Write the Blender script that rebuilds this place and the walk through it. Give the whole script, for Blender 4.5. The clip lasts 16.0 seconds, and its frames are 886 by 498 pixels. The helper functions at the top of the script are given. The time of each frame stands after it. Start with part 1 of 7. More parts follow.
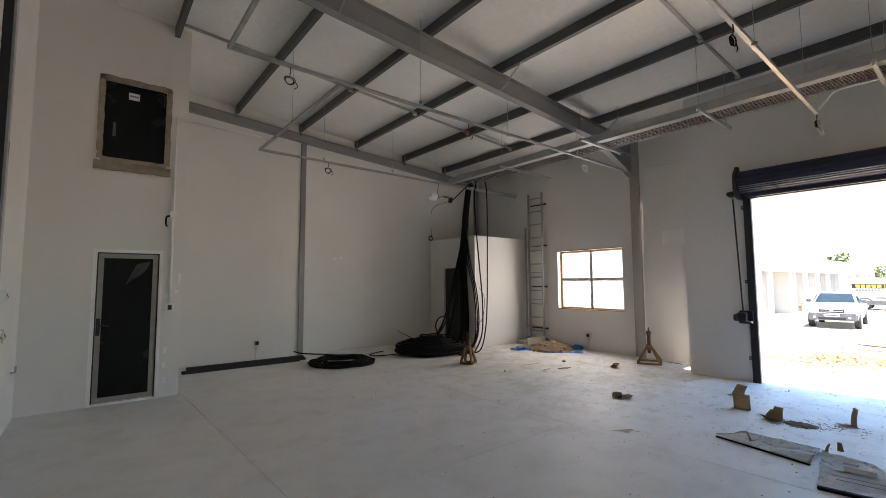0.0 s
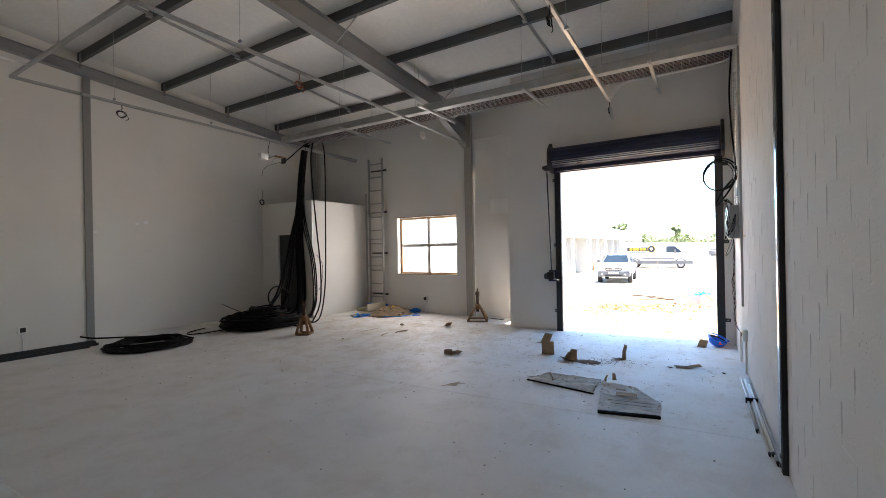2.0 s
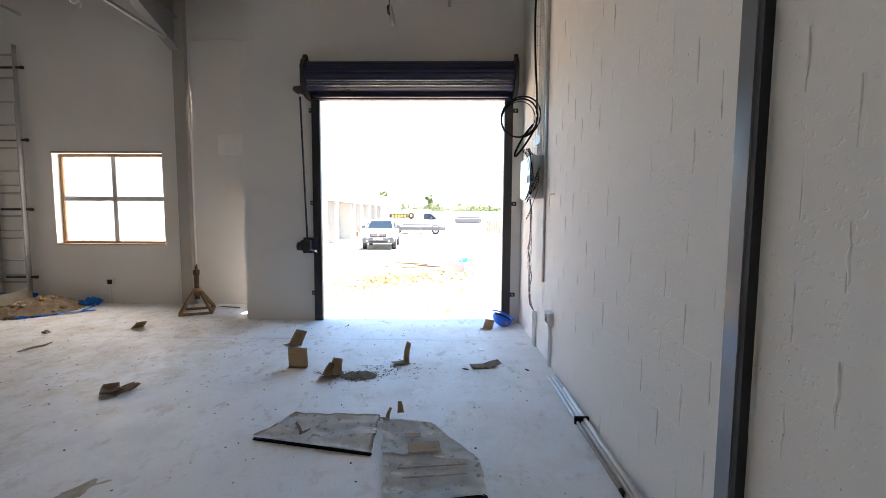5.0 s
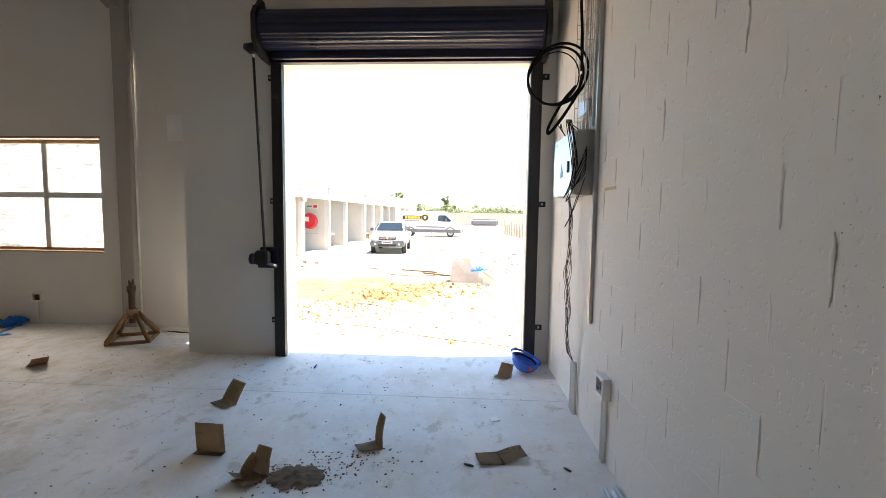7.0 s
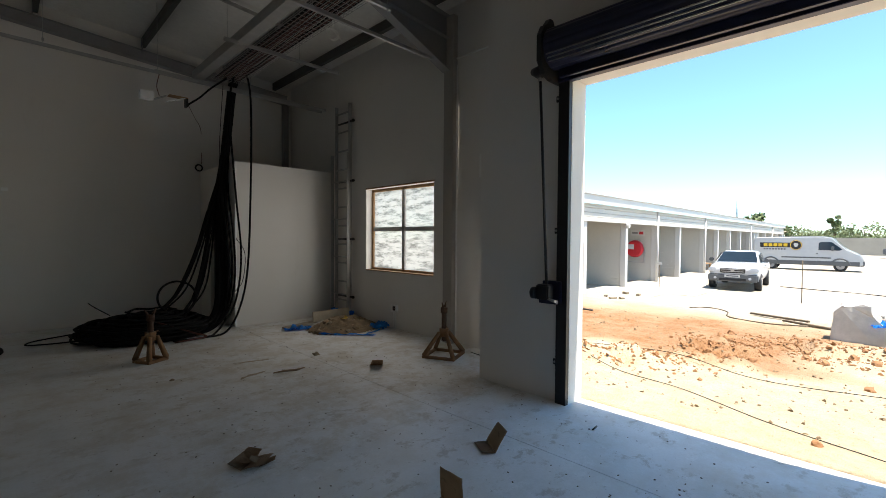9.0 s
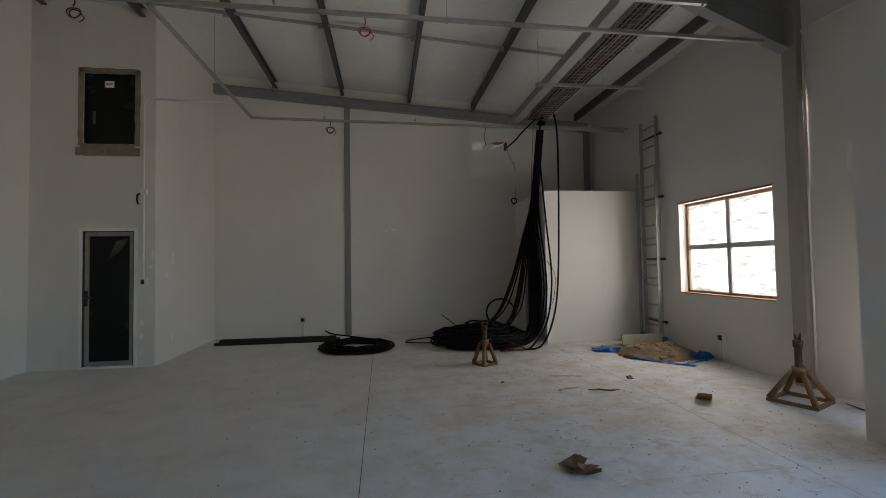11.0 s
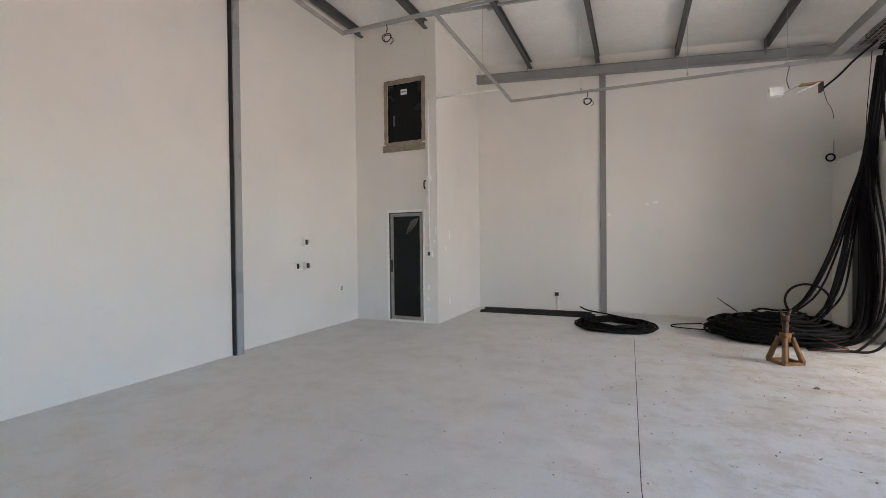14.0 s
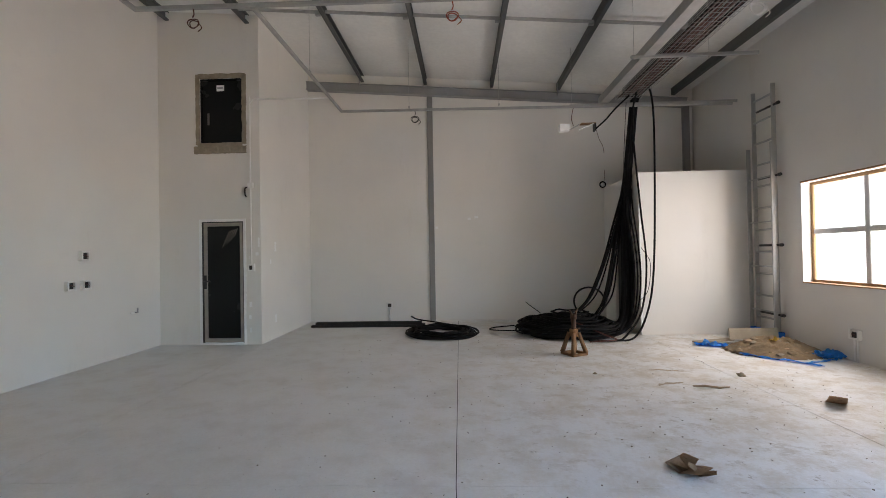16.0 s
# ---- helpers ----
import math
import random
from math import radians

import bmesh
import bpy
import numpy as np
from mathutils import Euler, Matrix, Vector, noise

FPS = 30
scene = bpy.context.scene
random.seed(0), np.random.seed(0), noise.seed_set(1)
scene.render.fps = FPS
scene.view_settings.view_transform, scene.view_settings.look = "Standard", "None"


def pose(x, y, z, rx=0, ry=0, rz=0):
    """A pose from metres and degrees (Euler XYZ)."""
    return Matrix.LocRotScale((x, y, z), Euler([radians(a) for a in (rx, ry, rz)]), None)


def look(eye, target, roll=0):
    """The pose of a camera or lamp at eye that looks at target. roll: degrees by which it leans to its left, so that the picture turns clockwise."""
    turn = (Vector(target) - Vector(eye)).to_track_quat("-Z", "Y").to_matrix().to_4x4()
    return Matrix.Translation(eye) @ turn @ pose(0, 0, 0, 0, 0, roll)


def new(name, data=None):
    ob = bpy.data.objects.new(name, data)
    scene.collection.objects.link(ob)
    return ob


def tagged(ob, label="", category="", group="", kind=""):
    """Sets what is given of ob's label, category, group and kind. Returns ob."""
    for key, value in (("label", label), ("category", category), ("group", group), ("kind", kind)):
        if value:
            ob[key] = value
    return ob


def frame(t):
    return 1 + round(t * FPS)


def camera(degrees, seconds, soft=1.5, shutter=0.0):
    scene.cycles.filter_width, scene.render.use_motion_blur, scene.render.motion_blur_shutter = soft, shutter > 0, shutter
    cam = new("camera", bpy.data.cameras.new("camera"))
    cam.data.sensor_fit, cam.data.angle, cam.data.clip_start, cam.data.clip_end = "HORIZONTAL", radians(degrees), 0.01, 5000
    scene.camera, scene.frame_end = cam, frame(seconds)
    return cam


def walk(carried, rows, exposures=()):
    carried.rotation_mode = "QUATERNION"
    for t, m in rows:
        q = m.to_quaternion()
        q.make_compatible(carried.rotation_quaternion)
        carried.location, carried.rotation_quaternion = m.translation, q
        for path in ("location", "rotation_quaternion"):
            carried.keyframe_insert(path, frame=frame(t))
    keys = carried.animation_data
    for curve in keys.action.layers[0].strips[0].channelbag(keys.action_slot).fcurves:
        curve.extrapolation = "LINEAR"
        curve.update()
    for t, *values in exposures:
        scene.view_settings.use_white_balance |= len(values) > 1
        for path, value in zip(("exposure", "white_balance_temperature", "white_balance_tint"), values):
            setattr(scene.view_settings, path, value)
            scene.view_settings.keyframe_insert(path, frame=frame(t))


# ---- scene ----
cam = camera(90.7, 16.0, soft=0.5)
PATH = [
    (0, (0.121, 0.289, 1.619), (1.363, 1.849, 1.772), -0.3),
    (0.5, (0.134, 0.293, 1.617), (1.491, 1.755, 1.757), -0.5),
    (1, (0.146, 0.297, 1.623), (1.631, 1.632, 1.729), -0.8),
    (1.5, (0.171, 0.288, 1.59), (1.77, 1.488, 1.652), -1.0),
    (2, (0.323, 0.317, 1.576), (2.03, 1.359, 1.576), -1.1),
    (2.5, (0.571, 0.382, 1.553), (2.372, 1.248, 1.496), -1.1),
    (3, (0.878, 0.505, 1.532), (2.751, 1.199, 1.422), -1.0),
    (3.5, (1.244, 0.654, 1.522), (3.166, 1.19, 1.385), -1.0),
    (4, (1.698, 0.75, 1.492), (3.662, 1.098, 1.336), -0.6),
    (4.5, (2.139, 0.87, 1.469), (4.127, 1.004, 1.301), -0.1),
    (4.7, (2.307, 0.915, 1.475), (4.299, 0.966, 1.31), 0.1),
    (6.8, (3.961, 0.845, 1.482), (5.955, 0.874, 1.325), 0.8),
    (7, (4.094, 0.803, 1.492), (6.085, 0.921, 1.336), 0.8),
    (7.5, (4.377, 0.762, 1.495), (6.337, 1.135, 1.347), 0.8),
    (8, (4.59, 0.775, 1.511), (6.449, 1.501, 1.382), 0.8),
    (8.5, (4.731, 0.731, 1.528), (6.406, 1.819, 1.435), 0.7),
    (9, (4.822, 0.671, 1.534), (6.236, 2.085, 1.483), 0.4),
    (9.5, (4.815, 0.634, 1.547), (5.919, 2.302, 1.545), -0.0),
    (9.7, (4.818, 0.621, 1.544), (5.803, 2.361, 1.565), -0.3),
    (11.8, (4.481, 0.647, 1.444), (4.304, 2.638, 1.51), -0.5),
    (12, (4.458, 0.65, 1.441), (4.17, 2.629, 1.504), -0.3),
    (12.5, (4.405, 0.616, 1.45), (3.883, 2.546, 1.495), -0.2),
    (13, (4.389, 0.581, 1.44), (3.652, 2.44, 1.466), -0.3),
    (13.5, (4.39, 0.577, 1.446), (3.578, 2.404, 1.446), -0.5),
    (14, (4.407, 0.581, 1.463), (3.61, 2.415, 1.438), -0.6),
    (14.5, (4.432, 0.621, 1.428), (3.739, 2.497, 1.411), -0.6),
    (15, (4.428, 0.635, 1.422), (3.9, 2.564, 1.417), -0.7),
    (15.5, (4.418, 0.657, 1.433), (4.095, 2.631, 1.446), -0.8),
    (16, (4.513, 0.676, 1.457), (4.423, 2.674, 1.478), -1.0),
]
EXPOSURES = [(0.0, 3.52, 7100, 19), (2.0, 3.5, 6950, 19), (4.5, 3.5, 7000, 19), (7.0, 3.05, 7700, 18), (8.0, 2.6, 7500, 15), (8.5, 2.3, 7250, 14), (9.0, 1.85, 6900, 12), (9.7, 1.5, 6800, 11),
             (12.0, 3.82, 6950, 19), (12.5, 3.88, 6950, 20), (13.5, 4.4, 6950, 21), (14.0, 4.35, 6950, 21), (15.0, 4.12, 6900, 20), (16.0, 3.9, 6950, 19)]
walk(cam, [(t, look(eye, target, roll)) for t, eye, target, roll in PATH], EXPOSURES)

# ---- world, sun, exposure ----
world = bpy.data.worlds.new("sky")
scene.world = world
world.use_nodes = True
_n, _l = world.node_tree.nodes, world.node_tree.links
_sky = _n.new("ShaderNodeTexSky")
_sky.sky_type = 'NISHITA'
_sky.sun_disc = False
SUN_DIR = Vector((0.045, -0.30, 1.0)).normalized()
_sky.sun_elevation = math.asin(SUN_DIR.z)
_sky.sun_rotation = math.atan2(SUN_DIR.x, SUN_DIR.y)
_sky.altitude = 1200
_sky.air_density, _sky.dust_density, _sky.ozone_density = 1.0, 0.0, 2.0
_n["Background"].inputs[1].default_value = 0.1
_tint = _n.new("ShaderNodeMix")
_tint.data_type, _tint.blend_type = 'RGBA', 'MULTIPLY'
_tint.inputs[0].default_value, _tint.inputs[7].default_value = 1.0, (0.72, 0.97, 1.0, 1)
_l.new(_sky.outputs[0], _tint.inputs[6])
_l.new(_tint.outputs[2], _n["Background"].inputs[0])
_sun = bpy.data.lights.new("sun", 'SUN')
_sun.energy, _sun.angle, _sun.color = 3.6, radians(0.5), (1.0, 0.96, 0.9)
new("sun", _sun).matrix_basis = look((0, 0, 30), Vector((0, 0, 30)) - SUN_DIR)

# ---- mesh helpers ----


def box(bm, x0, x1, y0, y1, z0, z1, m=None):
    vs = [bm.verts.new((x, y, z)) for x in (x0, x1) for y in (y0, y1) for z in (z0, z1)]
    if m is not None:
        for v in vs:
            v.co = m @ v.co
    for f in ((0, 1, 3, 2), (4, 6, 7, 5), (0, 4, 5, 1), (2, 3, 7, 6), (0, 2, 6, 4), (1, 5, 7, 3)):
        bm.faces.new([vs[i] for i in f])
    return vs


def bevelled(x0, x1, y0, y1, z0, z1, r=0.004, seg=2, m=None):
    bm = bmesh.new()
    box(bm, x0, x1, y0, y1, z0, z1, m)
    bmesh.ops.recalc_face_normals(bm, faces=bm.faces)
    bmesh.ops.bevel(bm, geom=bm.edges[:], offset=r, segments=seg, affect='EDGES', clamp_overlap=True)
    return bm


def boxes(*dims):
    bm = bmesh.new()
    for d in dims:
        box(bm, *d)
    return bm


def tube(bm, pts, r, seg=8, closed=False, cap=True, flat=1.0):
    """A round bar swept along points; r is a number or one radius a point."""
    pts = [Vector(p) for p in pts]
    n = len(pts)
    rings, side = [], None
    for i, p in enumerate(pts):
        a = pts[(i - 1) % n] if (closed or i > 0) else p
        b = pts[(i + 1) % n] if (closed or i < n - 1) else p
        d = (b - a).normalized()
        if side is None:
            side = d.orthogonal().normalized()
        side = (side - d * side.dot(d))
        side = side.normalized() if side.length > 1e-6 else d.orthogonal().normalized()
        up = d.cross(side)
        rr = r[i] if isinstance(r, (list, tuple)) else r
        rings.append([bm.verts.new(p + (side * math.cos(k * math.tau / seg) + up * math.sin(k * math.tau / seg) * flat) * rr) for k in range(seg)])
    for i in range(n if closed else n - 1):
        a, b = rings[i], rings[(i + 1) % n]
        for k in range(seg):
            f = bm.faces.new((a[k], a[(k + 1) % seg], b[(k + 1) % seg], b[k]))
            f.smooth = True
    if cap and not closed:
        bm.faces.new(list(reversed(rings[0])))
        bm.faces.new(rings[-1])
    return bm


def tubes(r, *lines, seg=8):
    bm = bmesh.new()
    for pts in lines:
        tube(bm, pts, r, seg)
    return bm


def prism(bm, poly, a, b, axis="y"):
    """A flat outline pulled from a to b along an axis; the outline is in the two other axes, in order."""
    def co(p, h):
        return {"x": (h, p[0], p[1]), "y": (p[0], h, p[1]), "z": (p[0], p[1], h)}[axis]
    lo, hi = [bm.verts.new(co(p, a)) for p in poly], [bm.verts.new(co(p, b)) for p in poly]
    n = len(poly)
    bm.faces.new(lo), bm.faces.new(list(reversed(hi)))
    for i in range(n):
        bm.faces.new((lo[i], hi[i], hi[(i + 1) % n], lo[(i + 1) % n]))
    return bm


def smooth_line(pts, steps=6, closed=False):
    """Points of a Catmull-Rom curve through pts."""
    pts = [Vector(p) for p in pts]
    n = len(pts)
    out = []
    for i in range(n if closed else n - 1):
        p1, p2 = pts[i], pts[(i + 1) % n]
        p0 = pts[(i - 1) % n] if (closed or i) else p1 * 2 - p2
        p3 = pts[(i + 2) % n] if (closed or i < n - 2) else p2 * 2 - p1
        for k in range(steps):
            t = k / steps
            out.append(0.5 * ((2 * p1) + (p2 - p0) * t + (2 * p0 - 5 * p1 + 4 * p2 - p3) * t * t + (3 * p1 - p0 - 3 * p2 + p3) * t ** 3))
    if not closed:
        out.append(pts[-1])
    return out


OFFSET = {}


def thing(name, label, category, at=(0, 0, 0), group="", kind=""):
    """An Empty at the base of a thing; its parts are given in world coordinates."""
    ob = new(name)
    ob.empty_display_size = 0.1
    ob.location = at
    OFFSET[ob.name] = Vector(at)
    return tagged(ob, label, category, group, kind)


def part(name, bm, material, parent, label=""):
    off = OFFSET[parent.name]
    if off.length:
        bmesh.ops.translate(bm, verts=bm.verts, vec=-off)
    bmesh.ops.recalc_face_normals(bm, faces=bm.faces)
    me = bpy.data.meshes.new(name)
    bm.to_mesh(me)
    bm.free()
    me.materials.append(material)
    ob = new(name, me)
    ob.parent = parent
    OFFSET[ob.name] = off
    if label:
        ob["label"] = label
    return ob


def solid(name, bm, material, label="", category="", group="", kind="", at=(0, 0, 0)):
    """A top-level thing that is one mesh."""
    at = Vector(at)
    if at.length:
        bmesh.ops.translate(bm, verts=bm.verts, vec=-at)
    bmesh.ops.recalc_face_normals(bm, faces=bm.faces)
    me = bpy.data.meshes.new(name)
    bm.to_mesh(me)
    bm.free()
    me.materials.append(material)
    ob = new(name, me)
    ob.location = at
    OFFSET[ob.name] = at
    return tagged(ob, label, category, group, kind)


# ---- materials ----


class Nodes:
    """A material and short ways to add nodes to it."""

    def __init__(self, name):
        self.m = bpy.data.materials.new(name)
        self.m.use_nodes = True
        self.t = self.m.node_tree
        self.b = self.t.nodes["Principled BSDF"]
        self.pos = self.t.nodes.new("ShaderNodeTexCoord").outputs["Object"]

    def put(self, socket, value):
        if hasattr(value, "is_linked"):
            self.t.links.new(value, socket)
        elif isinstance(value, tuple) and len(value) == 3 and len(socket.default_value) == 4:
            socket.default_value = (*value, 1)
        else:
            socket.default_value = value

    def noise(self, scale, detail=4, rough=0.55, where=None, stretch=None):
        n = self.t.nodes.new("ShaderNodeTexNoise")
        n.inputs["Scale"].default_value, n.inputs["Detail"].default_value, n.inputs["Roughness"].default_value = scale, detail, rough
        where = where or self.pos
        if stretch:
            mp = self.t.nodes.new("ShaderNodeMapping")
            mp.inputs["Scale"].default_value = stretch
            self.t.links.new(where, mp.inputs[0])
            where = mp.outputs[0]
        self.t.links.new(where, n.inputs["Vector"])
        return n.outputs["Fac"]

    def ramp(self, fac, lo, hi, a=0.0, b=1.0):
        n = self.t.nodes.new("ShaderNodeMapRange")
        for k, v in zip(("Value", "From Min", "From Max", "To Min", "To Max"), (fac, lo, hi, a, b)):
            self.put(n.inputs[k], v)
        return n.outputs[0]

    def mix(self, fac, a, b, blend='MIX'):
        n = self.t.nodes.new("ShaderNodeMix")
        n.data_type, n.blend_type = 'RGBA', blend
        self.put(n.inputs[0], fac), self.put(n.inputs[6], a), self.put(n.inputs[7], b)
        return n.outputs[2]

    def math(self, op, a, b=0.0):
        n = self.t.nodes.new("ShaderNodeMath")
        n.operation = op
        self.put(n.inputs[0], a), self.put(n.inputs[1], b)
        return n.outputs[0]

    def bump(self, height, strength=0.2, distance=0.01):
        n = self.t.nodes.new("ShaderNodeBump")
        n.inputs["Strength"].default_value, n.inputs["Distance"].default_value = strength, distance
        self.t.links.new(height, n.inputs["Height"])
        self.t.links.new(n.outputs[0], self.b.inputs["Normal"])

    def set(self, **kw):
        for k, v in kw.items():
            self.put(self.b.inputs[{"color": "Base Color", "rough": "Roughness", "metal": "Metallic", "trans": "Transmission Weight", "coat": "Coat Weight", "ior": "IOR", "spec": "Specular IOR Level", "alpha": "Alpha"}[k]], v)
        return self.m


def plain(name, color, rough=0.6, metal=0.0, vary=0.12, scale=3.0, grain=60.0, relief=0.08, dist=0.004, dirt=None, dirt_at=(0.55, 0.75), spec=0.5):
    """Colour with variation at two scales, uneven gloss, fine relief and an optional dirt or rust colour in patches."""
    n = Nodes(name)
    big, fine = n.noise(scale, 5), n.noise(grain, 3)
    dark = tuple(c * (1 - vary) for c in color)
    light = tuple(min(1, c * (1 + vary)) for c in color)
    c = n.mix(n.ramp(big, 0.3, 0.7), dark, light)
    c = n.mix(n.ramp(fine, 0.3, 0.7, 0.0, 0.35), c, tuple(k * 0.8 for k in color))
    if dirt:
        c = n.mix(n.ramp(n.noise(scale * 2.3, 6, 0.65), *dirt_at), c, dirt)
    n.bump(fine, relief, dist)
    return n.set(color=c, rough=n.ramp(big, 0.3, 0.7, max(0.02, rough - 0.08), min(1, rough + 0.08)), metal=metal, spec=spec)


def wall_paint(name, color):
    n = Nodes(name)
    big, mid, fine = n.noise(0.6, 4), n.noise(5, 6, 0.6), n.noise(140, 2)
    c = n.mix(n.ramp(big, 0.3, 0.7), tuple(k * 0.95 for k in color), tuple(min(1, k * 1.03) for k in color))
    c = n.mix(n.ramp(mid, 0.60, 0.78, 0, 0.18), c, tuple(k * 0.78 for k in color))
    c = n.mix(n.ramp(n.noise(2.0, 7, 0.7, stretch=(1, 1, 0.25)), 0.62, 0.75, 0, 0.12), c, (0.42, 0.37, 0.3))
    n.bump(n.math('ADD', fine, n.math('MULTIPLY', mid, 3.0)), 0.12, 0.004)
    return n.set(color=c, rough=0.82, spec=0.3)


M_WALL = wall_paint("wall_paint", (0.80, 0.775, 0.735))
M_BLOCK = wall_paint("painted_block", (0.80, 0.78, 0.745))


def pitted(mat):
    """Small pores and a coarse uneven face added to the block paint."""
    t = mat.node_tree
    geo = t.nodes.new("ShaderNodeNewGeometry").outputs["Position"]
    a, b, m, add = t.nodes.new("ShaderNodeTexNoise"), t.nodes.new("ShaderNodeTexNoise"), t.nodes.new("ShaderNodeMapRange"), t.nodes.new("ShaderNodeMath")
    a.inputs["Scale"].default_value, a.inputs["Detail"].default_value = 38, 6
    b.inputs["Scale"].default_value, b.inputs["Detail"].default_value = 5, 4
    m.inputs["From Min"].default_value, m.inputs["From Max"].default_value, m.inputs["To Min"].default_value, m.inputs["To Max"].default_value = 0.30, 0.40, -1.2, 0.0
    add.operation = 'ADD'
    t.links.new(geo, a.inputs["Vector"]), t.links.new(geo, b.inputs["Vector"])
    t.links.new(a.outputs["Fac"], m.inputs["Value"]), t.links.new(m.outputs[0], add.inputs[0]), t.links.new(b.outputs["Fac"], add.inputs[1])
    bump = next(n for n in t.nodes if n.type == 'BUMP')
    bump.inputs["Strength"].default_value, bump.inputs["Distance"].default_value = 0.28, 0.006
    # dark pinholes, in clusters
    pin, herd = t.nodes.new("ShaderNodeTexNoise"), t.nodes.new("ShaderNodeTexNoise")
    pin.inputs["Scale"].default_value, herd.inputs["Scale"].default_value = 75, 3.5
    t.links.new(geo, pin.inputs["Vector"]), t.links.new(geo, herd.inputs["Vector"])
    pm, hm, mul, mix = t.nodes.new("ShaderNodeMapRange"), t.nodes.new("ShaderNodeMapRange"), t.nodes.new("ShaderNodeMath"), t.nodes.new("ShaderNodeMix")
    for node, vals in ((pm, (0.29, 0.25)), (hm, (0.48, 0.60))):
        node.inputs["From Min"].default_value, node.inputs["From Max"].default_value = vals
    mul.operation, mix.data_type = 'MULTIPLY', 'RGBA'
    t.links.new(pin.outputs["Fac"], pm.inputs["Value"]), t.links.new(herd.outputs["Fac"], hm.inputs["Value"])
    t.links.new(pm.outputs[0], mul.inputs[0]), t.links.new(hm.outputs[0], mul.inputs[1])
    base = t.nodes["Principled BSDF"].inputs["Base Color"]
    t.links.new(base.links[0].from_socket, mix.inputs[6])
    mix.inputs[7].default_value = (0.16, 0.14, 0.12, 1)
    t.links.new(mul.outputs[0], mix.inputs[0]), t.links.new(mix.outputs[2], base)
    t.links.new(add.outputs[0], bump.inputs["Height"])


pitted(M_BLOCK)
M_KIOSK = wall_paint("white_plaster", (0.78, 0.76, 0.72))


def floor_material():
    n = Nodes("concrete_floor")
    big, mid, fine = n.noise(0.45, 5, 0.6), n.noise(2.2, 8, 0.68), n.noise(45, 4, 0.7)
    c = n.mix(n.ramp(big, 0.32, 0.68), (0.755, 0.76, 0.75), (0.83, 0.83, 0.82))
    c = n.mix(n.ramp(mid, 0.48, 0.66, 0, 0.4), c, (0.60, 0.575, 0.53))
    sep = n.t.nodes.new("ShaderNodeSeparateXYZ")
    n.t.links.new(n.pos, sep.inputs[0])
    worn = n.ramp(sep.outputs[0], 3.4, 6.4, 0.12, 1.0)
    # scuffs and boot marks, thickest by the gate
    scuff = n.noise(3.6, 9, 0.75, stretch=(1.0, 1.3, 1))
    c = n.mix(n.math('MULTIPLY', worn, n.ramp(scuff, 0.555, 0.62, 0, 0.65)), c, (0.48, 0.43, 0.36))
    chalk = n.noise(2.8, 10, 0.8, stretch=(1.0, 1.3, 1))
    c = n.mix(n.math('MULTIPLY', worn, n.ramp(chalk, 0.55, 0.62, 0, 0.7)), c, (0.88, 0.88, 0.87))
    # trodden brown dust, thicker towards the window side and past the sawn joint
    dust = n.math('MULTIPLY', n.ramp(sep.outputs[0], 4.0, 8.5, 0.15, 1.0), n.ramp(n.noise(1.3, 8, 0.7), 0.47, 0.68, 0, 0.42))
    c = n.mix(dust, c, (0.60, 0.51, 0.38))
    muddy = n.math('MULTIPLY', n.ramp(sep.outputs[1], 3.30, 3.40, 0.15, 1.0), n.ramp(n.noise(2.6, 9, 0.78), 0.46, 0.60, 0, 0.5))
    c = n.mix(n.math('MULTIPLY', worn, muddy), c, (0.50, 0.42, 0.30))
    c = n.mix(n.math('MULTIPLY', worn, n.ramp(n.noise(7.5, 9, 0.8), 0.60, 0.66, 0, 0.7)), c, (0.30, 0.24, 0.175))
    c = n.mix(n.ramp(n.noise(30, 5, 0.8), 0.645, 0.69, 0, 0.8), c, (0.16, 0.13, 0.10))
    c = n.mix(n.ramp(fine, 0.35, 0.7, 0, 0.18), c, (0.52, 0.50, 0.47))
    n.bump(n.math('ADD', fine, n.math('MULTIPLY', mid, 2.0)), 0.2, 0.005)
    return n.set(color=c, rough=n.ramp(mid, 0.3, 0.7, 0.5, 0.75), spec=0.45)


M_FLOOR = floor_material()
M_CEIL = plain("roof_insulation", (0.85, 0.845, 0.82), 0.75, vary=0.05, scale=1.2, grain=14, relief=0.25, dist=0.01)
M_RAFTER = plain("grey_painted_steel", (0.30, 0.30, 0.30), 0.5, vary=0.08, scale=2, dirt=(0.2, 0.14, 0.1), dirt_at=(0.7, 0.8))
M_PURLIN = plain("galvanised_purlin", (0.105, 0.108, 0.106), 0.5, 0.2, vary=0.1, scale=2, grain=30)
M_COLUMN = plain("grey_column_paint", (0.27, 0.265, 0.26), 0.35, vary=0.08, scale=1.5)
M_GALV = plain("zinc_coated_steel", (0.44, 0.44, 0.435), 0.36, 0.5, vary=0.15, scale=8, grain=90)
# near-black for open joints and gaskets, also for shade on two columns' sides
M_GAPSHADE = plain("dark_joint_and_shade", (0.03, 0.03, 0.032), 0.8)
M_NAVY = plain("navy_enamel", (0.012, 0.016, 0.05), 0.35, vary=0.2, scale=2, relief=0.03)
M_FRAMEDARK = plain("dark_steel_guide", (0.022, 0.02, 0.022), 0.5, vary=0.25, scale=3)
M_PLASTER = plain("rough_plaster", (0.34, 0.29, 0.22), 0.9, vary=0.25, scale=9, grain=70, relief=0.6, dist=0.01)
M_CONC = plain("rough_concrete", (0.45, 0.43, 0.40), 0.9, vary=0.15, scale=6, grain=50, relief=0.4, dist=0.01)

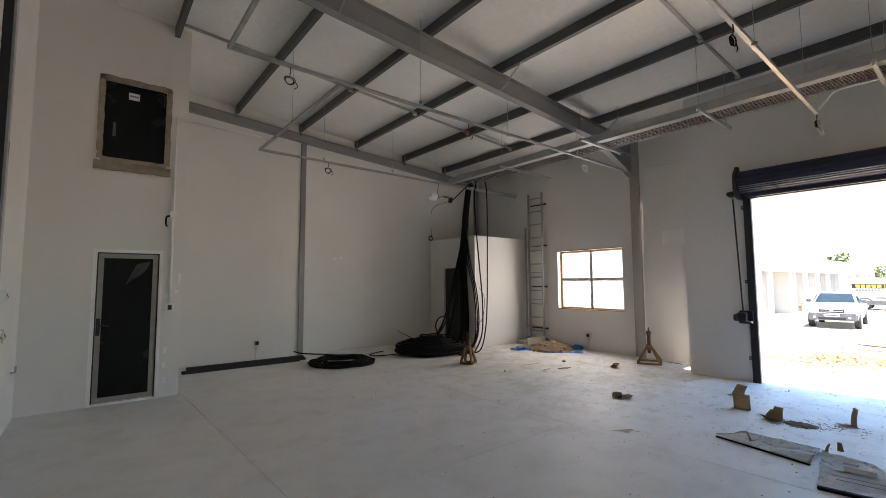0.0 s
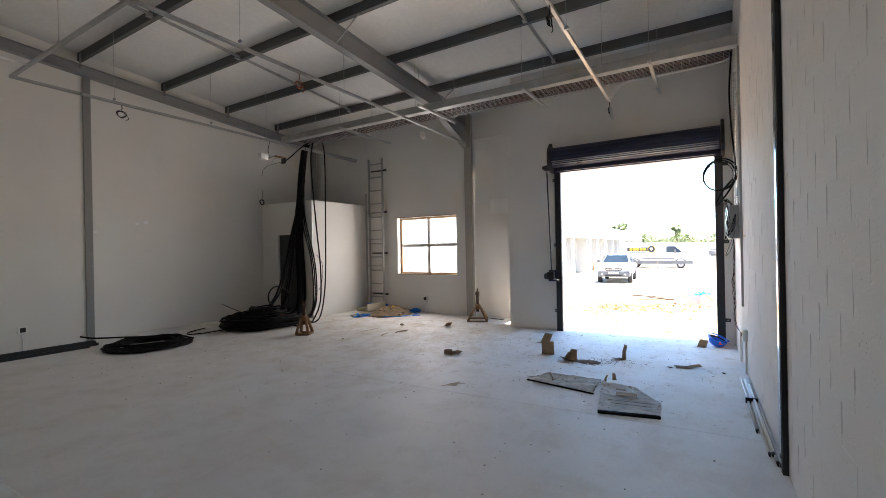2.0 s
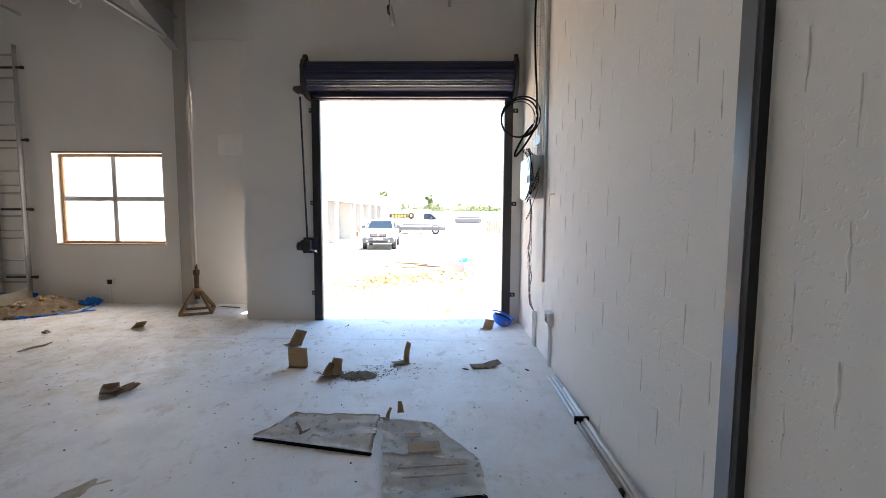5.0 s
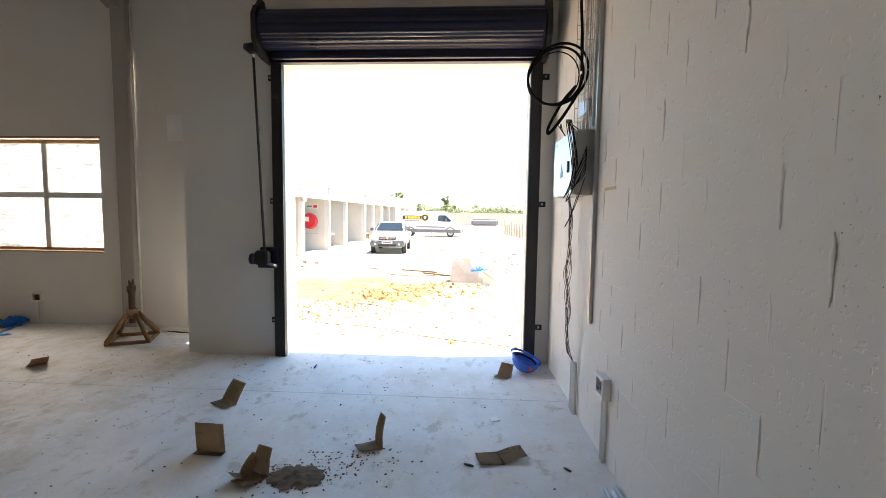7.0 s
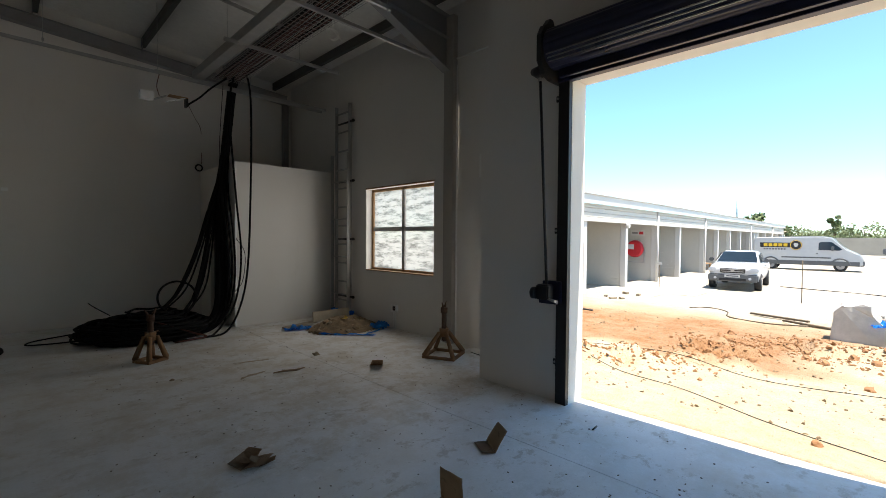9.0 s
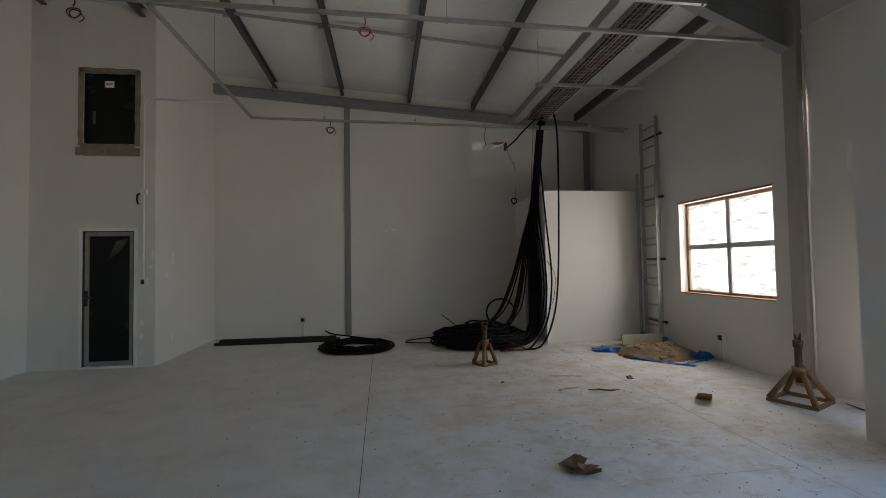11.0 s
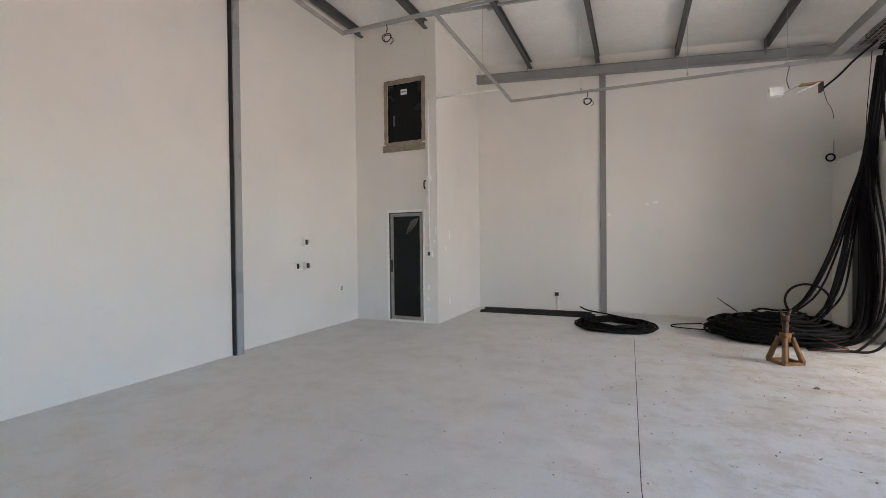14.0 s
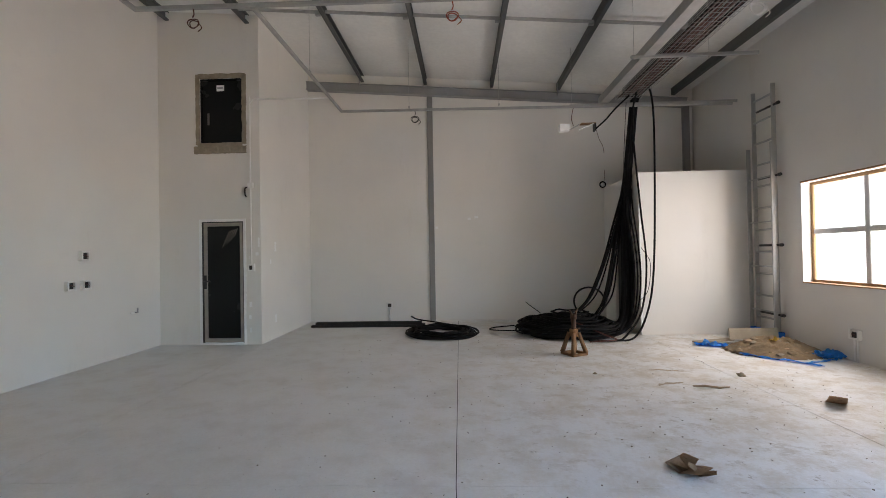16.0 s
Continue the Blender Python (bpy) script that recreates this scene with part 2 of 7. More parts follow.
# ---- the hall ----
X_W, X_E, X_WIN, Y_S, Y_N = -0.59, 8.48, 9.45, -0.02, 10.2
GATE_Y0, GATE_Y1, GATE_Z = 0.24, 2.68, 3.0
PIER_Y = 3.75
WIN_Y0, WIN_Y1, WIN_Z0, WIN_Z1 = 5.50, 7.27, 0.945, 2.395
WALL_TOP = 6.0


def z_steel(x):
    """Top of the rafter, which falls towards the street side."""
    return 5.44 - 0.077 * x


S = "structure"
solid("wall_south", boxes((-0.85, 8.73, -0.27, Y_S - 0.012, -0.1, WALL_TOP)), M_BLOCK, "painted concrete block wall", "wall", kind=S)
solid("wall_west", boxes((-0.85, -0.50, -0.5, 4.795, -0.1, WALL_TOP), (-0.85, X_W, 4.795, 10.45, -0.1, WALL_TOP)), M_WALL, "plastered white wall", "wall", kind=S)
solid("wall_north", boxes((X_W, 9.7, Y_N, 10.45, -0.1, WALL_TOP)), M_WALL, "plastered off-white wall", "wall", kind=S)
solid("wall_gate", boxes((X_E, 8.73, Y_S - 0.012, GATE_Y0, -0.1, WALL_TOP), (X_E, 8.73, GATE_Y0, GATE_Y1, GATE_Z, WALL_TOP),
                         (X_E, 8.73, GATE_Y1, PIER_Y, -0.1, 3.38), (X_E, 8.73, GATE_Y1, 3.66, 3.38, WALL_TOP)), M_WALL, "plastered wall round the roller door", "wall", kind=S)
solid("wall_return", boxes((8.73, 8.80, 3.5, PIER_Y, -0.1, 1.6), (9.12, 9.7, 3.5, PIER_Y, -0.1, 1.6), (8.73, 9.7, 3.5, PIER_Y, 1.6, 3.38), (8.73, 9.7, 3.5, 3.66, 3.38, WALL_TOP)), M_WALL, "plastered return wall with an open side doorway", "wall", kind=S)
solid("wall_window", boxes((X_WIN, 9.7, PIER_Y, WIN_Y0, -0.1, WALL_TOP), (X_WIN, 9.7, WIN_Y1, Y_N, -0.1, WALL_TOP),
                           (X_WIN, 9.7, WIN_Y0, WIN_Y1, -0.1, WIN_Z0), (X_WIN, 9.7, WIN_Y0, WIN_Y1, WIN_Z1, WALL_TOP),
                           (X_WIN, 9.7, 3.66, PIER_Y, 3.38, WALL_TOP)), M_WALL, "plastered wall with a window", "wall", kind=S)
DOOR = (0.10, 0.90, 2.10)
HATCH = (0.13, 0.86, 3.37, 4.47)
FY0, FY1 = 7.83, 8.0
solid("wall_shaft", boxes((X_W, DOOR[0], FY0, FY1, -0.1, WALL_TOP), (DOOR[1], 1.15, FY0, FY1, -0.1, WALL_TOP), (DOOR[0], DOOR[1], FY0, FY1, DOOR[2], HATCH[2]),
                          (DOOR[0], HATCH[0], FY0, FY1, HATCH[2], HATCH[3]), (HATCH[1], DOOR[1], FY0, FY1, HATCH[2], HATCH[3]),
                          (DOOR[0], DOOR[1], FY0, FY1, HATCH[3], WALL_TOP), (0.98, 1.15, FY1, Y_N, -0.1, WALL_TOP)), M_WALL, "plastered corner shaft with a door and a hatch", "wall", kind=S)
solid("wall_kiosk", boxes((7.56, X_WIN, 8.36, 8.50, 0, 2.80), (7.56, 7.70, 8.50, 8.80, 0, 2.80), (7.56, 7.70, 9.60, Y_N, 0, 2.80), (7.56, 7.70, 8.80, 9.60, 2.0, 2.80)), M_KIOSK, "white plastered half-height partition", "partition", kind=S)

# floor slab panels with sawn joints; the joints of the gate side run a little askew
FLOOR = solid("floor", boxes((-0.85, 8.72, -0.6, 3.5, -0.2, -0.012), (-0.85, 9.7, 3.5, 10.45, -0.2, -0.012)), M_GAPSHADE, "dusty pale concrete slab with sawn joints", "floor", kind=S)
JOINT_Y, GAP = 3.43, 0.003
SOUTH_X = ((-0.85, -0.85), (1.43, 1.35), (4.62, 4.445), (7.58, 7.55), (8.72, 8.72))
NORTH_X = ((-0.85, -0.85), (1.35, 1.12), (4.445, 4.395), (7.55, 7.57), (9.7, 9.7))
for _lines, _y0, _y1 in ((SOUTH_X, -0.6, JOINT_Y - GAP * 0.5), (NORTH_X, JOINT_Y + GAP * 0.5, 10.45)):
    for (a0, a1), (b0, b1) in zip(_lines[:-1], _lines[1:]):
        bm = bmesh.new()
        prism(bm, [(a0 + GAP, _y0), (b0 - GAP, _y0), (b1 - GAP, _y1), (a1 + GAP, _y1)], -0.05, 0.0, "z")
        part("slab_panel", bm, M_FLOOR, FLOOR)

# roof: one insulated sheet with a fall to the street
bm = bmesh.new()
for x0, x1, y0, y1 in ((-0.9, 8.72, -0.6, 3.5), (-0.9, 9.75, 3.5, 10.5)):
    prism(bm, [(x0, z_steel(x0) + 0.16), (x1, z_steel(x1) + 0.16), (x1, z_steel(x1) + 0.30), (x0, z_steel(x0) + 0.30)], y0, y1, "y")
solid("ceiling", bm, M_CEIL, "white foil-faced roof insulation", "ceiling", kind=S)

PURLINS = (-0.45, 0.93, 2.34, 3.73, 5.17, 6.60, 8.00, 9.02)
for px in PURLINS:
    z = z_steel(px)
    y0, y1 = (-0.15, 7.83) if px < 1.2 else (3.66 if px > 8.5 else -0.1, Y_N)
    bm = boxes((px - 0.003, px + 0.003, y0, y1, z + 0.005, z + 0.155), (px + 0.003, px + 0.065, y0, y1, z + 0.149, z + 0.155), (px + 0.003, px + 0.065, y0, y1, z + 0.005, z + 0.011),
               (px + 0.060, px + 0.065, y0, y1, z + 0.011, z + 0.028), (px + 0.060, px + 0.065, y0, y1, z + 0.132, z + 0.149))
    solid("purlin", bm, M_PURLIN, "dark grey galvanised roof purlin", "purlin", "roof purlins", S, at=(px, y0, z))

# main rafter, a steel I-section, with a haunch on the street-side column
RY = 5.17
rafter = thing("rafter", "grey painted steel I-beam rafter", "beam", (X_W, RY, z_steel(X_W)), kind=S)


def slab_x(bm, x0, x1, y0, y1, d0, d1):
    prism(bm, [(x0, z_steel(x0) - d1), (x1, z_steel(x1) - d1), (x1, z_steel(x1) - d0), (x0, z_steel(x0) - d0)], y0, y1, "y")


for nm, y0, y1, d0, d1 in (("top_flange", RY - 0.07, RY + 0.07, 0.0, 0.012), ("web", RY - 0.005, RY + 0.005, 0.012, 0.308), ("bottom_flange", RY - 0.07, RY + 0.07, 0.308, 0.32)):
    bm = bmesh.new()
    slab_x(bm, X_W + 0.1, 9.36, y0, y1, d0, d1)
    part(nm, bm, M_RAFTER, rafter)
bm = bmesh.new()
prism(bm, [(7.95, z_steel(7.95) - 0.32), (9.36, z_steel(9.36) - 0.32), (9.36, 3.95)], RY - 0.005, RY + 0.005, "y")
prism(bm, [(7.95, z_steel(7.95) - 0.335), (9.36, 3.935), (9.36, 3.955), (7.95, z_steel(7.95) - 0.32)], RY - 0.07, RY + 0.07, "y")
part("haunch", bm, M_RAFTER, rafter)

# north edge beam and columns
bm = bmesh.new()
def zb(x): return 5.10 - 0.0777 * (x - 1.13)
for d0, d1, y0, y1 in ((0, 0.008, 10.06, Y_N), (0.008, 0.172, 10.10, 10.108), (0.172, 0.18, 10.06, Y_N)):
    prism(bm, [(1.15, zb(1.15) + d0), (9.3, zb(9.3) + d0), (9.3, zb(9.3) + d1), (1.15, zb(1.15) + d1)], y0, y1, "y")
solid("edge_beam", bm, M_RAFTER, "grey steel edge beam along the wall", "beam", kind=S, at=(1.15, 10.06, 5.1))


M_WESTCOL = plain("satin_grey_steel", (0.36, 0.36, 0.37), 0.3, vary=0.06, scale=1.5, relief=0.02)
M_BRIGHTCOL = plain("glossy_grey_steel", (0.33, 0.34, 0.36), 0.16, 0.6, vary=0.06, scale=1.5, relief=0.02)
M_PAINTCOL = plain("beige_column_paint", (0.42, 0.39, 0.35), 0.6, vary=0.06, scale=2)


def column(at, label, lo, hi, top, material=M_COLUMN):
    bm = boxes((lo[0], hi[0], lo[1], hi[1], 0, top))
    bmesh.ops.bevel(bm, geom=bm.edges[:], offset=0.004, segments=2, affect='EDGES')
    return solid("steel_column", bm, material, label, "column", "steel columns", S, at=at)


column((3.85, 10.18, 0), "grey steel column set in the wall", (3.785, 10.165), (3.905, Y_N + 0.05), 4.95)
column((9.28, 10.15, 0), "grey steel corner column", (9.22, 10.10), (9.34, Y_N + 0.05), 4.5)
column((9.41, 5.12, 0), "painted steel column beside the window", (9.36, 5.03), (X_WIN + 0.05, 5.215), 4.72, M_PAINTCOL)
column((-0.5, 4.87, 0), "grey steel column set in the wall with a dark strip beside it", (X_W - 0.05, 4.815), (-0.43, 4.93), 5.45, M_WESTCOL)
column((4.1, 0, 0), "grey steel column set in the block wall", (4.06, Y_S - 0.08), (4.145, 0.018), 5.1, M_BRIGHTCOL)
# near-black strips put in for the shaded sides of two columns
solid("wall_joint_west", boxes((X_W - 0.02, -0.445, 4.797, 4.8145, 0, 5.45)), M_GAPSHADE, "near-black strip for the shade down a column's side", "joint", kind=S)
solid("wall_joint_south", boxes((4.035, 4.058, Y_S - 0.03, 0.014, 0, 5.1)), M_GAPSHADE, "near-black strip for the shade down a column's side", "joint", kind=S)

# ---- outside ground ----


def ground_material():
    n = Nodes("sandy_ground")
    big, mid, fine = n.noise(0.35, 6, 0.6), n.noise(2.5, 8, 0.7), n.noise(22, 6, 0.75)
    c = n.mix(n.ramp(mid, 0.35, 0.65), (0.43, 0.345, 0.225), (0.52, 0.43, 0.295))
    sep = n.t.nodes.new("ShaderNodeSeparateXYZ")
    n.t.links.new(n.pos, sep.inputs[0])
    x, y = sep.outputs[0], sep.outputs[1]
    wob = n.ramp(big, 0.2, 0.8, -1.6, 1.6)
    # dug red earth between two lines along x
    red = n.math('MULTIPLY', n.ramp(n.math('ADD', x, wob), 10.9, 11.6), n.ramp(n.math('ADD', x, wob), 17.5, 15.2))
    red = n.math('MULTIPLY', red, n.ramp(n.math('ADD', y, wob), 0.5, 1.8))
    c = n.mix(n.math('MULTIPLY', red, n.ramp(mid, 0.3, 0.6, 0.55, 1.0)), c, n.mix(n.ramp(fine, 0.35, 0.65), (0.23, 0.105, 0.042), (0.32, 0.17, 0.08)))
    # pale hard standing further off
    far = n.ramp(n.math('ADD', x, wob), 16.5, 18.5)
    c = n.mix(far, c, n.mix(n.ramp(mid, 0.3, 0.7), (0.38, 0.33, 0.26), (0.43, 0.38, 0.31)))
    c = n.mix(n.ramp(fine, 0.54, 0.70, 0, 0.55), c, (0.27, 0.17, 0.09))
    c = n.mix(n.ramp(n.noise(9, 8, 0.8, stretch=(0.7, 2.2, 1)), 0.60, 0.68, 0, 0.6), c, (0.24, 0.15, 0.08))
    n.bump(n.math('ADD', fine, n.math('MULTIPLY', mid, 2.5)), 0.9, 0.04)
    return n.set(color=c, rough=0.95, spec=0.2)


M_GROUND = ground_material()


def ground_z(x, y):
    if x < 8.74 or (x < 9.72 and y > 3.48):
        return -0.3
    z = -0.02 - 0.34 * min(1, max(0, (x - 9.5) / 10.5)) + 0.03 * noise.noise((x * 0.8, y * 0.8, 0)) * min(1, (x - 8.74))
    if 9 < x < 20 and -8 < y < 9:
        # ridge of spoil round a levelled patch
        d = math.hypot((x - 11.9) / 1.55, (y - 3.9) / 1.7)
        front = max(0.0, min(1.0, (12.6 - x) / 0.8)) if y > 2.4 else 1.0
        r = math.exp(-((d - 1.0 + 0.08 * math.sin(y * 3.1)) / 0.20) ** 2) * front
        z += r * (0.13 + 0.16 * noise.fractal((x * 2.6, y * 2.6, 3), 0.7, 2.1, 5))
        r2 = math.exp(-((x - 13.6) / 0.5) ** 2 - ((y - 1.3) / 0.9) ** 2)
        z += r2 * (0.08 + 0.14 * noise.fractal((x * 3, y * 3, 7), 0.7, 2.1, 5))
        z += 0.02 * noise.fractal((x * 3, y * 3, 9), 0.8, 2.1, 4)
    return z


_gx = [-600, -200, -60, -20, -5, 0, 4, 8, 8.70, 8.735, 8.76]
v = 8.86
while v < 17:
    _gx.append(v)
    v += 0.09
_gx += [17 + 0.4 * i for i in range(15)] + [24, 26, 30, 36, 45, 60, 90, 140, 220, 400, 900]
_gy = [-600, -200, -80, -40, -20, -12, -8, -6, -5]
v = -4.0
while v < 7.5:
    _gy.append(v)
    v += 0.09
_gy += [8, 9, 10, 11, 13, 16, 20, 30, 50, 90, 200, 600]
_verts = [(x, y, ground_z(x, y)) for x in _gx for y in _gy]
_ny = len(_gy)
_faces = [(i * _ny + j, (i + 1) * _ny + j, (i + 1) * _ny + j + 1, i * _ny + j + 1) for i in range(len(_gx) - 1) for j in range(_ny - 1)]
_me = bpy.data.meshes.new("ground")
_me.from_pydata(_verts, [], _faces)
_me.materials.append(M_GROUND)
_me.polygons.foreach_set("use_smooth", [True] * len(_faces))
tagged(new("ground", _me), "sunlit sandy ground with dug red earth", "ground", kind=S)

# ---- more materials ----
M_WHITE = plain("white_powder_coat", (0.93, 0.93, 0.92), 0.3, vary=0.04, scale=4)
M_PVC = plain("white_plastic", (0.88, 0.87, 0.84), 0.45, vary=0.05, scale=6)
M_DARKGLASS = plain("dark_tinted_panel", (0.012, 0.014, 0.014), 0.25, vary=0.1, scale=1.0, grain=20, relief=0.01, spec=0.2)
M_FILM = plain("cloudy_protective_film", (0.36, 0.33, 0.29), 0.35, vary=0.15, scale=7, grain=30, relief=0.2)
M_BLACK = plain("black_rubber", (0.006, 0.006, 0.0065), 0.75, vary=0.3, scale=12, grain=50, relief=0.1, spec=0.2)
M_BLACKSTEEL = plain("black_steel", (0.02, 0.02, 0.02), 0.45, vary=0.2, dirt=(0.09, 0.05, 0.03), dirt_at=(0.6, 0.75))
M_RUST = plain("rusty_steel", (0.26, 0.135, 0.06), 0.8, 0.2, vary=0.35, scale=14, grain=90, relief=0.5, dirt=(0.25, 0.135, 0.06), dirt_at=(0.48, 0.68))
M_RUSTDARK = plain("dark_rusty_post", (0.10, 0.055, 0.035), 0.7, 0.4, vary=0.3, scale=14, grain=90, relief=0.4)
M_ALU = plain("aluminium", (0.46, 0.46, 0.45), 0.45, 0.7, vary=0.1, scale=6, grain=60)
M_TIMBER = plain("raw_timber", (0.36, 0.22, 0.11), 0.8, vary=0.2, scale=5, grain=60, relief=0.3)
M_PLANK = plain("weathered_board", (0.42, 0.36, 0.27), 0.85, vary=0.2, scale=6, grain=50, relief=0.3)
M_BLUE = plain("blue_plastic_sheet", (0.015, 0.30, 0.85), 0.35, vary=0.25, scale=12, grain=40, relief=0.4)
M_BLUEHAT = plain("blue_moulded_plastic", (0.015, 0.17, 0.80), 0.25, vary=0.08, scale=5, relief=0.02)
M_ORANGE = plain("orange_plastic", (0.65, 0.10, 0.05), 0.5)
M_CARD = plain("brown_cardboard", (0.37, 0.25, 0.155), 0.9, vary=0.18, scale=9, grain=70, relief=0.25, dirt=(0.14, 0.09, 0.05), dirt_at=(0.55, 0.75))
M_CARDPALE = plain("dusty_cardboard", (0.74, 0.68, 0.60), 0.6, vary=0.25, scale=7, grain=60, relief=0.3, dirt=(0.42, 0.31, 0.21), dirt_at=(0.56, 0.66))
M_SAND = plain("heaped_sand", (0.24, 0.17, 0.10), 0.95, vary=0.4, scale=9, grain=120, relief=0.9, dist=0.01, dirt=(0.22, 0.15, 0.08), dirt_at=(0.5, 0.7))
M_STONE = plain("broken_concrete", (0.28, 0.23, 0.16), 0.95, vary=0.25, scale=20, grain=90, relief=0.6)
M_YELLOW = plain("yellow_plastic_scrap", (0.65, 0.42, 0.05), 0.5)
# bluish tint put into the enamel for sky reflected on the box lid
M_PALEBLUE = plain("pale_enamel_sky_tint", (0.70, 0.74, 0.80), 0.22, vary=0.04, scale=3, relief=0.02)
M_COPPER = plain("reddish_cable", (0.10, 0.03, 0.02), 0.5, vary=0.3, scale=20)


def film_pane():
    n = Nodes("milky_plastic_film")
    t = n.t
    tr, tl, mx = t.nodes.new("ShaderNodeBsdfTransparent"), t.nodes.new("ShaderNodeBsdfTranslucent"), t.nodes.new("ShaderNodeMixShader")
    crease = n.noise(7, 7, 0.7, stretch=(1, 0.35, 1.6))
    n.put(tl.inputs[0], n.mix(n.ramp(crease, 0.46, 0.62), (0.22, 0.23, 0.22), (0.08, 0.084, 0.08)))
    n.put(mx.inputs[0], n.ramp(n.noise(3, 5), 0.3, 0.7, 0.93, 1.0))
    t.links.new(tr.outputs[0], mx.inputs[1]), t.links.new(tl.outputs[0], mx.inputs[2])
    t.links.new(mx.outputs[0], t.nodes["Material Output"].inputs[0])
    return n.m


M_PANE = film_pane()


def frosted_profile():
    """White profile under film that lets some daylight glow through."""
    n = Nodes("frosted_profile")
    t = n.t
    tl, mx = t.nodes.new("ShaderNodeBsdfTranslucent"), t.nodes.new("ShaderNodeMixShader")
    n.put(tl.inputs[0], n.mix(n.ramp(n.noise(12, 5), 0.4, 0.65), (0.42, 0.43, 0.43), (0.3, 0.31, 0.31)))
    mx.inputs[0].default_value = 0.06
    n.set(color=(0.55, 0.55, 0.55), rough=0.5)
    t.links.new(n.b.outputs[0], mx.inputs[1]), t.links.new(tl.outputs[0], mx.inputs[2])
    t.links.new(mx.outputs[0], t.nodes["Material Output"].inputs[0])
    return n.m


M_FROST = frosted_profile()


def ring(c, r, axis="z", n=24, squash=1.0, start=0.0, wob=0.0, turn=math.tau):
    """Points of a circle or arc round c."""
    out = []
    for i in range(n + (0 if turn >= math.tau else 1)):
        a = start + turn * i / n
        rr = r * (1 + wob * math.sin(3 * a + start))
        u, w = rr * math.cos(a), rr * math.sin(a) * squash
        out.append(Vector(c) + Vector({"z": (u, w, 0), "y": (u, 0, w), "x": (0, u, w)}[axis]))
    return out


# ---- window in the street wall ----
window = thing("window_1", "four-pane window covered in milky plastic film, timber edged", "window", (9.6, 6.385, WIN_Z0), kind=S)
fx0, fx1 = 9.575, 9.625
for nm, d in (("sill_bar", (fx0, fx1, WIN_Y0, WIN_Y1, WIN_Z0, WIN_Z0 + 0.045)), ("head_bar", (fx0, fx1, WIN_Y0, WIN_Y1, WIN_Z1 - 0.045, WIN_Z1)),
              ("jamb_bar", (fx0, fx1, WIN_Y0, WIN_Y0 + 0.045, WIN_Z0 + 0.045, WIN_Z1 - 0.045)), ("jamb_bar", (fx0, fx1, WIN_Y1 - 0.045, WIN_Y1, WIN_Z0 + 0.045, WIN_Z1 - 0.045))):
    part(nm, bevelled(*d, r=0.004), M_TIMBER, window, "brown timber edge")
WMY, WMZ = 6.385, 1.68
part("mullion", bevelled(fx0 + 0.004, fx1 - 0.004, WMY - 0.035, WMY + 0.035, WIN_Z0 + 0.045, WIN_Z1 - 0.045), M_FROST, window, "grey frosted mullion")
part("transom", bevelled(fx0 + 0.006, fx1 - 0.006, WIN_Y0 + 0.045, WMY - 0.035, WMZ - 0.035, WMZ + 0.035), M_FROST, window)
part("transom", bevelled(fx0 + 0.006, fx1 - 0.006, WMY + 0.035, WIN_Y1 - 0.045, WMZ - 0.035, WMZ + 0.035), M_FROST, window)
for y0, y1 in ((WIN_Y0 + 0.045, WMY - 0.035), (WMY + 0.035, WIN_Y1 - 0.045)):
    for z0, z1 in ((WIN_Z0 + 0.045, WMZ - 0.035), (WMZ + 0.035, WIN_Z1 - 0.045)):
        bm = bmesh.new()
        k = 14
        vv = [[bm.verts.new((9.605 + 0.006 * noise.noise((0, (y0 + (y1 - y0) * i / k) * 5, (z0 + (z1 - z0) * j / k) * 9)), y0 + (y1 - y0) * i / k, z0 + (z1 - z0) * j / k)) for j in range(k + 1)] for i in range(k + 1)]
        for i in range(k):
            for j in range(k):
                bm.faces.new((vv[i][j], vv[i + 1][j], vv[i + 1][j + 1], vv[i][j + 1])).smooth = True
        part("pane", bm, M_PANE, window).visible_shadow = False
solid("window_sill", bevelled(X_WIN - 0.012, 9.572, WIN_Y0 + 0.002, WIN_Y1 - 0.002, WIN_Z0 - 0.004, WIN_Z0 + 0.012), M_TIMBER, "raw timber sill board", "sill", kind=S)
solid("window_head_trim", bevelled(X_WIN - 0.010, 9.46, WIN_Y0 - 0.01, WIN_Y1 + 0.01, WIN_Z1 - 0.002, WIN_Z1 + 0.022, r=0.003), M_TIMBER, "raw timber strip over the window", "trim", kind=S)

# ---- shaft door and hatch ----
door = thing("door_1", "closed dark glazed door in a white frame, still wrapped in film", "door", (0.5, FY0, 0), kind=S)
x0, x1, zt = DOOR
for d in ((x0, x0 + 0.045, FY0 - 0.012, FY0 + 0.09, 0, zt), (x1 - 0.045, x1, FY0 - 0.012, FY0 + 0.09, 0, zt), (x0 + 0.045, x1 - 0.045, FY0 - 0.012, FY0 + 0.09, zt - 0.045, zt), (x0 + 0.045, x1 - 0.045, FY0 - 0.010, FY0 + 0.08, 0, 0.03)):
    part("door_frame", bevelled(*d, r=0.003), M_WHITE, door, "white frame bar")
lx0, lx1, lz0, lz1 = x0 + 0.06, x1 - 0.06, 0.04, zt - 0.06
for d in ((lx0, lx0 + 0.06, 0.0, 0.04, lz0, lz1), (lx1 - 0.06, lx1, 0.0, 0.04, lz0, lz1), (lx0 + 0.06, lx1 - 0.06, 0.0, 0.04, lz1 - 0.06, lz1), (lx0 + 0.06, lx1 - 0.06, 0.0, 0.04, lz0, lz0 + 0.06)):
    part("leaf_rail", bevelled(d[0], d[1], FY0 + 0.02 + d[2], FY0 + 0.02 + d[3], d[4], d[5], r=0.003), M_FILM, door, "film-wrapped leaf rail")
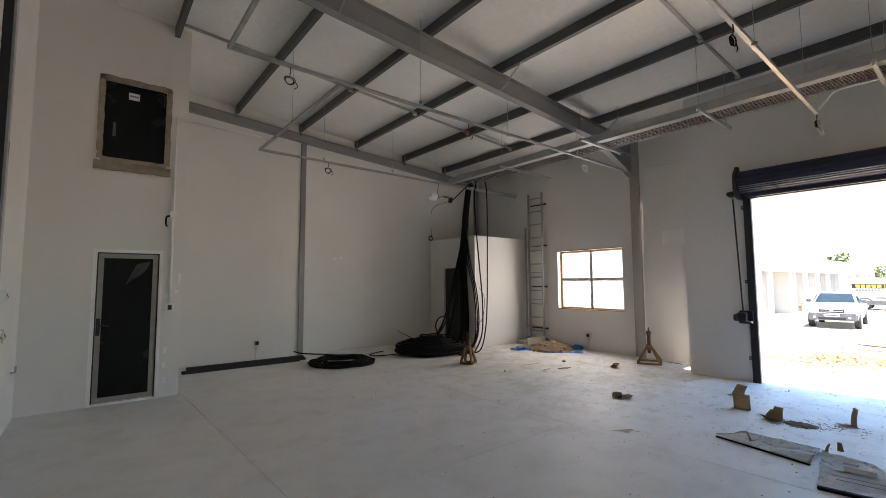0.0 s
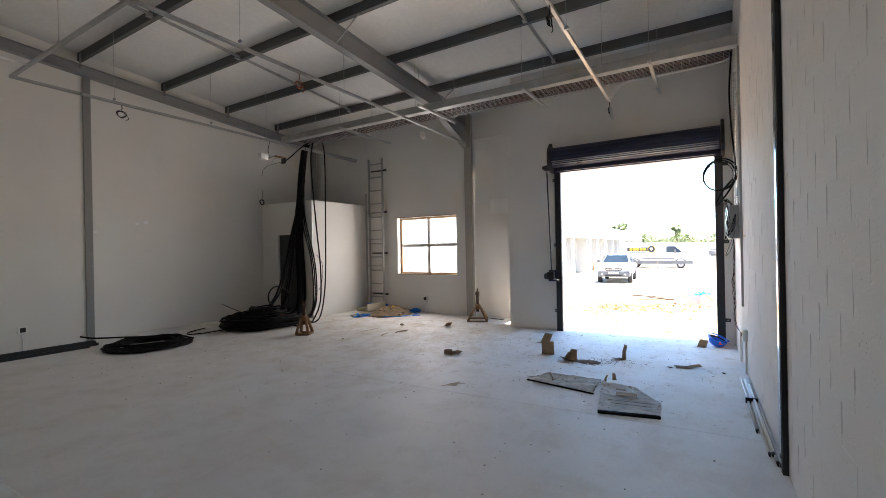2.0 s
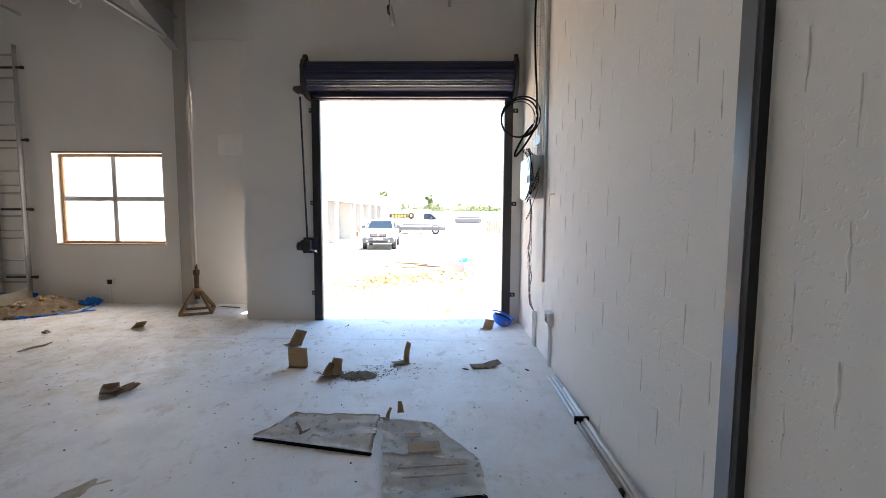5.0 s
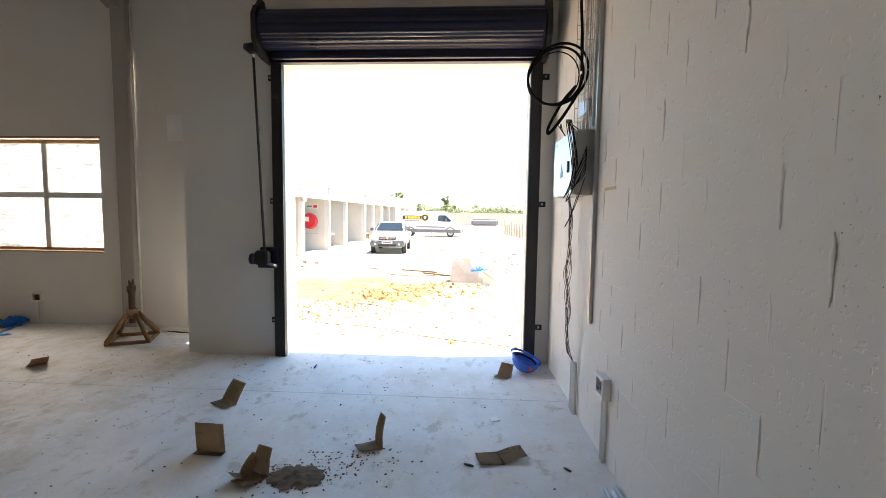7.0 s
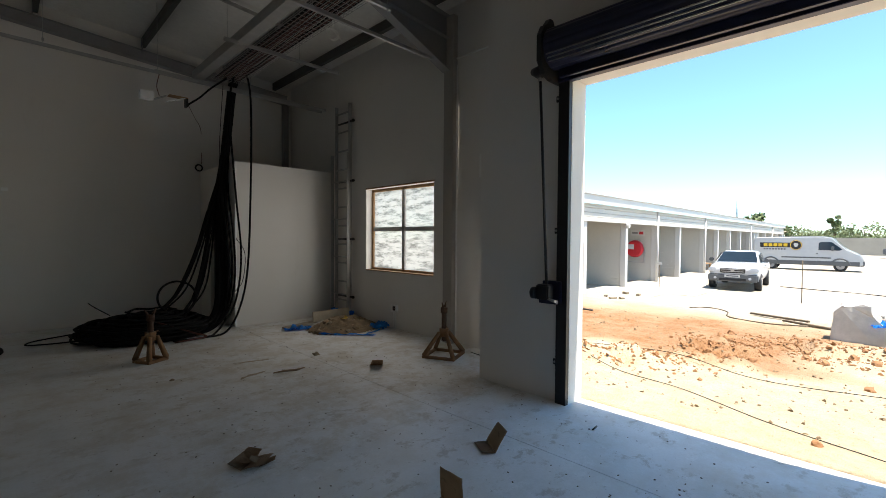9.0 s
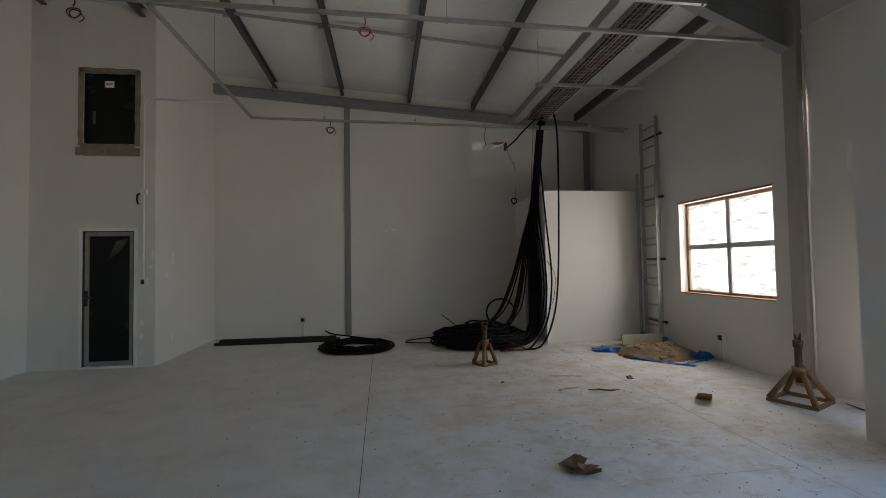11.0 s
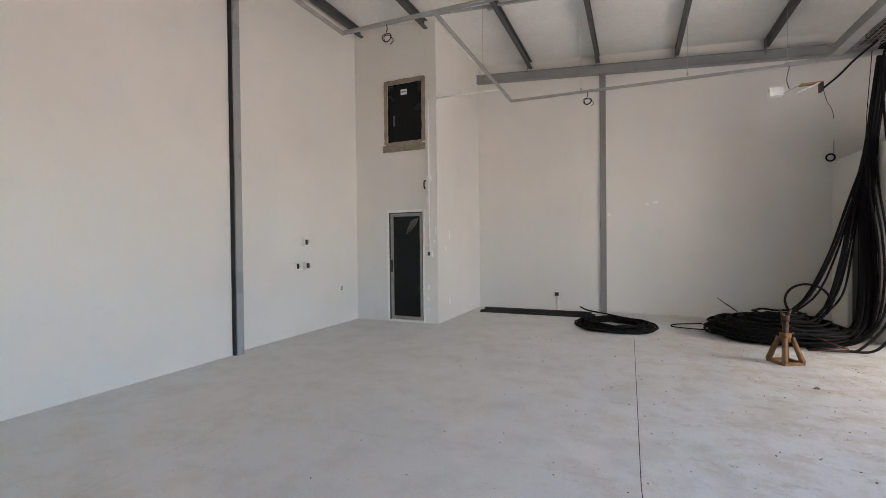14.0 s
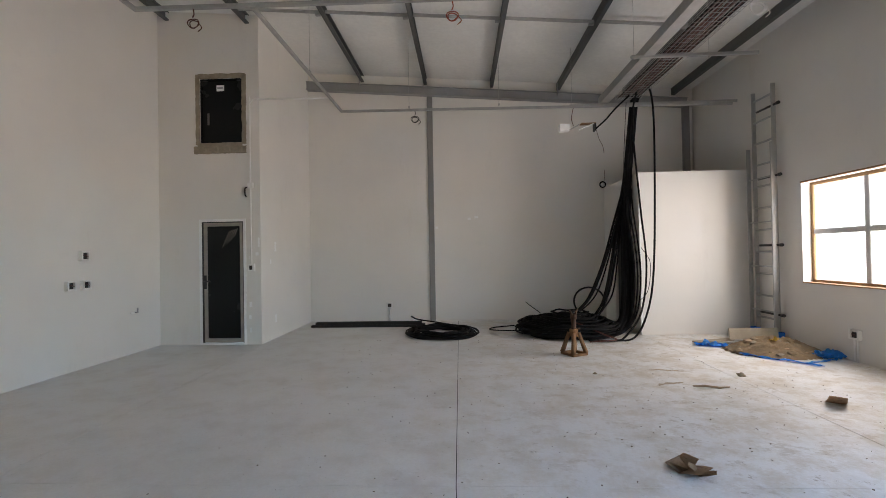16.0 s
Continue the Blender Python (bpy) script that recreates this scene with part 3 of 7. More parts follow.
part("door_glass", boxes((lx0 + 0.06, lx1 - 0.06, FY0 + 0.035, FY0 + 0.045, lz0 + 0.06, lz1 - 0.06)), M_DARKGLASS, door, "dark tinted glass")
for d in ((x0 + 0.045, x0 + 0.058), (x1 - 0.058, x1 - 0.045)):
    part("gasket", boxes((d[0], d[1], FY0 - 0.002, FY0 + 0.08, 0.03, zt - 0.045)), M_GAPSHADE, door, "black gasket")
part("gasket", boxes((x0 + 0.058, x1 - 0.058, FY0 - 0.002, FY0 + 0.08, zt - 0.058, zt - 0.045)), M_GAPSHADE, door)
part("dark_backing", boxes((x0 + 0.045, x1 - 0.045, FY0 + 0.085, FY0 + 0.095, 0.03, zt - 0.045)), M_GAPSHADE, door)
handle = part("handle_plate", bevelled(lx0 + 0.005, lx0 + 0.05, FY0 + 0.005, FY0 + 0.02, 0.93, 1.16), M_BLACKSTEEL, door, "black lock plate")
bm = tubes(0.010, [(lx0 + 0.028, FY0 + 0.01, 1.06), (lx0 + 0.028, FY0 - 0.04, 1.06), (lx0 + 0.15, FY0 - 0.045, 1.06)])
part("lever", bm, M_BLACKSTEEL, handle)
bm = bmesh.new()
for i in range(5):
    a = Vector((lx1 - 0.10 - 0.035 * i, FY0 + 0.030, lz1 - 0.10 - 0.01 * i))
    tube(bm, [a, a + Vector((-0.05, 0.0, -0.12)), a + Vector((-0.12, 0.002, -0.20 - 0.02 * i))], [0.005, 0.003, 0.001], 5)
part("film_crease", bm, M_FILM, door, "creased clear film")

hatch = thing("window_2", "dark covered hatch in a rough unpainted plaster surround", "hatch", (0.5, FY0, 3.37), kind=S)
hx0, hx1, hz0, hz1 = HATCH
part("panel", boxes((hx0, hx1, FY0 + 0.05, FY0 + 0.06, hz0, hz1)), M_DARKGLASS, hatch)
for d in ((hx0, hx0 + 0.03, hz0, hz1), (hx1 - 0.03, hx1, hz0, hz1), (hx0 + 0.03, hx1 - 0.03, hz0, hz0 + 0.03), (hx0 + 0.03, hx1 - 0.03, hz1 - 0.03, hz1)):
    part("hatch_frame", bevelled(d[0], d[1], FY0 + 0.02, FY0 + 0.05, d[2], d[3], r=0.003), M_DARKGLASS, hatch)
part("sticker", boxes((0.40, 0.53, FY0 + 0.044, FY0 + 0.0495, 4.27, 4.37)), M_PVC, hatch, "small white paper sticker")
part("sticker_bar", boxes((0.415, 0.515, FY0 + 0.042, FY0 + 0.0438, 4.31, 4.335)), plain("grey_print", (0.3, 0.3, 0.3)), hatch)
part("slot", boxes((0.235, 0.27, FY0 + 0.046, FY0 + 0.0495, 3.70, 3.90)), plain("grey_catch", (0.10, 0.10, 0.10), 0.5), hatch)


def rough_strip(x0, x1, z0, z1, y, seed, proud=0.012):
    """A plaster band with a ragged outline."""
    bm = bmesh.new()
    long_x = (x1 - x0) > (z1 - z0)
    n = 26
    a, b = [], []
    for i in range(n + 1):
        f = i / n
        j = [0.012 * noise.fractal((f * 9, seed + k, 0), 0.7, 2, 3) for k in range(2)]
        if long_x:
            a.append((x0 + (x1 - x0) * f, z0 + j[0])), b.append((x0 + (x1 - x0) * f, z1 + j[1]))
        else:
            a.append((x0 + j[0], z0 + (z1 - z0) * f)), b.append((x1 + j[1], z0 + (z1 - z0) * f))
    va = [[bm.verts.new((p[0], yy, p[1])) for p in q] for q in (a, b) for yy in (y, y - proud)]
    for i in range(n):
        for p, q in ((0, 1), (1, 3), (3, 2)):
            bm.faces.new((va[p][i], va[p][i + 1], va[q][i + 1], va[q][i]))
    return bm


for i, d in enumerate(((hx0 - 0.065, hx0 + 0.004, hz0 - 0.02, hz1 + 0.07), (hx1 - 0.004, hx1 + 0.07, hz0 - 0.02, hz1 + 0.05), (hx0 - 0.06, hx1 + 0.06, hz1 - 0.004, hz1 + 0.075), (hx0 - 0.09, hx1 + 0.08, hz0 - 0.17, hz0 - 0.05))):
    part("plaster_band", rough_strip(*d, FY0, i * 7.3 + 1, 0.012 if i < 3 else 0.03), M_PLASTER, hatch, "rough brown plaster band")
for i in range(4):
    bx = hx0 - 0.04 + i * 0.205
    part("sill_brick", bevelled(bx, bx + 0.17, FY0 - 0.045, FY0 - 0.018, hz0 - 0.15, hz0 - 0.075, r=0.01), M_PLASTER, hatch, "mortar-smeared sill brick")
part("sill_slab", rough_strip(hx0 - 0.02, hx1 + 0.02, hz0 - 0.055, hz0 + 0.004, FY0 + 0.05, 31, 0.09), M_PLASTER, hatch)

# patches of filler on the corner
for i, (x, z, w, h) in enumerate(((1.06, 1.48, 0.05, 0.05), (1.10, 1.62, 0.03, 0.16), (0.945, 1.42, 0.05, 0.05), (0.945, 0.62, 0.045, 0.09), (0.94, 0.42, 0.04, 0.07), (0.95, 0.2, 0.035, 0.08))):
    solid("filler_patch", rough_strip(x, x + w, z, z + h, FY0, 50 + i, 0.002), M_WHITE, "white filler smear on the wall", "patch", "filler patches")
for i, (y, z, w, h) in enumerate(((8.36, 1.55, 0.07, 0.17), (8.17, 1.33, 0.05, 0.08), (8.36, 0.28, 0.05, 0.14))):
    bm = rough_strip(y, y + w, z, z + h, 0.0, 70 + i, 0.002)
    bmesh.ops.transform(bm, matrix=Matrix(((0, -1, 0, 1.15), (1, 0, 0, 0), (0, 0, 1, 0), (0, 0, 0, 1))), verts=bm.verts)
    solid("filler_patch", bm, M_WHITE, "white filler smear on the wall", "patch", "filler patches")
for i, (x, z, w) in enumerate(((4.63, 2.18, 0.07), (4.78, 2.21, 0.08), (3.93, 2.0, 0.05))):
    solid("filler_patch", rough_strip(x, x + w, z, z + 0.05, Y_N, 90 + i, 0.002), M_WHITE, "white filler smear on the wall", "patch", "filler patches")


def socket_box(at, normal, label, w=0.12, h=0.12, drop=0.0, pipes=1):
    """A surface box with a dark open front, and the conduit that drops from it to the floor."""
    nx, ny = normal
    box_t = thing("socket_box", label, "socket", at, "wall socket boxes")
    m = Matrix(((ny, nx, 0, at[0]), (-nx, ny, 0, at[1]), (0, 0, 1, at[2]), (0, 0, 0, 1)))
    fr = bmesh.new()
    for d in ((-w / 2, w / 2, 0, 0.05, h / 2 - 0.02, h / 2), (-w / 2, w / 2, 0, 0.05, -h / 2, -h / 2 + 0.02), (-w / 2, -w / 2 + 0.02, 0, 0.05, -h / 2 + 0.02, h / 2 - 0.02), (w / 2 - 0.02, w / 2, 0, 0.05, -h / 2 + 0.02, h / 2 - 0.02)):
        box(fr, *d, m)
    part("box_rim", fr, M_PVC, box_t)
    bk = bmesh.new()
    box(bk, -w / 2 + 0.02, w / 2 - 0.02, 0.004, 0.022, -h / 2 + 0.02, h / 2 - 0.02, m)
    part("open_front", bk, M_BLACKSTEEL, box_t, "dark open front")
    wires = bmesh.new()
    for k in range(3):
        tube(wires, [m @ Vector((-0.015 + 0.015 * k, 0.02, 0.0)), m @ Vector((-0.02 + 0.02 * k, 0.055, 0.008 * k)), m @ Vector((-0.03 + 0.015 * k, 0.06, -0.015))], 0.002, 5)
    part("wire", wires, M_COPPER, box_t)
    if drop:
        for k in range(pipes):
            off = (k - (pipes - 1) / 2) * 0.045
            bm = bmesh.new()
            tube(bm, [m @ Vector((off, 0.014, -h / 2)), m @ Vector((off, 0.014, -h / 2 - drop))], 0.011, 8)
            part("conduit", bm, M_PVC, box_t)
    return box_t


socket_box((2.90, Y_N, 0.35), (0, -1), "white socket box on the wall with a short conduit", drop=0.29)
socket_box((X_WIN, 6.42, 0.345), (-1, 0), "white socket box under the window on twin conduits", 0.14, 0.12, drop=0.285, pipes=2)
socket_box((6.73, Y_S, 0.47), (0, 1), "white socket box on twin conduits, wires hanging out", 0.14, 0.13, drop=0.405, pipes=2)
socket_box((X_W, 6.33, 1.51), (1, 0), "empty white socket box in the wall", 0.125, 0.125)
socket_box((X_W, 6.12, 1.12), (1, 0), "empty white socket box in the wall", 0.125, 0.125)
socket_box((X_W, 6.35, 1.12), (1, 0), "empty white socket box in the wall", 0.125, 0.125)
stub = thing("water_stub", "capped pipe stub on a white bracket", "pipe", (X_W, 7.24, 0.64))
part("bracket", bevelled(X_W, X_W + 0.02, 7.16, 7.32, 0.61, 0.64), M_PVC, stub)
part("pipe", tubes(0.012, [(X_W + 0.01, 7.24, 0.63), (X_W + 0.06, 7.24, 0.63), (X_W + 0.06, 7.24, 0.70)]), M_GALV, stub)

# conduit up the shaft
cond = thing("conduit_run", "white conduit rising beside the door to the roof steel", "conduit", (1.0, FY0, 1.3))
part("conduit", tubes(0.015, smooth_line([(1.0, FY0 - 0.03, 1.34), (1.0, FY0 - 0.03, 3.9), (1.01, FY0 - 0.03, 4.02), (1.07, FY0 - 0.03, 4.08), (1.16, FY0 - 0.03, 4.085)], 5)), M_PVC, cond)
part("conduit", tubes(0.015, [(1.16, FY0 - 0.03, 4.085), (2.36, FY0 - 0.03, 4.06)]), M_PVC, cond)
part("switch_box", bevelled(0.945, 1.055, FY0 - 0.05, FY0, 1.22, 1.34), M_PVC, cond, "white switch box")
part("switch_face", boxes((0.975, 1.025, FY0 - 0.053, FY0 - 0.0505, 1.245, 1.315)), M_BLACKSTEEL, cond)
part("joint_box", bevelled(0.955, 1.045, FY0 - 0.045, FY0 - 0.004, 2.60, 2.69, m=None), M_PVC, cond)
part("cable_tail", tubes(0.012, smooth_line([(0.96, FY0 - 0.03, 2.62), (0.915, FY0 - 0.04, 2.60), (0.91, FY0 - 0.035, 2.50), (0.93, FY0 - 0.03, 2.46)])), M_BLACK, cond, "black cable tail")

# ---- lengths of steel channel on the floor ----
for i, (y, z, a, b) in enumerate(((9.45, 0.0, 1.42, 3.55), (9.56, 0.0, 1.55, 3.72), (9.50, 0.052, 1.5, 3.66))):
    bm = boxes((a, b, y - 0.045, y + 0.045, z + 0.001, z + 0.007), (a, b, y - 0.045, y - 0.039, z + 0.007, z + 0.05), (a, b, y + 0.039, y + 0.045, z + 0.007, z + 0.05))
    solid("steel_channel", bm, M_BLACKSTEEL, "dark steel channel lying along the wall", "steel channel", "loose steel channels", at=(a, y, z))

# ---- cable coils and the hanging bundle ----
rnd = random.Random(4)


def cable_coil(at, r0, r1, turns, height, label, squash=1.0, rad=0.014):
    coil = thing("cable_coil", label, "cable coil", at, "coils of black cable")
    for i in range(turns):
        f = i / turns
        rr = r0 + (r1 - r0) * rnd.random()
        z = rad + height * rnd.random() * (1.15 - (rr - r0) / max(1e-6, (r1 - r0)) * 0.6)
        c = Vector(at) + Vector((rnd.uniform(-0.05, 0.05), rnd.uniform(-0.04, 0.04), z))
        ph = rnd.uniform(0, 6.28)
        tilt = rnd.uniform(-0.06, 0.06)
        pts = [Vector((p.x, p.y, max(rad, p.z + tilt * (p.x - c.x) * 0.6 + 0.012 * math.sin(5 * k / 28 * math.tau + ph)))) for k, p in enumerate(ring(c, rr, "z", 28, squash, ph, 0.03))]
        bm = bmesh.new()
        tube(bm, pts, rad, 6, closed=True)
        part("cable_turn", bm, M_BLACK, coil)
    return coil


c1 = cable_coil((4.12, 8.62, 0), 0.38, 0.64, 22, 0.10, "coil of thick black cable on the floor", 0.95)
part("cable_end", tubes(0.014, smooth_line([(4.5, 9.1, 0.05), (4.0, 9.2, 0.12), (3.6, 9.35, 0.16), (3.45, 9.5, 0.2)])), M_BLACK, c1)
c2 = cable_coil((6.35, 8.55, 0), 0.28, 0.88, 60, 0.34, "big heap of coiled black cable on the floor", 0.85, 0.016)
part("cable_end", tubes(0.010, smooth_line([(5.6, 8.6, 0.05), (5.25, 8.8, 0.02), (5.0, 8.95, 0.015), (5.1, 9.2, 0.012), (5.5, 9.3, 0.03)])), M_BLACK, c2)
part("cable_end", tubes(0.007, smooth_line([(5.9, 8.7, 0.35), (5.75, 8.9, 0.46), (5.68, 9.0, 0.52)])), M_BLACK, c2)
part("upright_loop", tube(bmesh.new(), [Vector((6.74 + 0.27 * math.cos(a), 8.55 + 0.05 * math.sin(a), 0.56 + 0.25 * math.sin(a))) for a in [k * math.tau / 28 for k in range(28)]], 0.016, 8, closed=True), M_BLACK, c2, "stiff upright loop of cable")
part("red_cable", tubes(0.012, smooth_line([(6.3, 8.1, 0.3), (6.75, 7.75, 0.12), (6.9, 7.7, 0.05), (6.5, 7.72, 0.02)])), M_COPPER, c2, "reddish cable")

bundle = thing("cable_bundle", "thick bundle of black cables hanging from the tray to the floor", "cable bundle", (7.45, 8.3, 4.1))
for i in range(60):
    f, g = rnd.uniform(-1, 1), rnd.uniform(-1, 1)
    fan = i % 6 == 0
    side = rnd.uniform(0.35, 1.0) if fan else 0.0
    y = 8.68 + 0.07 * g
    pts = [(7.58 + 0.07 * f, 8.40 + 0.04 * g, 4.16), (7.60 + 0.05 * f, 8.60 + 0.05 * g, 4.05), (7.56 + 0.045 * f, y, 3.45), (7.49 + 0.045 * f - 0.02 * side, y, 2.75),
           (7.44 + 0.06 * f - 0.20 * side, y, 1.95), (7.44 + 0.075 * f - 0.42 * side, y - 0.03, 1.25), (7.43 + 0.085 * f - 0.68 * side, y - 0.06, 0.66)]
    if fan:
        pts += [(7.26 - 0.80 * side, y - 0.10, 0.34), (7.02 - 0.85 * side, 8.45 + 0.1 * g, 0.12)]
    else:
        pts += [(7.38 + 0.09 * f, y - 0.08, 0.28), (7.24 + 0.11 * f, 8.54 + 0.10 * g, 0.05 + 0.08 * rnd.random())]
    part("cable", tubes(rnd.uniform(0.012, 0.019), smooth_line(pts, 6), seg=6), M_BLACK, bundle)
for i in range(3):
    # slack lengths that sag to the floor before the partition
    q = 0.05 * i
    pts = [(7.50, 8.62, 3.0), (7.50 - q, 8.48, 2.2), (7.50 - q, 8.26, 1.5), (7.48 - q, 8.15, 0.9), (7.36 - q, 8.05, 0.40 - q), (7.12 - q, 7.98, 0.12), (6.80, 8.0 + q, 0.03), (6.45, 8.05 + q, 0.05)]
    part("cable", tubes(0.015, smooth_line(pts, 6)), M_BLACK, bundle)
for sx, sz in ((0.0, 0.0), (0.05, 0.1)):
    pts = [(7.5, 8.2, 4.17), (7.56, 8.1, 4.24), (7.66 + sx * 0.3, 8.05, 4.1), (7.71, 8.05, 3.6), (7.70, 8.05, 2.4), (7.64 - sx, 8.02, 1.1), (7.50 - sx * 2, 7.95, 0.45), (7.25 - sx * 3, 7.85, 0.06 + sz * 0.1), (6.9, 7.80, 0.02), (6.5, 7.78, 0.03)]
    if sx:
        pts = pts[0:1] + [(7.42, 8.2, 3.6), (7.50, 8.15, 2.2), (7.56, 8.1, 1.2)] + pts[6:]
    part("cable", tubes(0.016, smooth_line(pts, 6)), M_BLACK, bundle, "single cable looping out")
part("lead", tubes(0.005, smooth_line([(7.36, 8.3, 4.0), (7.30, 8.3, 3.0), (7.3, 8.3, 2.2)])), M_BLACK, bundle)
part("lead", tubes(0.005, smooth_line([(7.5, 8.15, 1.5), (7.62, 8.1, 1.25), (7.58, 8.1, 0.8), (7.45, 8.15, 0.6)])), M_BLACK, bundle)

# partition door opening: near-black sheet put in for its dark interior
solid("dark_board", boxes((7.62, 7.64, 8.80, 9.60, 0.0, 2.0)), plain("green_black_interior", (0.03, 0.035, 0.03), 0.6), "near-black sheet put in for the dark inside of the partition opening", "board", kind=S)
solid("corner_bead", bevelled(7.552, 7.585, 8.352, 8.372, 0.0, 2.802, r=0.004), M_WHITE, "white corner bead on the partition", "trim", kind=S)
wire = thing("wall_wire", "thin grey cable stapled down the wall to a small coil", "cable", (7.58, 10.18, 2.9))
part("cable", tubes(0.005, smooth_line([(6.9, 8.5, 3.62), (7.3, 9.6, 3.7), (7.57, 10.18, 3.6), (7.58, 10.185, 2.95)])), M_COPPER, wire)
part("coil", tube(bmesh.new(), ring((7.52, 10.14, 2.87), 0.06, "y", 16), 0.014, 6, closed=True), M_BLACK, wire)

# ---- jack stands ----


def jack_stand(at, turn, label, size=0.30, top=0.62):
    jack = thing("jack_stand", label, "jack stand", (0, 0, 0), "jack stands")
    s = size / 2
    for a, b in (((-s, -s), (s, -s)), ((s, -s), (s, s)), ((s, s), (-s, s)), ((-s, s), (-s, -s))):
        x0, x1, y0, y1 = min(a[0], b[0]) - 0.018, max(a[0], b[0]) + 0.018, min(a[1], b[1]) - 0.018, max(a[1], b[1]) + 0.018
        if a[0] == b[0]:
            y0, y1 = y0 + 0.038, y1 - 0.038
        part("base_bar", bevelled(x0, x1, y0, y1, 0, 0.036), M_RUST, jack)
    for sx in (-1, 1):
        for sy in (-1, 1):
            bm = bmesh.new()
            tube(bm, [(sx * s, sy * s, 0.03), (sx * 0.045, sy * 0.045, 0.31)], [0.032, 0.026], 4)
            part("leg", bm, M_RUST, jack, "flat rusty leg")
    bm = bmesh.new()
    tube(bm, [(0, 0, 0.26), (0, 0, 0.36)], 0.06, 16)
    part("collar", bm, M_RUST, jack)
    part("post", tubes(0.033, [(0, 0, 0.2), (0, 0, top - 0.08)], seg=14), M_RUSTDARK, jack, "dark ratchet post")
    head = part("saddle", tubes(0.045, [(0, 0, top - 0.12), (0, 0, top - 0.05)], seg=14), M_RUSTDARK, jack)
    for sx in (-1, 1):
        part("horn", tubes([0.02, 0.014, 0.008], [(sx * 0.03, 0, top - 0.06), (sx * 0.05, 0, top - 0.02), (sx * 0.075, 0, top + 0.02)], seg=8), M_RUSTDARK, head)
    part("pawl", tubes(0.01, [(0.04, 0, 0.33), (0.10, 0, 0.36), (0.11, 0, 0.34)]), M_RUSTDARK, jack)
    jack.matrix_basis = pose(*at, 0, 0, turn)
    return jack


jack_stand((6.06, 6.95, 0), 28, "rusty steel jack stand beside the cable heap", 0.23, 0.62)
jack_stand((8.84, 4.66, 0), 24, "rusty steel jack stand near the pier", 0.40, 0.68)

# ---- ladder on the street wall ----
ladder = thing("ladder", "two-section aluminium extension ladder hung upright on the wall", "ladder", (9.38, 7.92, 0.15))
for y in (7.68, 8.14):
    part("rail", bevelled(9.34, 9.40, y - 0.014, y + 0.014, 0.16, 4.02), M_ALU, ladder)
for i in range(11):
    part("rung", tubes(0.017, [(9.37, 7.694, 0.34 + 0.353 * i), (9.37, 8.126, 0.34 + 0.353 * i)]), M_ALU, ladder)
for y in (7.64, 8.20):
    part("rail", bevelled(9.28, 9.335, y - 0.014, y + 0.014, 0.16, 3.1), M_ALU, ladder)
for i in range(4):
    part("rung", tubes(0.012, [(9.31, 7.654, 0.46 + 0.706 * i), (9.31, 8.186, 0.46 + 0.706 * i)]), M_ALU, ladder)
for z in (3.68, 2.58, 1.5, 0.42):
    hook = part("wall_hook", tubes(0.018, [(9.37, 8.06, z), (9.37, 7.60, z)]), M_BLACKSTEEL, ladder, "black hook rod")
    part("end_knob", tubes(0.026, [(9.37, 7.60, z), (9.37, 7.555, z)], seg=10), M_BLACKSTEEL, hook)
part("foot", bevelled(9.29, 9.41, 7.60, 7.68, 0.08, 0.16), M_BLUEHAT, ladder, "blue rubber foot")
part("foot", bevelled(9.29, 9.41, 8.15, 8.23, 0.08, 0.16), M_BLUEHAT, ladder)
solid("timber_block", bevelled(8.95, 9.42, 7.58, 8.28, 0.0, 0.08), M_PLANK, "flat timber block under the ladder", "block")

# ---- heap of sand on blue plastic ----
bm = bmesh.new()
N = 40
hv = []
for i in range(N + 1):
    row = []
    for k in range(N + 1):
        u, w = -1 + 2 * i / N, -1 + 2 * k / N
        r = math.hypot(u, w)
        z = 0.19 * max(0, 1 - r ** 1.6) + 0.085 * max(0, 1.05 - r) * noise.fractal((u * 4, w * 4, 2), 0.7, 2.1, 5) + 0.002
        row.append(bm.verts.new((8.86 + 0.62 * u + 0.08 * w, 7.05 + 0.50 * w - 0.10 * u, max(0.001, z) if r < 1 else 0.0005)))
    hv.append(row)
for i in range(N):
    for k in range(N):
        if math.hypot(-1 + 2 * (i + .5) / N, -1 + 2 * (k + .5) / N) < 1.0 + 0.08 * noise.noise((i * .3, k * .3, 0)):
            bm.faces.new((hv[i][k], hv[i + 1][k], hv[i + 1][k + 1], hv[i][k + 1])).smooth = True
bmesh.ops.delete(bm, geom=[v for v in bm.verts if not v.link_faces], context='VERTS')
solid("sand_mound", bm, M_SAND, "low heap of brown sand and rubble on blue plastic", "sand", at=(8.86, 7.05, 0))


def crumpled(name, at, lx, ly, h, seed, material, label, category, turn=0, group="", n=18, thick=0.0):
    """A creased sheet lying on the floor."""
    bm = bmesh.new()
    g = []
    for i in range(n + 1):
        row = []
        for k in range(n + 1):
            u, w = -0.5 + i / n, -0.5 + k / n
            edge = 1 + 0.22 * noise.noise((u * 6 + seed, w * 6, 1))
            z = abs(noise.noise((u * lx * 9 + seed, w * ly * 9, 4))) * h + 0.5 * h * abs(noise.noise((u * lx * 25 + seed, w * ly * 25, 8))) + 0.003
            row.append(bm.verts.new((u * lx * edge, w * ly * edge, z)))
        g.append(row)
    for i in range(n):
        for k in range(n):
            bm.faces.new((g[i][k], g[i + 1][k], g[i + 1][k + 1], g[i][k + 1]))
    if thick:
        bmesh.ops.solidify(bm, geom=bm.faces[:], thickness=thick)
    bmesh.ops.transform(bm, matrix=pose(*at, 0, 0, turn), verts=bm.verts)
    return solid(name, bm, material, label, category, group, at=at)


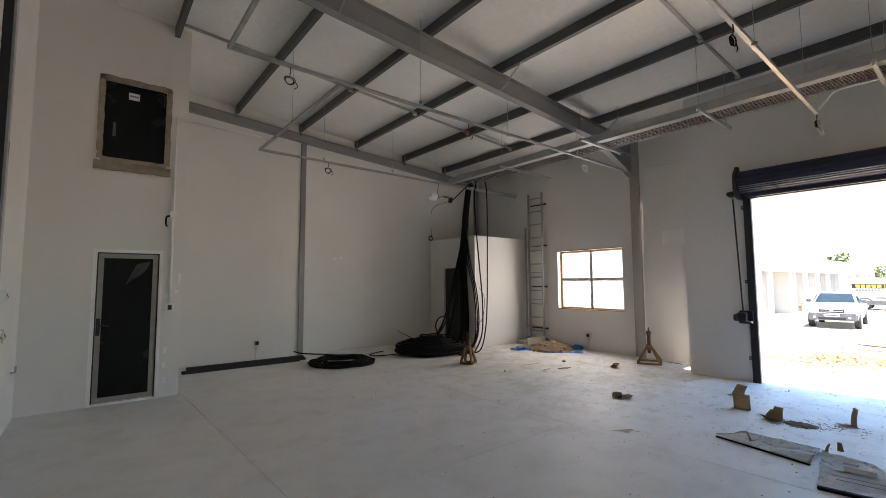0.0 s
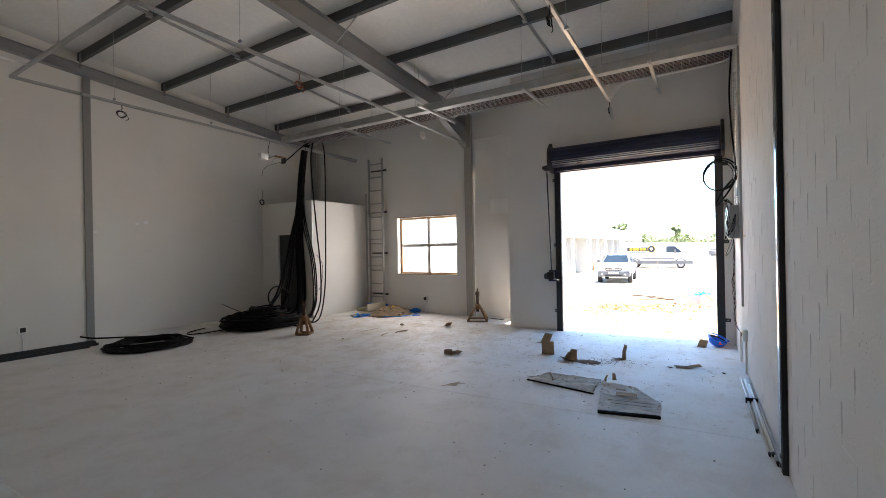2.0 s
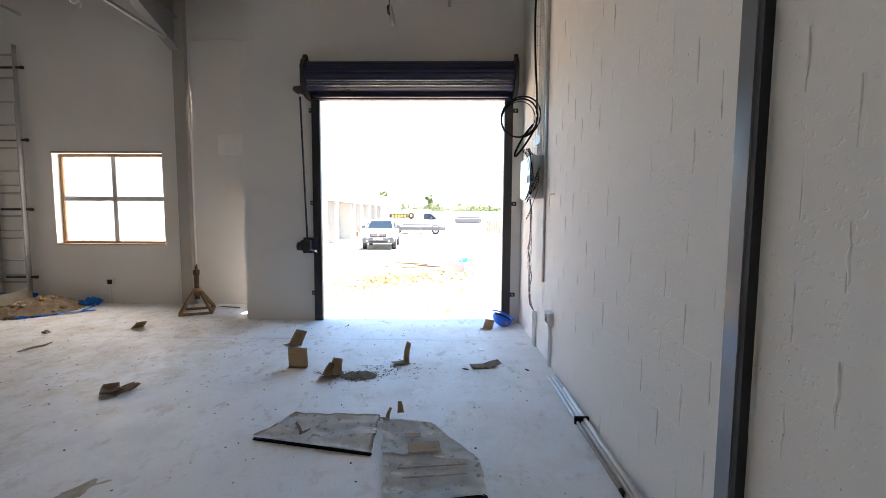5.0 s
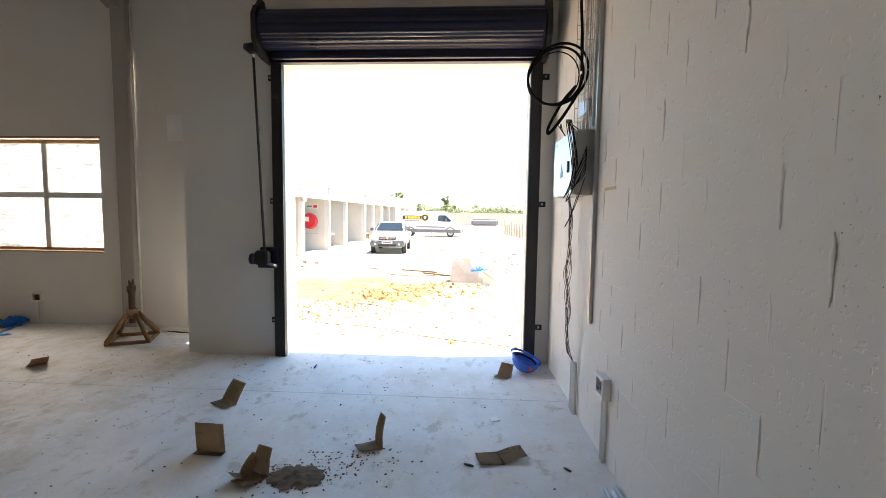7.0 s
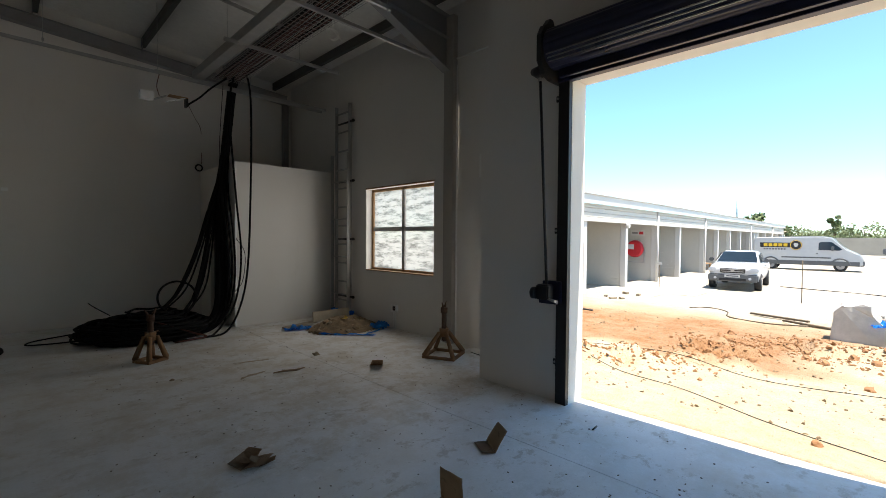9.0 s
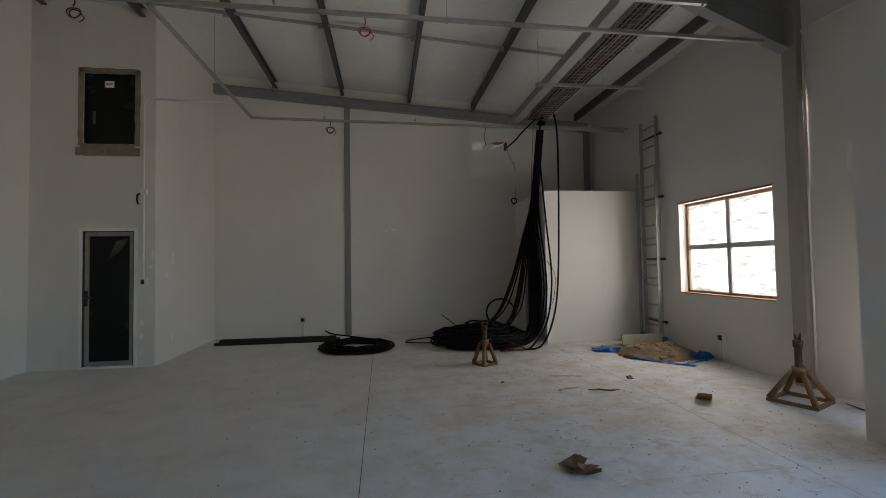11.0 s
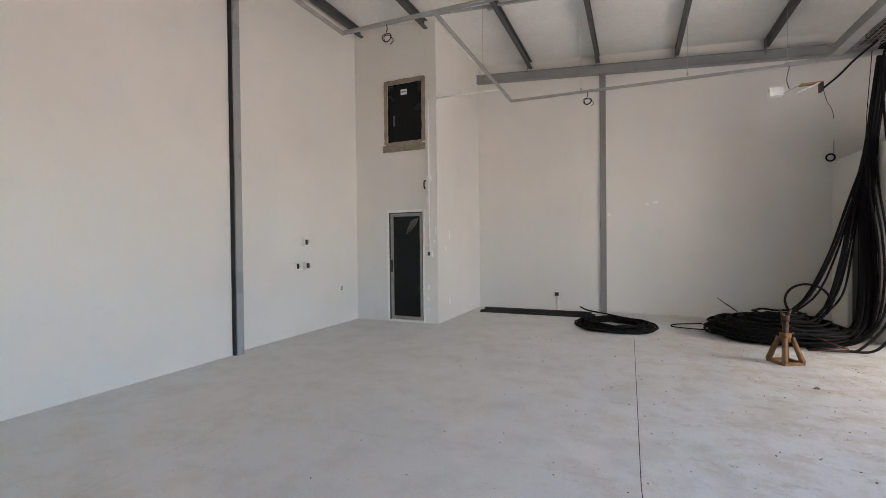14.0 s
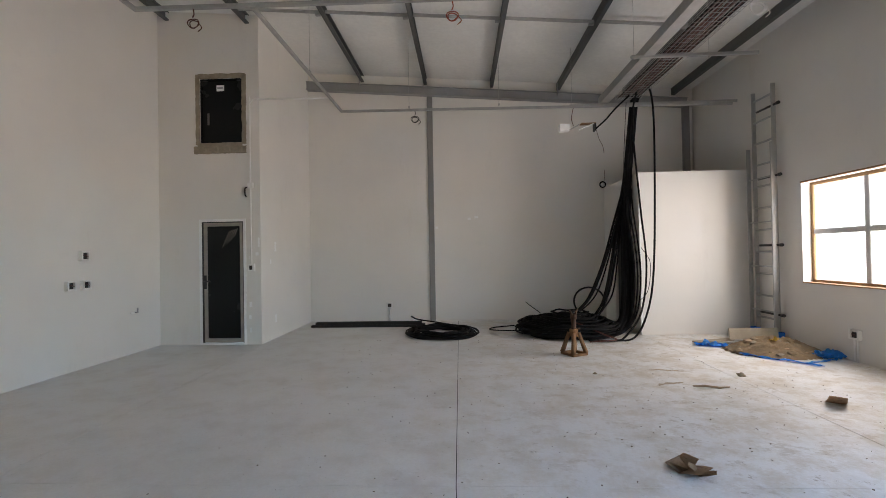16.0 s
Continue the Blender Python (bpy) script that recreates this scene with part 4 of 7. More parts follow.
crumpled("blue_plastic", (8.22, 7.45, 0), 0.42, 0.20, 0.10, 1, M_BLUE, "crumpled blue plastic sheet at the heap's edge", "plastic sheet", -20, "blue plastic sheets", thick=0.002)
crumpled("blue_plastic", (9.28, 6.63, 0), 0.30, 0.26, 0.14, 5, M_BLUE, "crumpled blue plastic sheet at the heap's edge", "plastic sheet", 30, "blue plastic sheets", thick=0.002)
crumpled("blue_plastic", (8.58, 6.55, 0), 0.85, 0.07, 0.04, 9, M_BLUE, "thin blue plastic edge under the sand", "plastic sheet", -48, "blue plastic sheets", thick=0.002)
crumpled("blue_plastic", (9.02, 6.44, 0), 0.55, 0.05, 0.03, 13, M_BLUE, "thin blue plastic edge under the sand", "plastic sheet", 18, "blue plastic sheets", thick=0.002)
crumpled("blue_plastic", (9.36, 7.45, 0), 0.14, 0.20, 0.08, 17, M_BLUE, "crumpled blue plastic behind the heap", "plastic sheet", 10, "blue plastic sheets", thick=0.002)
solid("board", bevelled(-0.37, 0.37, -0.015, 0.015, 0, 0.17, m=pose(8.92, 7.56, 0.07, -8, 0, 2)), M_PLANK, "pale board leaning on edge behind the heap", "board", at=(8.92, 7.56, 0.08))
solid("board", bevelled(-0.3, 0.3, -0.06, 0.06, 0, 0.025, m=pose(8.35, 7.62, 0.03, 0, -3, 4)), M_PLANK, "dark-edged board lying by the heap", "board", at=(8.35, 7.62, 0.02))


def rock(name, at, size, seed, material, label, category, group="", flat=0.7, sub=2):
    bm = bmesh.new()
    bmesh.ops.create_icosphere(bm, subdivisions=sub, radius=1)
    for v in bm.verts:
        k = 1 + 0.45 * noise.noise(v.co * 1.3 + Vector((seed, 0, 0))) + 0.2 * noise.noise(v.co * 3.1 + Vector((0, seed, 0)))
        v.co = Vector((v.co.x * k * size, v.co.y * k * size * 0.8, max(-0.35, v.co.z * k) * size * flat + size * flat * 0.33)) + Vector(at)
    return solid(name, bm, material, label, category, group, at=at)


for i in range(80):
    a, r = rnd.uniform(0, 6.28), rnd.random() ** 0.6
    x, y = 8.86 + 0.6 * r * math.cos(a), 7.05 + 0.46 * r * math.sin(a)
    rock("rubble_piece", (x, y, 0.15 * max(0, 1 - r ** 1.6) + 0.01), rnd.uniform(0.012, 0.04) * (1.9 if i % 4 == 0 else 1), i, rnd.choice((M_STONE, M_SAND, M_CARD)), "small broken rubble lump in the sand", "rubble", "rubble in the heap", 0.6, 1)
crumpled("yellow_scrap", (8.78, 6.95, 0.16), 0.11, 0.09, 0.07, 21, M_YELLOW, "yellow plastic scrap on the sand", "scrap", 15, n=6, thick=0.002)

# ---- roller door ----
shutter = thing("roller_door", "raised navy steel roller door with barrel, guides and chain hoist", "roller door", (8.4, 1.46, 0))
# slatted roll on the barrel
bm = bmesh.new()
prof = []
for i in range(96):
    a = i / 96 * math.tau
    prof.append((8.30 + (0.175 + 0.007 * abs(math.sin(a * 9))) * math.cos(a), 3.215 + (0.175 + 0.007 * abs(math.sin(a * 9))) * math.sin(a)))
prism(bm, prof, 0.16, 2.77, "y")
part("rolled_curtain", bm, M_NAVY, shutter, "rolled navy slats")
part("hood_plate", bevelled(8.40, 8.475, 0.10, 2.80, 2.955, 3.13), M_NAVY, shutter)
part("bottom_rail", bevelled(8.315, 8.36, 0.20, 2.73, 2.965, 3.055, r=0.006), M_NAVY, shutter)
# pale zinc bars added to draw the highlights across the navy roll
for z in (3.075, 3.10, 3.125):
    part("slat_lip", tubes(0.007, [(8.142 + (3.125 - z) * 0.9, 0.18, z), (8.142 + (3.125 - z) * 0.9, 2.75, z)]), M_GALV, shutter, "pale bar standing in for a highlight on the slats")
for y0, y1 in ((0.105, 0.15), (2.78, 2.825)):
    bm = bmesh.new()
    prism(bm, [(8.47, 2.95), (8.47, 3.41), (8.34, 3.41), (8.30, 3.475), (8.25, 3.475), (8.20, 3.41), (8.16, 3.39), (8.11, 3.30), (8.11, 3.08), (8.18, 2.98), (8.30, 2.95)], y0, y1, "y")
    part("end_plate", bm, M_BLACKSTEEL, shutter)
for side, y0, y1 in ((1, 2.682, 2.79), (-1, 0.13, 0.238)):
    g = part("guide", boxes((8.43, 8.478, y0, y1, 0.0, 2.953)), M_FRAMEDARK, shutter, "dark steel guide rail")
    for z in (0.35, 1.58, 2.80):
        yy = (y1, y1 + 0.045) if side > 0 else (y0 - 0.07, y0)
        lug = part("lug", bevelled(8.462, 8.479, yy[0], yy[1], z, z + 0.055, r=0.002), M_BLACKSTEEL, g)
        part("bolt", tubes(0.011, [(8.462, sum(yy) / 2, z + 0.028), (8.448, sum(yy) / 2, z + 0.028)], seg=6), M_GALV, lug)
hoist = part("hoist_gear", bevelled(8.30, 8.42, 2.80, 2.93, 0.97, 1.11, r=0.012), M_FRAMEDARK, shutter, "dark hoist gearbox")
part("gear_plate", bevelled(8.40, 8.475, 2.73, 2.92, 0.93, 1.14, r=0.006), M_NAVY, hoist)
part("hand_wheel", tubes(0.055, [(8.30, 2.92, 1.03), (8.30, 2.96, 1.03)], seg=18), M_FRAMEDARK, hoist)
part("crank", tubes(0.013, [(8.33, 2.82, 0.98), (8.30, 2.72, 0.97)]), M_GALV, hoist, "bright crank pin")
part("crank_arm", bevelled(8.31, 8.35, 2.72, 2.90, 0.94, 0.975, r=0.004), M_NAVY, hoist)
part("drive_rod", tubes(0.013, [(8.25, 2.875, 2.99), (8.36, 2.85, 1.10)]), M_FRAMEDARK, shutter, "long drive rod")
part("bevel_gear", tubes([0.055, 0.055, 0.03], [(8.24, 2.83, 3.03), (8.24, 2.89, 3.03), (8.24, 2.95, 3.05)], seg=12), M_FRAMEDARK, shutter)
part("gear_shaft", tubes(0.018, [(8.24, 2.875, 3.03), (8.25, 2.875, 2.95)]), M_GALV, shutter)
solid("gate_reveal_trim", boxes((8.47, 8.74, GATE_Y0 + 0.003, GATE_Y1 - 0.003, 2.988, 2.9995)), M_WALL, "painted soffit of the opening", "trim", kind=S)

# ---- services on the block wall ----
db = thing("distribution_box", "pale enamelled electrical box on the block wall, cables loose around it", "electrical box", (7.43, 0.05, 1.64))
part("case", bevelled(7.15, 7.72, Y_S, 0.11, 1.64, 2.08, r=0.006), M_GALV, db, "grey steel case")
lid = part("lid", bevelled(7.155, 7.715, 0.11, 0.132, 1.645, 2.075, r=0.005), M_PALEBLUE, db, "pale glossy lid, tinted blue for reflected sky")
bm = bmesh.new()
prism(bm, [(7.40, 1.78), (7.50, 1.78), (7.45, 1.88)], 0.1325, 0.1345, "y")
part("warning_mark", bm, plain("print_blue", (0.12, 0.2, 0.35), 0.5), lid)
part("latch", bevelled(7.24, 7.265, 0.132, 0.142, 1.80, 1.88, r=0.002), M_BLACKSTEEL, lid)
part("label_plate", boxes((7.60, 7.69, 0.1325, 0.1345, 2.03, 2.05)), plain("print_grey", (0.3, 0.35, 0.4), 0.5), lid)
for i in range(6):
    a = rnd.uniform(0, 0.05)
    part("loose_cable", tubes(0.003, smooth_line([(7.5 - 0.05 * i, 0.06, 2.09), (7.35 - 0.03 * i, 0.10 + a, 2.17 - 0.01 * i), (7.16, 0.13 + a, 2.12), (7.12 - 0.01 * i, 0.10 + a, 1.9 - 0.03 * i), (7.13 + 0.02 * i, 0.12 + a, 1.70 - 0.02 * i), (7.10, 0.06, 1.78 + 0.03 * i), (7.12, 0.05, 1.95)], 6), seg=6), M_BLACK, db)
part("loose_cable", tube(bmesh.new(), smooth_line([(7.13, 0.05, 1.75), (7.10, 0.12, 1.55), (7.18, 0.16, 1.42), (7.3, 0.1, 1.48), (7.25, 0.06, 1.65)], 6), 0.003, 5), M_BLACK, db)
for i in range(2):
    part("top_tail", tubes(0.004, smooth_line([(7.62 - 0.02 * i, 0.05, 2.08), (7.68 - 0.02 * i, 0.08 + 0.01 * i, 2.16), (7.58, 0.12 + 0.02 * i, 2.2 - 0.01 * i), (7.5, 0.14, 2.15)])), M_BLACK, db)

drops = thing("wire_drop", "tangle of thin wires from the box down to three conduits", "wires", (7.42, 0.03, 0.4))
for i in range(8):
    pts = [(7.5 + 0.01 * i, 0.05, 1.64)]
    for k in range(1, 9):
        z = 1.64 - k * 0.145
        amp = 0.012 + 0.05 * math.sin(math.pi * k / 9) * (0.4 + 0.6 * abs(math.sin(k * 1.1)))
        pts.append((7.46 - 0.006 * k + amp * math.sin(i * 1.7 + k * 0.7), 0.035 + abs(amp * math.cos(i * 2.1 + k)) * 0.8, z))
    pts.append((7.38 + 0.035 * (i % 3), 0.012, 0.40))
    part("wire", tubes(0.0022, smooth_line(pts, 5), seg=5), M_COPPER if i % 3 else M_BLACK, drops)
for i in range(3):
    part("conduit", tubes(0.013, [(7.36 + 0.055 * i, 0.0, 0.0), (7.36 + 0.055 * i, 0.0, 0.40 - 0.01 * i)]), M_PVC, drops, "white conduit stub")

trunk = thing("cable_trunking", "narrow vertical galvanised trunking strip on the block wall", "trunking", (7.1, 0, 0.77))
part("strip", bevelled(7.06, 7.095, Y_S, 0.006, 0.77, 4.1, r=0.003), M_GALV, trunk)
part("strip", bevelled(7.12, 7.14, Y_S, 0.018, 2.1, 4.1, r=0.003), M_PVC, trunk)
part("tape", boxes((6.72, 6.92, Y_S, Y_S + 0.002, 1.655, 1.675)), plain("masking_tape", (0.6, 0.5, 0.35), 0.7), trunk)


def mesh_tray(t, a0, a1, b0, b1, along, base, pitch, side=0.05, wire_r=0.0025):
    """Wire mesh basket tray: rods along it, hoops across it."""
    def co(a, b, c):
        return (b, a, base + c) if along == "y" else (b, base + c, a)
    nb = max(2, round((b1 - b0) / 0.05))
    lines = [(b0 + (b1 - b0) * i / nb, 0) for i in range(nb + 1)] + [(b, c) for b in (b0, b1) for c in (side * 0.5, side)]
    for b, c in lines:
        part("long_wire", tube(bmesh.new(), [co(a0, b, c), co(a1, b, c)], wire_r, 4), M_GALV, t)
    for i in range(int((a1 - a0) / pitch) + 1):
        a = a0 + pitch * i
        part("cross_wire", tube(bmesh.new(), [co(a, b0, side), co(a, b0, -wire_r), co(a, b1, -wire_r), co(a, b1, side)], wire_r * 1.1, 4), M_GALV, t)


vt = thing("cable_basket_riser", "galvanised wire mesh riser on the block wall", "cable tray", (7.4, 0, 2.1))
mesh_tray(vt, 2.1, 4.15, 7.24, 7.50, "z", Y_S + 0.01, 0.1, 0.05)
part("bracket", bevelled(7.26, 7.48, 0.0, 0.02, 2.22, 2.32, r=0.002), M_PALEBLUE, vt)
coil = thing("hung_cable_coil", "loops of thick black cable hanging in front of the riser", "cable coil", (7.6, 0.15, 2.2))
part("drop", tubes(0.011, smooth_line([(7.3, 0.05, 4.15), (7.32, 0.08, 3.6), (7.36, 0.06, 3.1), (7.40, 0.03, 2.8), (7.42, 0.02, 2.55)])), M_BLACK, coil)
for i in range(3):
    c = Vector((7.40 + 0.03 * i, 0.20 + 0.008 * i, 2.515 - 0.006 * i))
    pts = [c + Vector((0.10 * math.cos(a) + 0.015 * math.sin(2 * a + i), (0.195 - 0.014 * i) * math.cos(a), (0.215 - 0.014 * i) * math.sin(a))) for a in [k * math.tau / 32 for k in range(32)]]
    part("loop", tube(bmesh.new(), pts, 0.009 if i != 2 else 0.0045, 8, closed=True), M_BLACK, coil)
part("tail", tubes(0.0115, smooth_line([(7.40, 0.02, 2.52), (7.42, 0.04, 2.40), (7.44, 0.13, 2.24), (7.46, 0.21, 2.13), (7.47, 0.24, 2.11), (7.47, 0.23, 2.17), (7.46, 0.14, 2.34), (7.45, 0.05, 2.45)], 6)), M_BLACK, coil, "hanging tail loop")

# pipes on the floor along the block wall
for i, (y, a, b, z) in enumerate(((0.020, 4.15, 6.45, 0.013), (0.050, 4.30, 6.40, 0.013), (0.082, 4.75, 6.42, 0.013), (0.035, 4.25, 6.1, 0.036))):
    p = thing("conduit_length", "white conduit length lying on the floor by the wall", "conduit", (a, y, 0), "loose conduit lengths")
    part("tube", tubes(0.0125, [(a, y, z), (b, y - 0.01, z)]), M_ALU if i % 2 == 0 else M_PVC, p)
    part("end_socket", tubes(0.0128, [(a - 0.0, y, z), (a + 0.05, y, z)]), M_BLACK, p, "dark open end")
solid("strap", boxes((5.55, 5.57, 0.0, 0.10, 0.0, 0.052)), M_BLACK, "black strap round the conduits", "strap")

# ---- cable tray and hanging frames under the roof ----
tray = thing("cable_tray", "galvanised wire mesh cable tray full of reddish cables", "cable tray", (7.46, 4.4, 4.13))
mesh_tray(tray, 0.02, 8.55, 7.26, 7.68, "y", 4.125, 0.10, 0.055, 0.003)
for i in range(16):
    xx = 7.29 + 0.36 * (i + 0.5) / 16
    pts = [(xx + 0.012 * math.sin(k * 1.9 + i), 0.05 + 8.4 * k / 16, 4.142 + 0.010 * abs(math.sin(k + 2 * i))) for k in range(17)]
    part("cable", tubes(0.010, pts, seg=5), M_COPPER if i % 3 else M_BLACK, tray)
chan = thing("trunking_channel", "galvanised trunking channel beside the mesh tray", "trunking", (7.1, 4.4, 4.1))
for nm, d in (("base", (7.02, 7.17, Y_S, 8.72, 4.105, 4.111)), ("side", (7.02, 7.026, Y_S, 8.72, 4.111, 4.235)), ("side", (7.164, 7.17, Y_S, 8.72, 4.111, 4.235))):
    part(nm, boxes(d), M_GALV, chan)


def rod(bm, x, y, z0):
    tube(bm, [(x, y, z0), (x, y, z_steel(x) + 0.15)], 0.003, 5)


for y, x0, x1, tz in ((0.97, 6.70, 8.15, 4.0), (2.79, 6.80, 8.06, 4.06), (4.58, 6.56, 7.88, 4.05), (6.75, 6.86, 8.55, 4.08), (8.55, 6.46, 9.36, 4.03)):
    tr = thing("trapeze_rail", "galvanised strut rail hung on thin rods under the tray", "strut rail", (x0, y, tz), "trapeze rails")
    bm = boxes((x0, x1, y - 0.02, y + 0.02, tz, tz + 0.003), (x0, x1, y - 0.02, y - 0.017, tz + 0.003, tz + 0.04), (x0, x1, y + 0.017, y + 0.02, tz + 0.003, tz + 0.04))
    part("rail", bm, M_GALV, tr)
    for x in (x0 + 0.04, min(x1 - 0.04, 7.9)):
        bm = bmesh.new()
        rod(bm, x, y, tz - 0.02)
        part("hanger_rod", bm, M_GALV, tr)
        part("nut", tubes(0.012, [(x, y, tz - 0.02), (x, y, tz)], seg=6), M_GALV, tr)


def rail_run(pts, label, rods_at):
    t = thing("hanging_rail", label, "lighting rail", pts[0], "hanging lighting rails")
    for a, b in zip(pts[:-1], pts[1:]):
        a, b = Vector(a), Vector(b)
        d = (b - a).normalized()
        m = Matrix.Translation(a) @ d.to_track_quat('X', 'Z').to_matrix().to_4x4()
        part("rail", bevelled(-0.02, (b - a).length + 0.02, -0.02, 0.02, -0.02, 0.02, r=0.003, m=m), M_GALV, t)
    for x, y in rods_at:
        z = min((Vector(p) for p in pts), key=lambda p: math.hypot(p.x - x, p.y - y)).z
        bm = bmesh.new()
        rod(bm, x, y, z)
        part("hanger_rod", bm, M_GALV, t)
        part("clip", bevelled(x - 0.012, x + 0.012, y - 0.024, y + 0.024, z + 0.02, z + 0.05, r=0.002), M_GALV, t)
    return t


rail_run([(1.12, 1.57, 4.08), (1.12, 5.10, 4.08), (8.95, 5.06, 3.98)], "galvanised rail frame hung on thin rods", [(3.56, 5.09), (5.3, 5.08), (7.2, 5.07), (1.1, 3.2)])
rail_run([(1.16, 1.57, 3.98), (7.52, 1.62, 3.84)], "galvanised rail frame hung on thin rods", [(3.0, 1.57), (4.95, 1.57), (6.9, 1.6)])
rail_run([(2.38, 5.14, 4.05), (2.38, 8.45, 4.05), (9.2, 8.45, 3.97)], "galvanised rail frame hung on thin rods", [(3.6, 8.45), (5.2, 8.45), (2.38, 6.8)])
solid("wall_conduit", tubes(0.012, [(9.43, 5.02, 4.1), (9.43, 3.76, 4.1)]), M_PVC, "thin conduit along the wall to the column", "conduit")


def wire_curl(at, r, label, material=M_BLACK, axis="y"):
    t = thing("cable_curl", label, "cable curl", at, "curled cable ends")
    x, y, z = at
    part("stem", tubes(0.006, smooth_line([(x, y, z + 0.16), (x + 0.01, y, z + 0.10), (x - 0.005, y, z + r)])), material, t)
    for i in range(2):
        part("curl", tube(bmesh.new(), ring((x, y + 0.015 * i, z), r * (1 - 0.2 * i), axis, 18, 0.8, i, 0.08), 0.006, 6, closed=True), material, t)
    part("tail", tubes(0.005, smooth_line([(x + r, y, z), (x + r + 0.03, y, z - 0.05), (x + r - 0.01, y, z - 0.09)])), material, t)


wire_curl((1.75, 5.09, 3.90), 0.06, "curled brown cable end under the rail", M_COPPER)
wire_curl((3.70, 8.46, 3.87), 0.07, "curled dark cable end under the rail")
wire_curl((7.45, 5.08, 3.81), 0.08, "curled cable end under the rail", M_PVC)
wire_curl((4.45, 5.10, 3.87), 0.06, "curled orange cable end under the rail", plain("orange_wire", (0.35, 0.07, 0.03), 0.5))
wire_curl((4.45, 1.59, 3.74), 0.06, "curled dark cable end under the rail")
wire_curl((7.53, 1.62, 3.69), 0.06, "curled dark cable end at the rail's end")
solid("end_connector", tubes([0.025, 0.03, 0.02], [(7.53, 1.62, 3.74), (7.56, 1.60, 3.62), (7.58, 1.58, 3.54)]), M_GALV, "grey connector hanging at the rail's end", "connector", at=(7.53, 1.62, 3.54))
solid("swan_conduit", tubes(0.013, smooth_line([(7.52, 1.60, 3.86), (7.56, 1.52, 3.98), (7.6, 1.40, 4.10), (7.65, 1.0, 4.115), (7.60, 0.2, 4.115), (7.5, 0.02, 4.11), (7.45, 0.01, 3.9)], 6)), M_PVC, "white conduit bending from the rail to the tray", "conduit")

# fitting hanging under the rail near the partition
fit = thing("loose_fitting", "white light fitting with bent metal straps hanging on its cables", "light fitting", (6.55, 8.45, 3.56))
part("gear_tray", bevelled(6.25, 6.42, 8.40, 8.52, 3.57, 3.69, r=0.004), M_WHITE, fit, "white tray end")
part("strap_plate", bevelled(-0.10, 0.10, -0.06, 0.06, -0.004, 0.004, r=0.002, m=pose(6.50, 8.46, 3.63, 0, -28, 0)), M_GALV, fit)
part("strap_plate", bevelled(-0.14, 0.14, -0.06, 0.06, -0.004, 0.004, r=0.002, m=pose(6.72, 8.46, 3.64, 0, -22, 0)), M_WHITE, fit)
part("edge", bevelled(6.62, 6.88, 8.40, 8.52, 3.685, 3.70, r=0.003), M_TIMBER, fit)
part("edge", bevelled(6.85, 6.88, 8.40, 8.52, 3.56, 3.685, r=0.003), M_BLACKSTEEL, fit)
part("hang_wire", tubes(0.006, smooth_line([(6.50, 8.46, 3.66), (6.47, 8.46, 3.80), (6.50, 8.45, 3.98)])), M_COPPER, fit)
part("feed_cable", tubes(0.014, smooth_line([(6.88, 8.46, 3.6), (7.05, 8.42, 3.75), (7.2, 8.35, 3.92), (7.4, 8.25, 4.1)])), M_BLACK, fit)

# sag bars between purlins and stays from the rafter
for y in (2.6, 7.45):
    for a, b in zip(PURLINS[:-2], PURLINS[1:-1]):
        if y > 7 and a < 0:
            continue
        bm = bmesh.new()
        prism(bm, [(a + 0.07, z_steel(a) + 0.03), (b - 0.01, z_steel(b) + 0.03), (b - 0.01, z_steel(b) + 0.036), (a + 0.07, z_steel(a) + 0.036)], y, y + 0.035, "y")
        prism(bm, [(a + 0.07, z_steel(a) + 0.036), (b - 0.01, z_steel(b) + 0.036), (b - 0.01, z_steel(b) + 0.07), (a + 0.07, z_steel(a) + 0.07)], y, y + 0.005, "y")
        bm.verts.ensure_lookup_table()
        box(bm, b - 0.09, b - 0.012, y - 0.01, y + 0.05, z_steel(b) + 0.0, z_steel(b) + 0.028)
        solid("sag_bar", bm, M_GALV, "thin galvanised bracing bar between purlins", "brace", "sag bars", S, at=(a, y, z_steel(a)))
for px in (2.34, 5.17, 8.0):
    solid("fly_brace", tubes(0.012, [(px, RY - 0.07, z_steel(px) - 0.31), (px + 0.03, RY - 0.52, z_steel(px) + 0.02)], seg=6), M_GALV, "short galvanised stay from rafter to purlin", "brace", "rafter stays", S)
for px in PURLINS[2:7]:
    solid("purlin_cleat", bevelled(px - 0.012, px - 0.004, 10.03, 10.10, z_steel(px) - 0.14, z_steel(px) + 0.12, r=0.002), M_RAFTER, "steel cleat at the purlin end", "cleat", "purlin cleats", S)
# blanked panel on the wall behind the pier, and the seam beside the column
solid("blank_panel", bevelled(X_WIN - 0.016, X_WIN + 0.01, 4.0, 4.59, 2.37, 2.685, r=0.003), M_PVC, "flush blank panel in the wall", "panel", kind=S)
solid("column_pipe", tubes(0.012, [(X_WIN - 0.03, 5.0, 0.0), (X_WIN - 0.03, 5.0, 4.0)]), M_PVC, "thin pipe down the column", "conduit")

# ---- litter on the floor ----


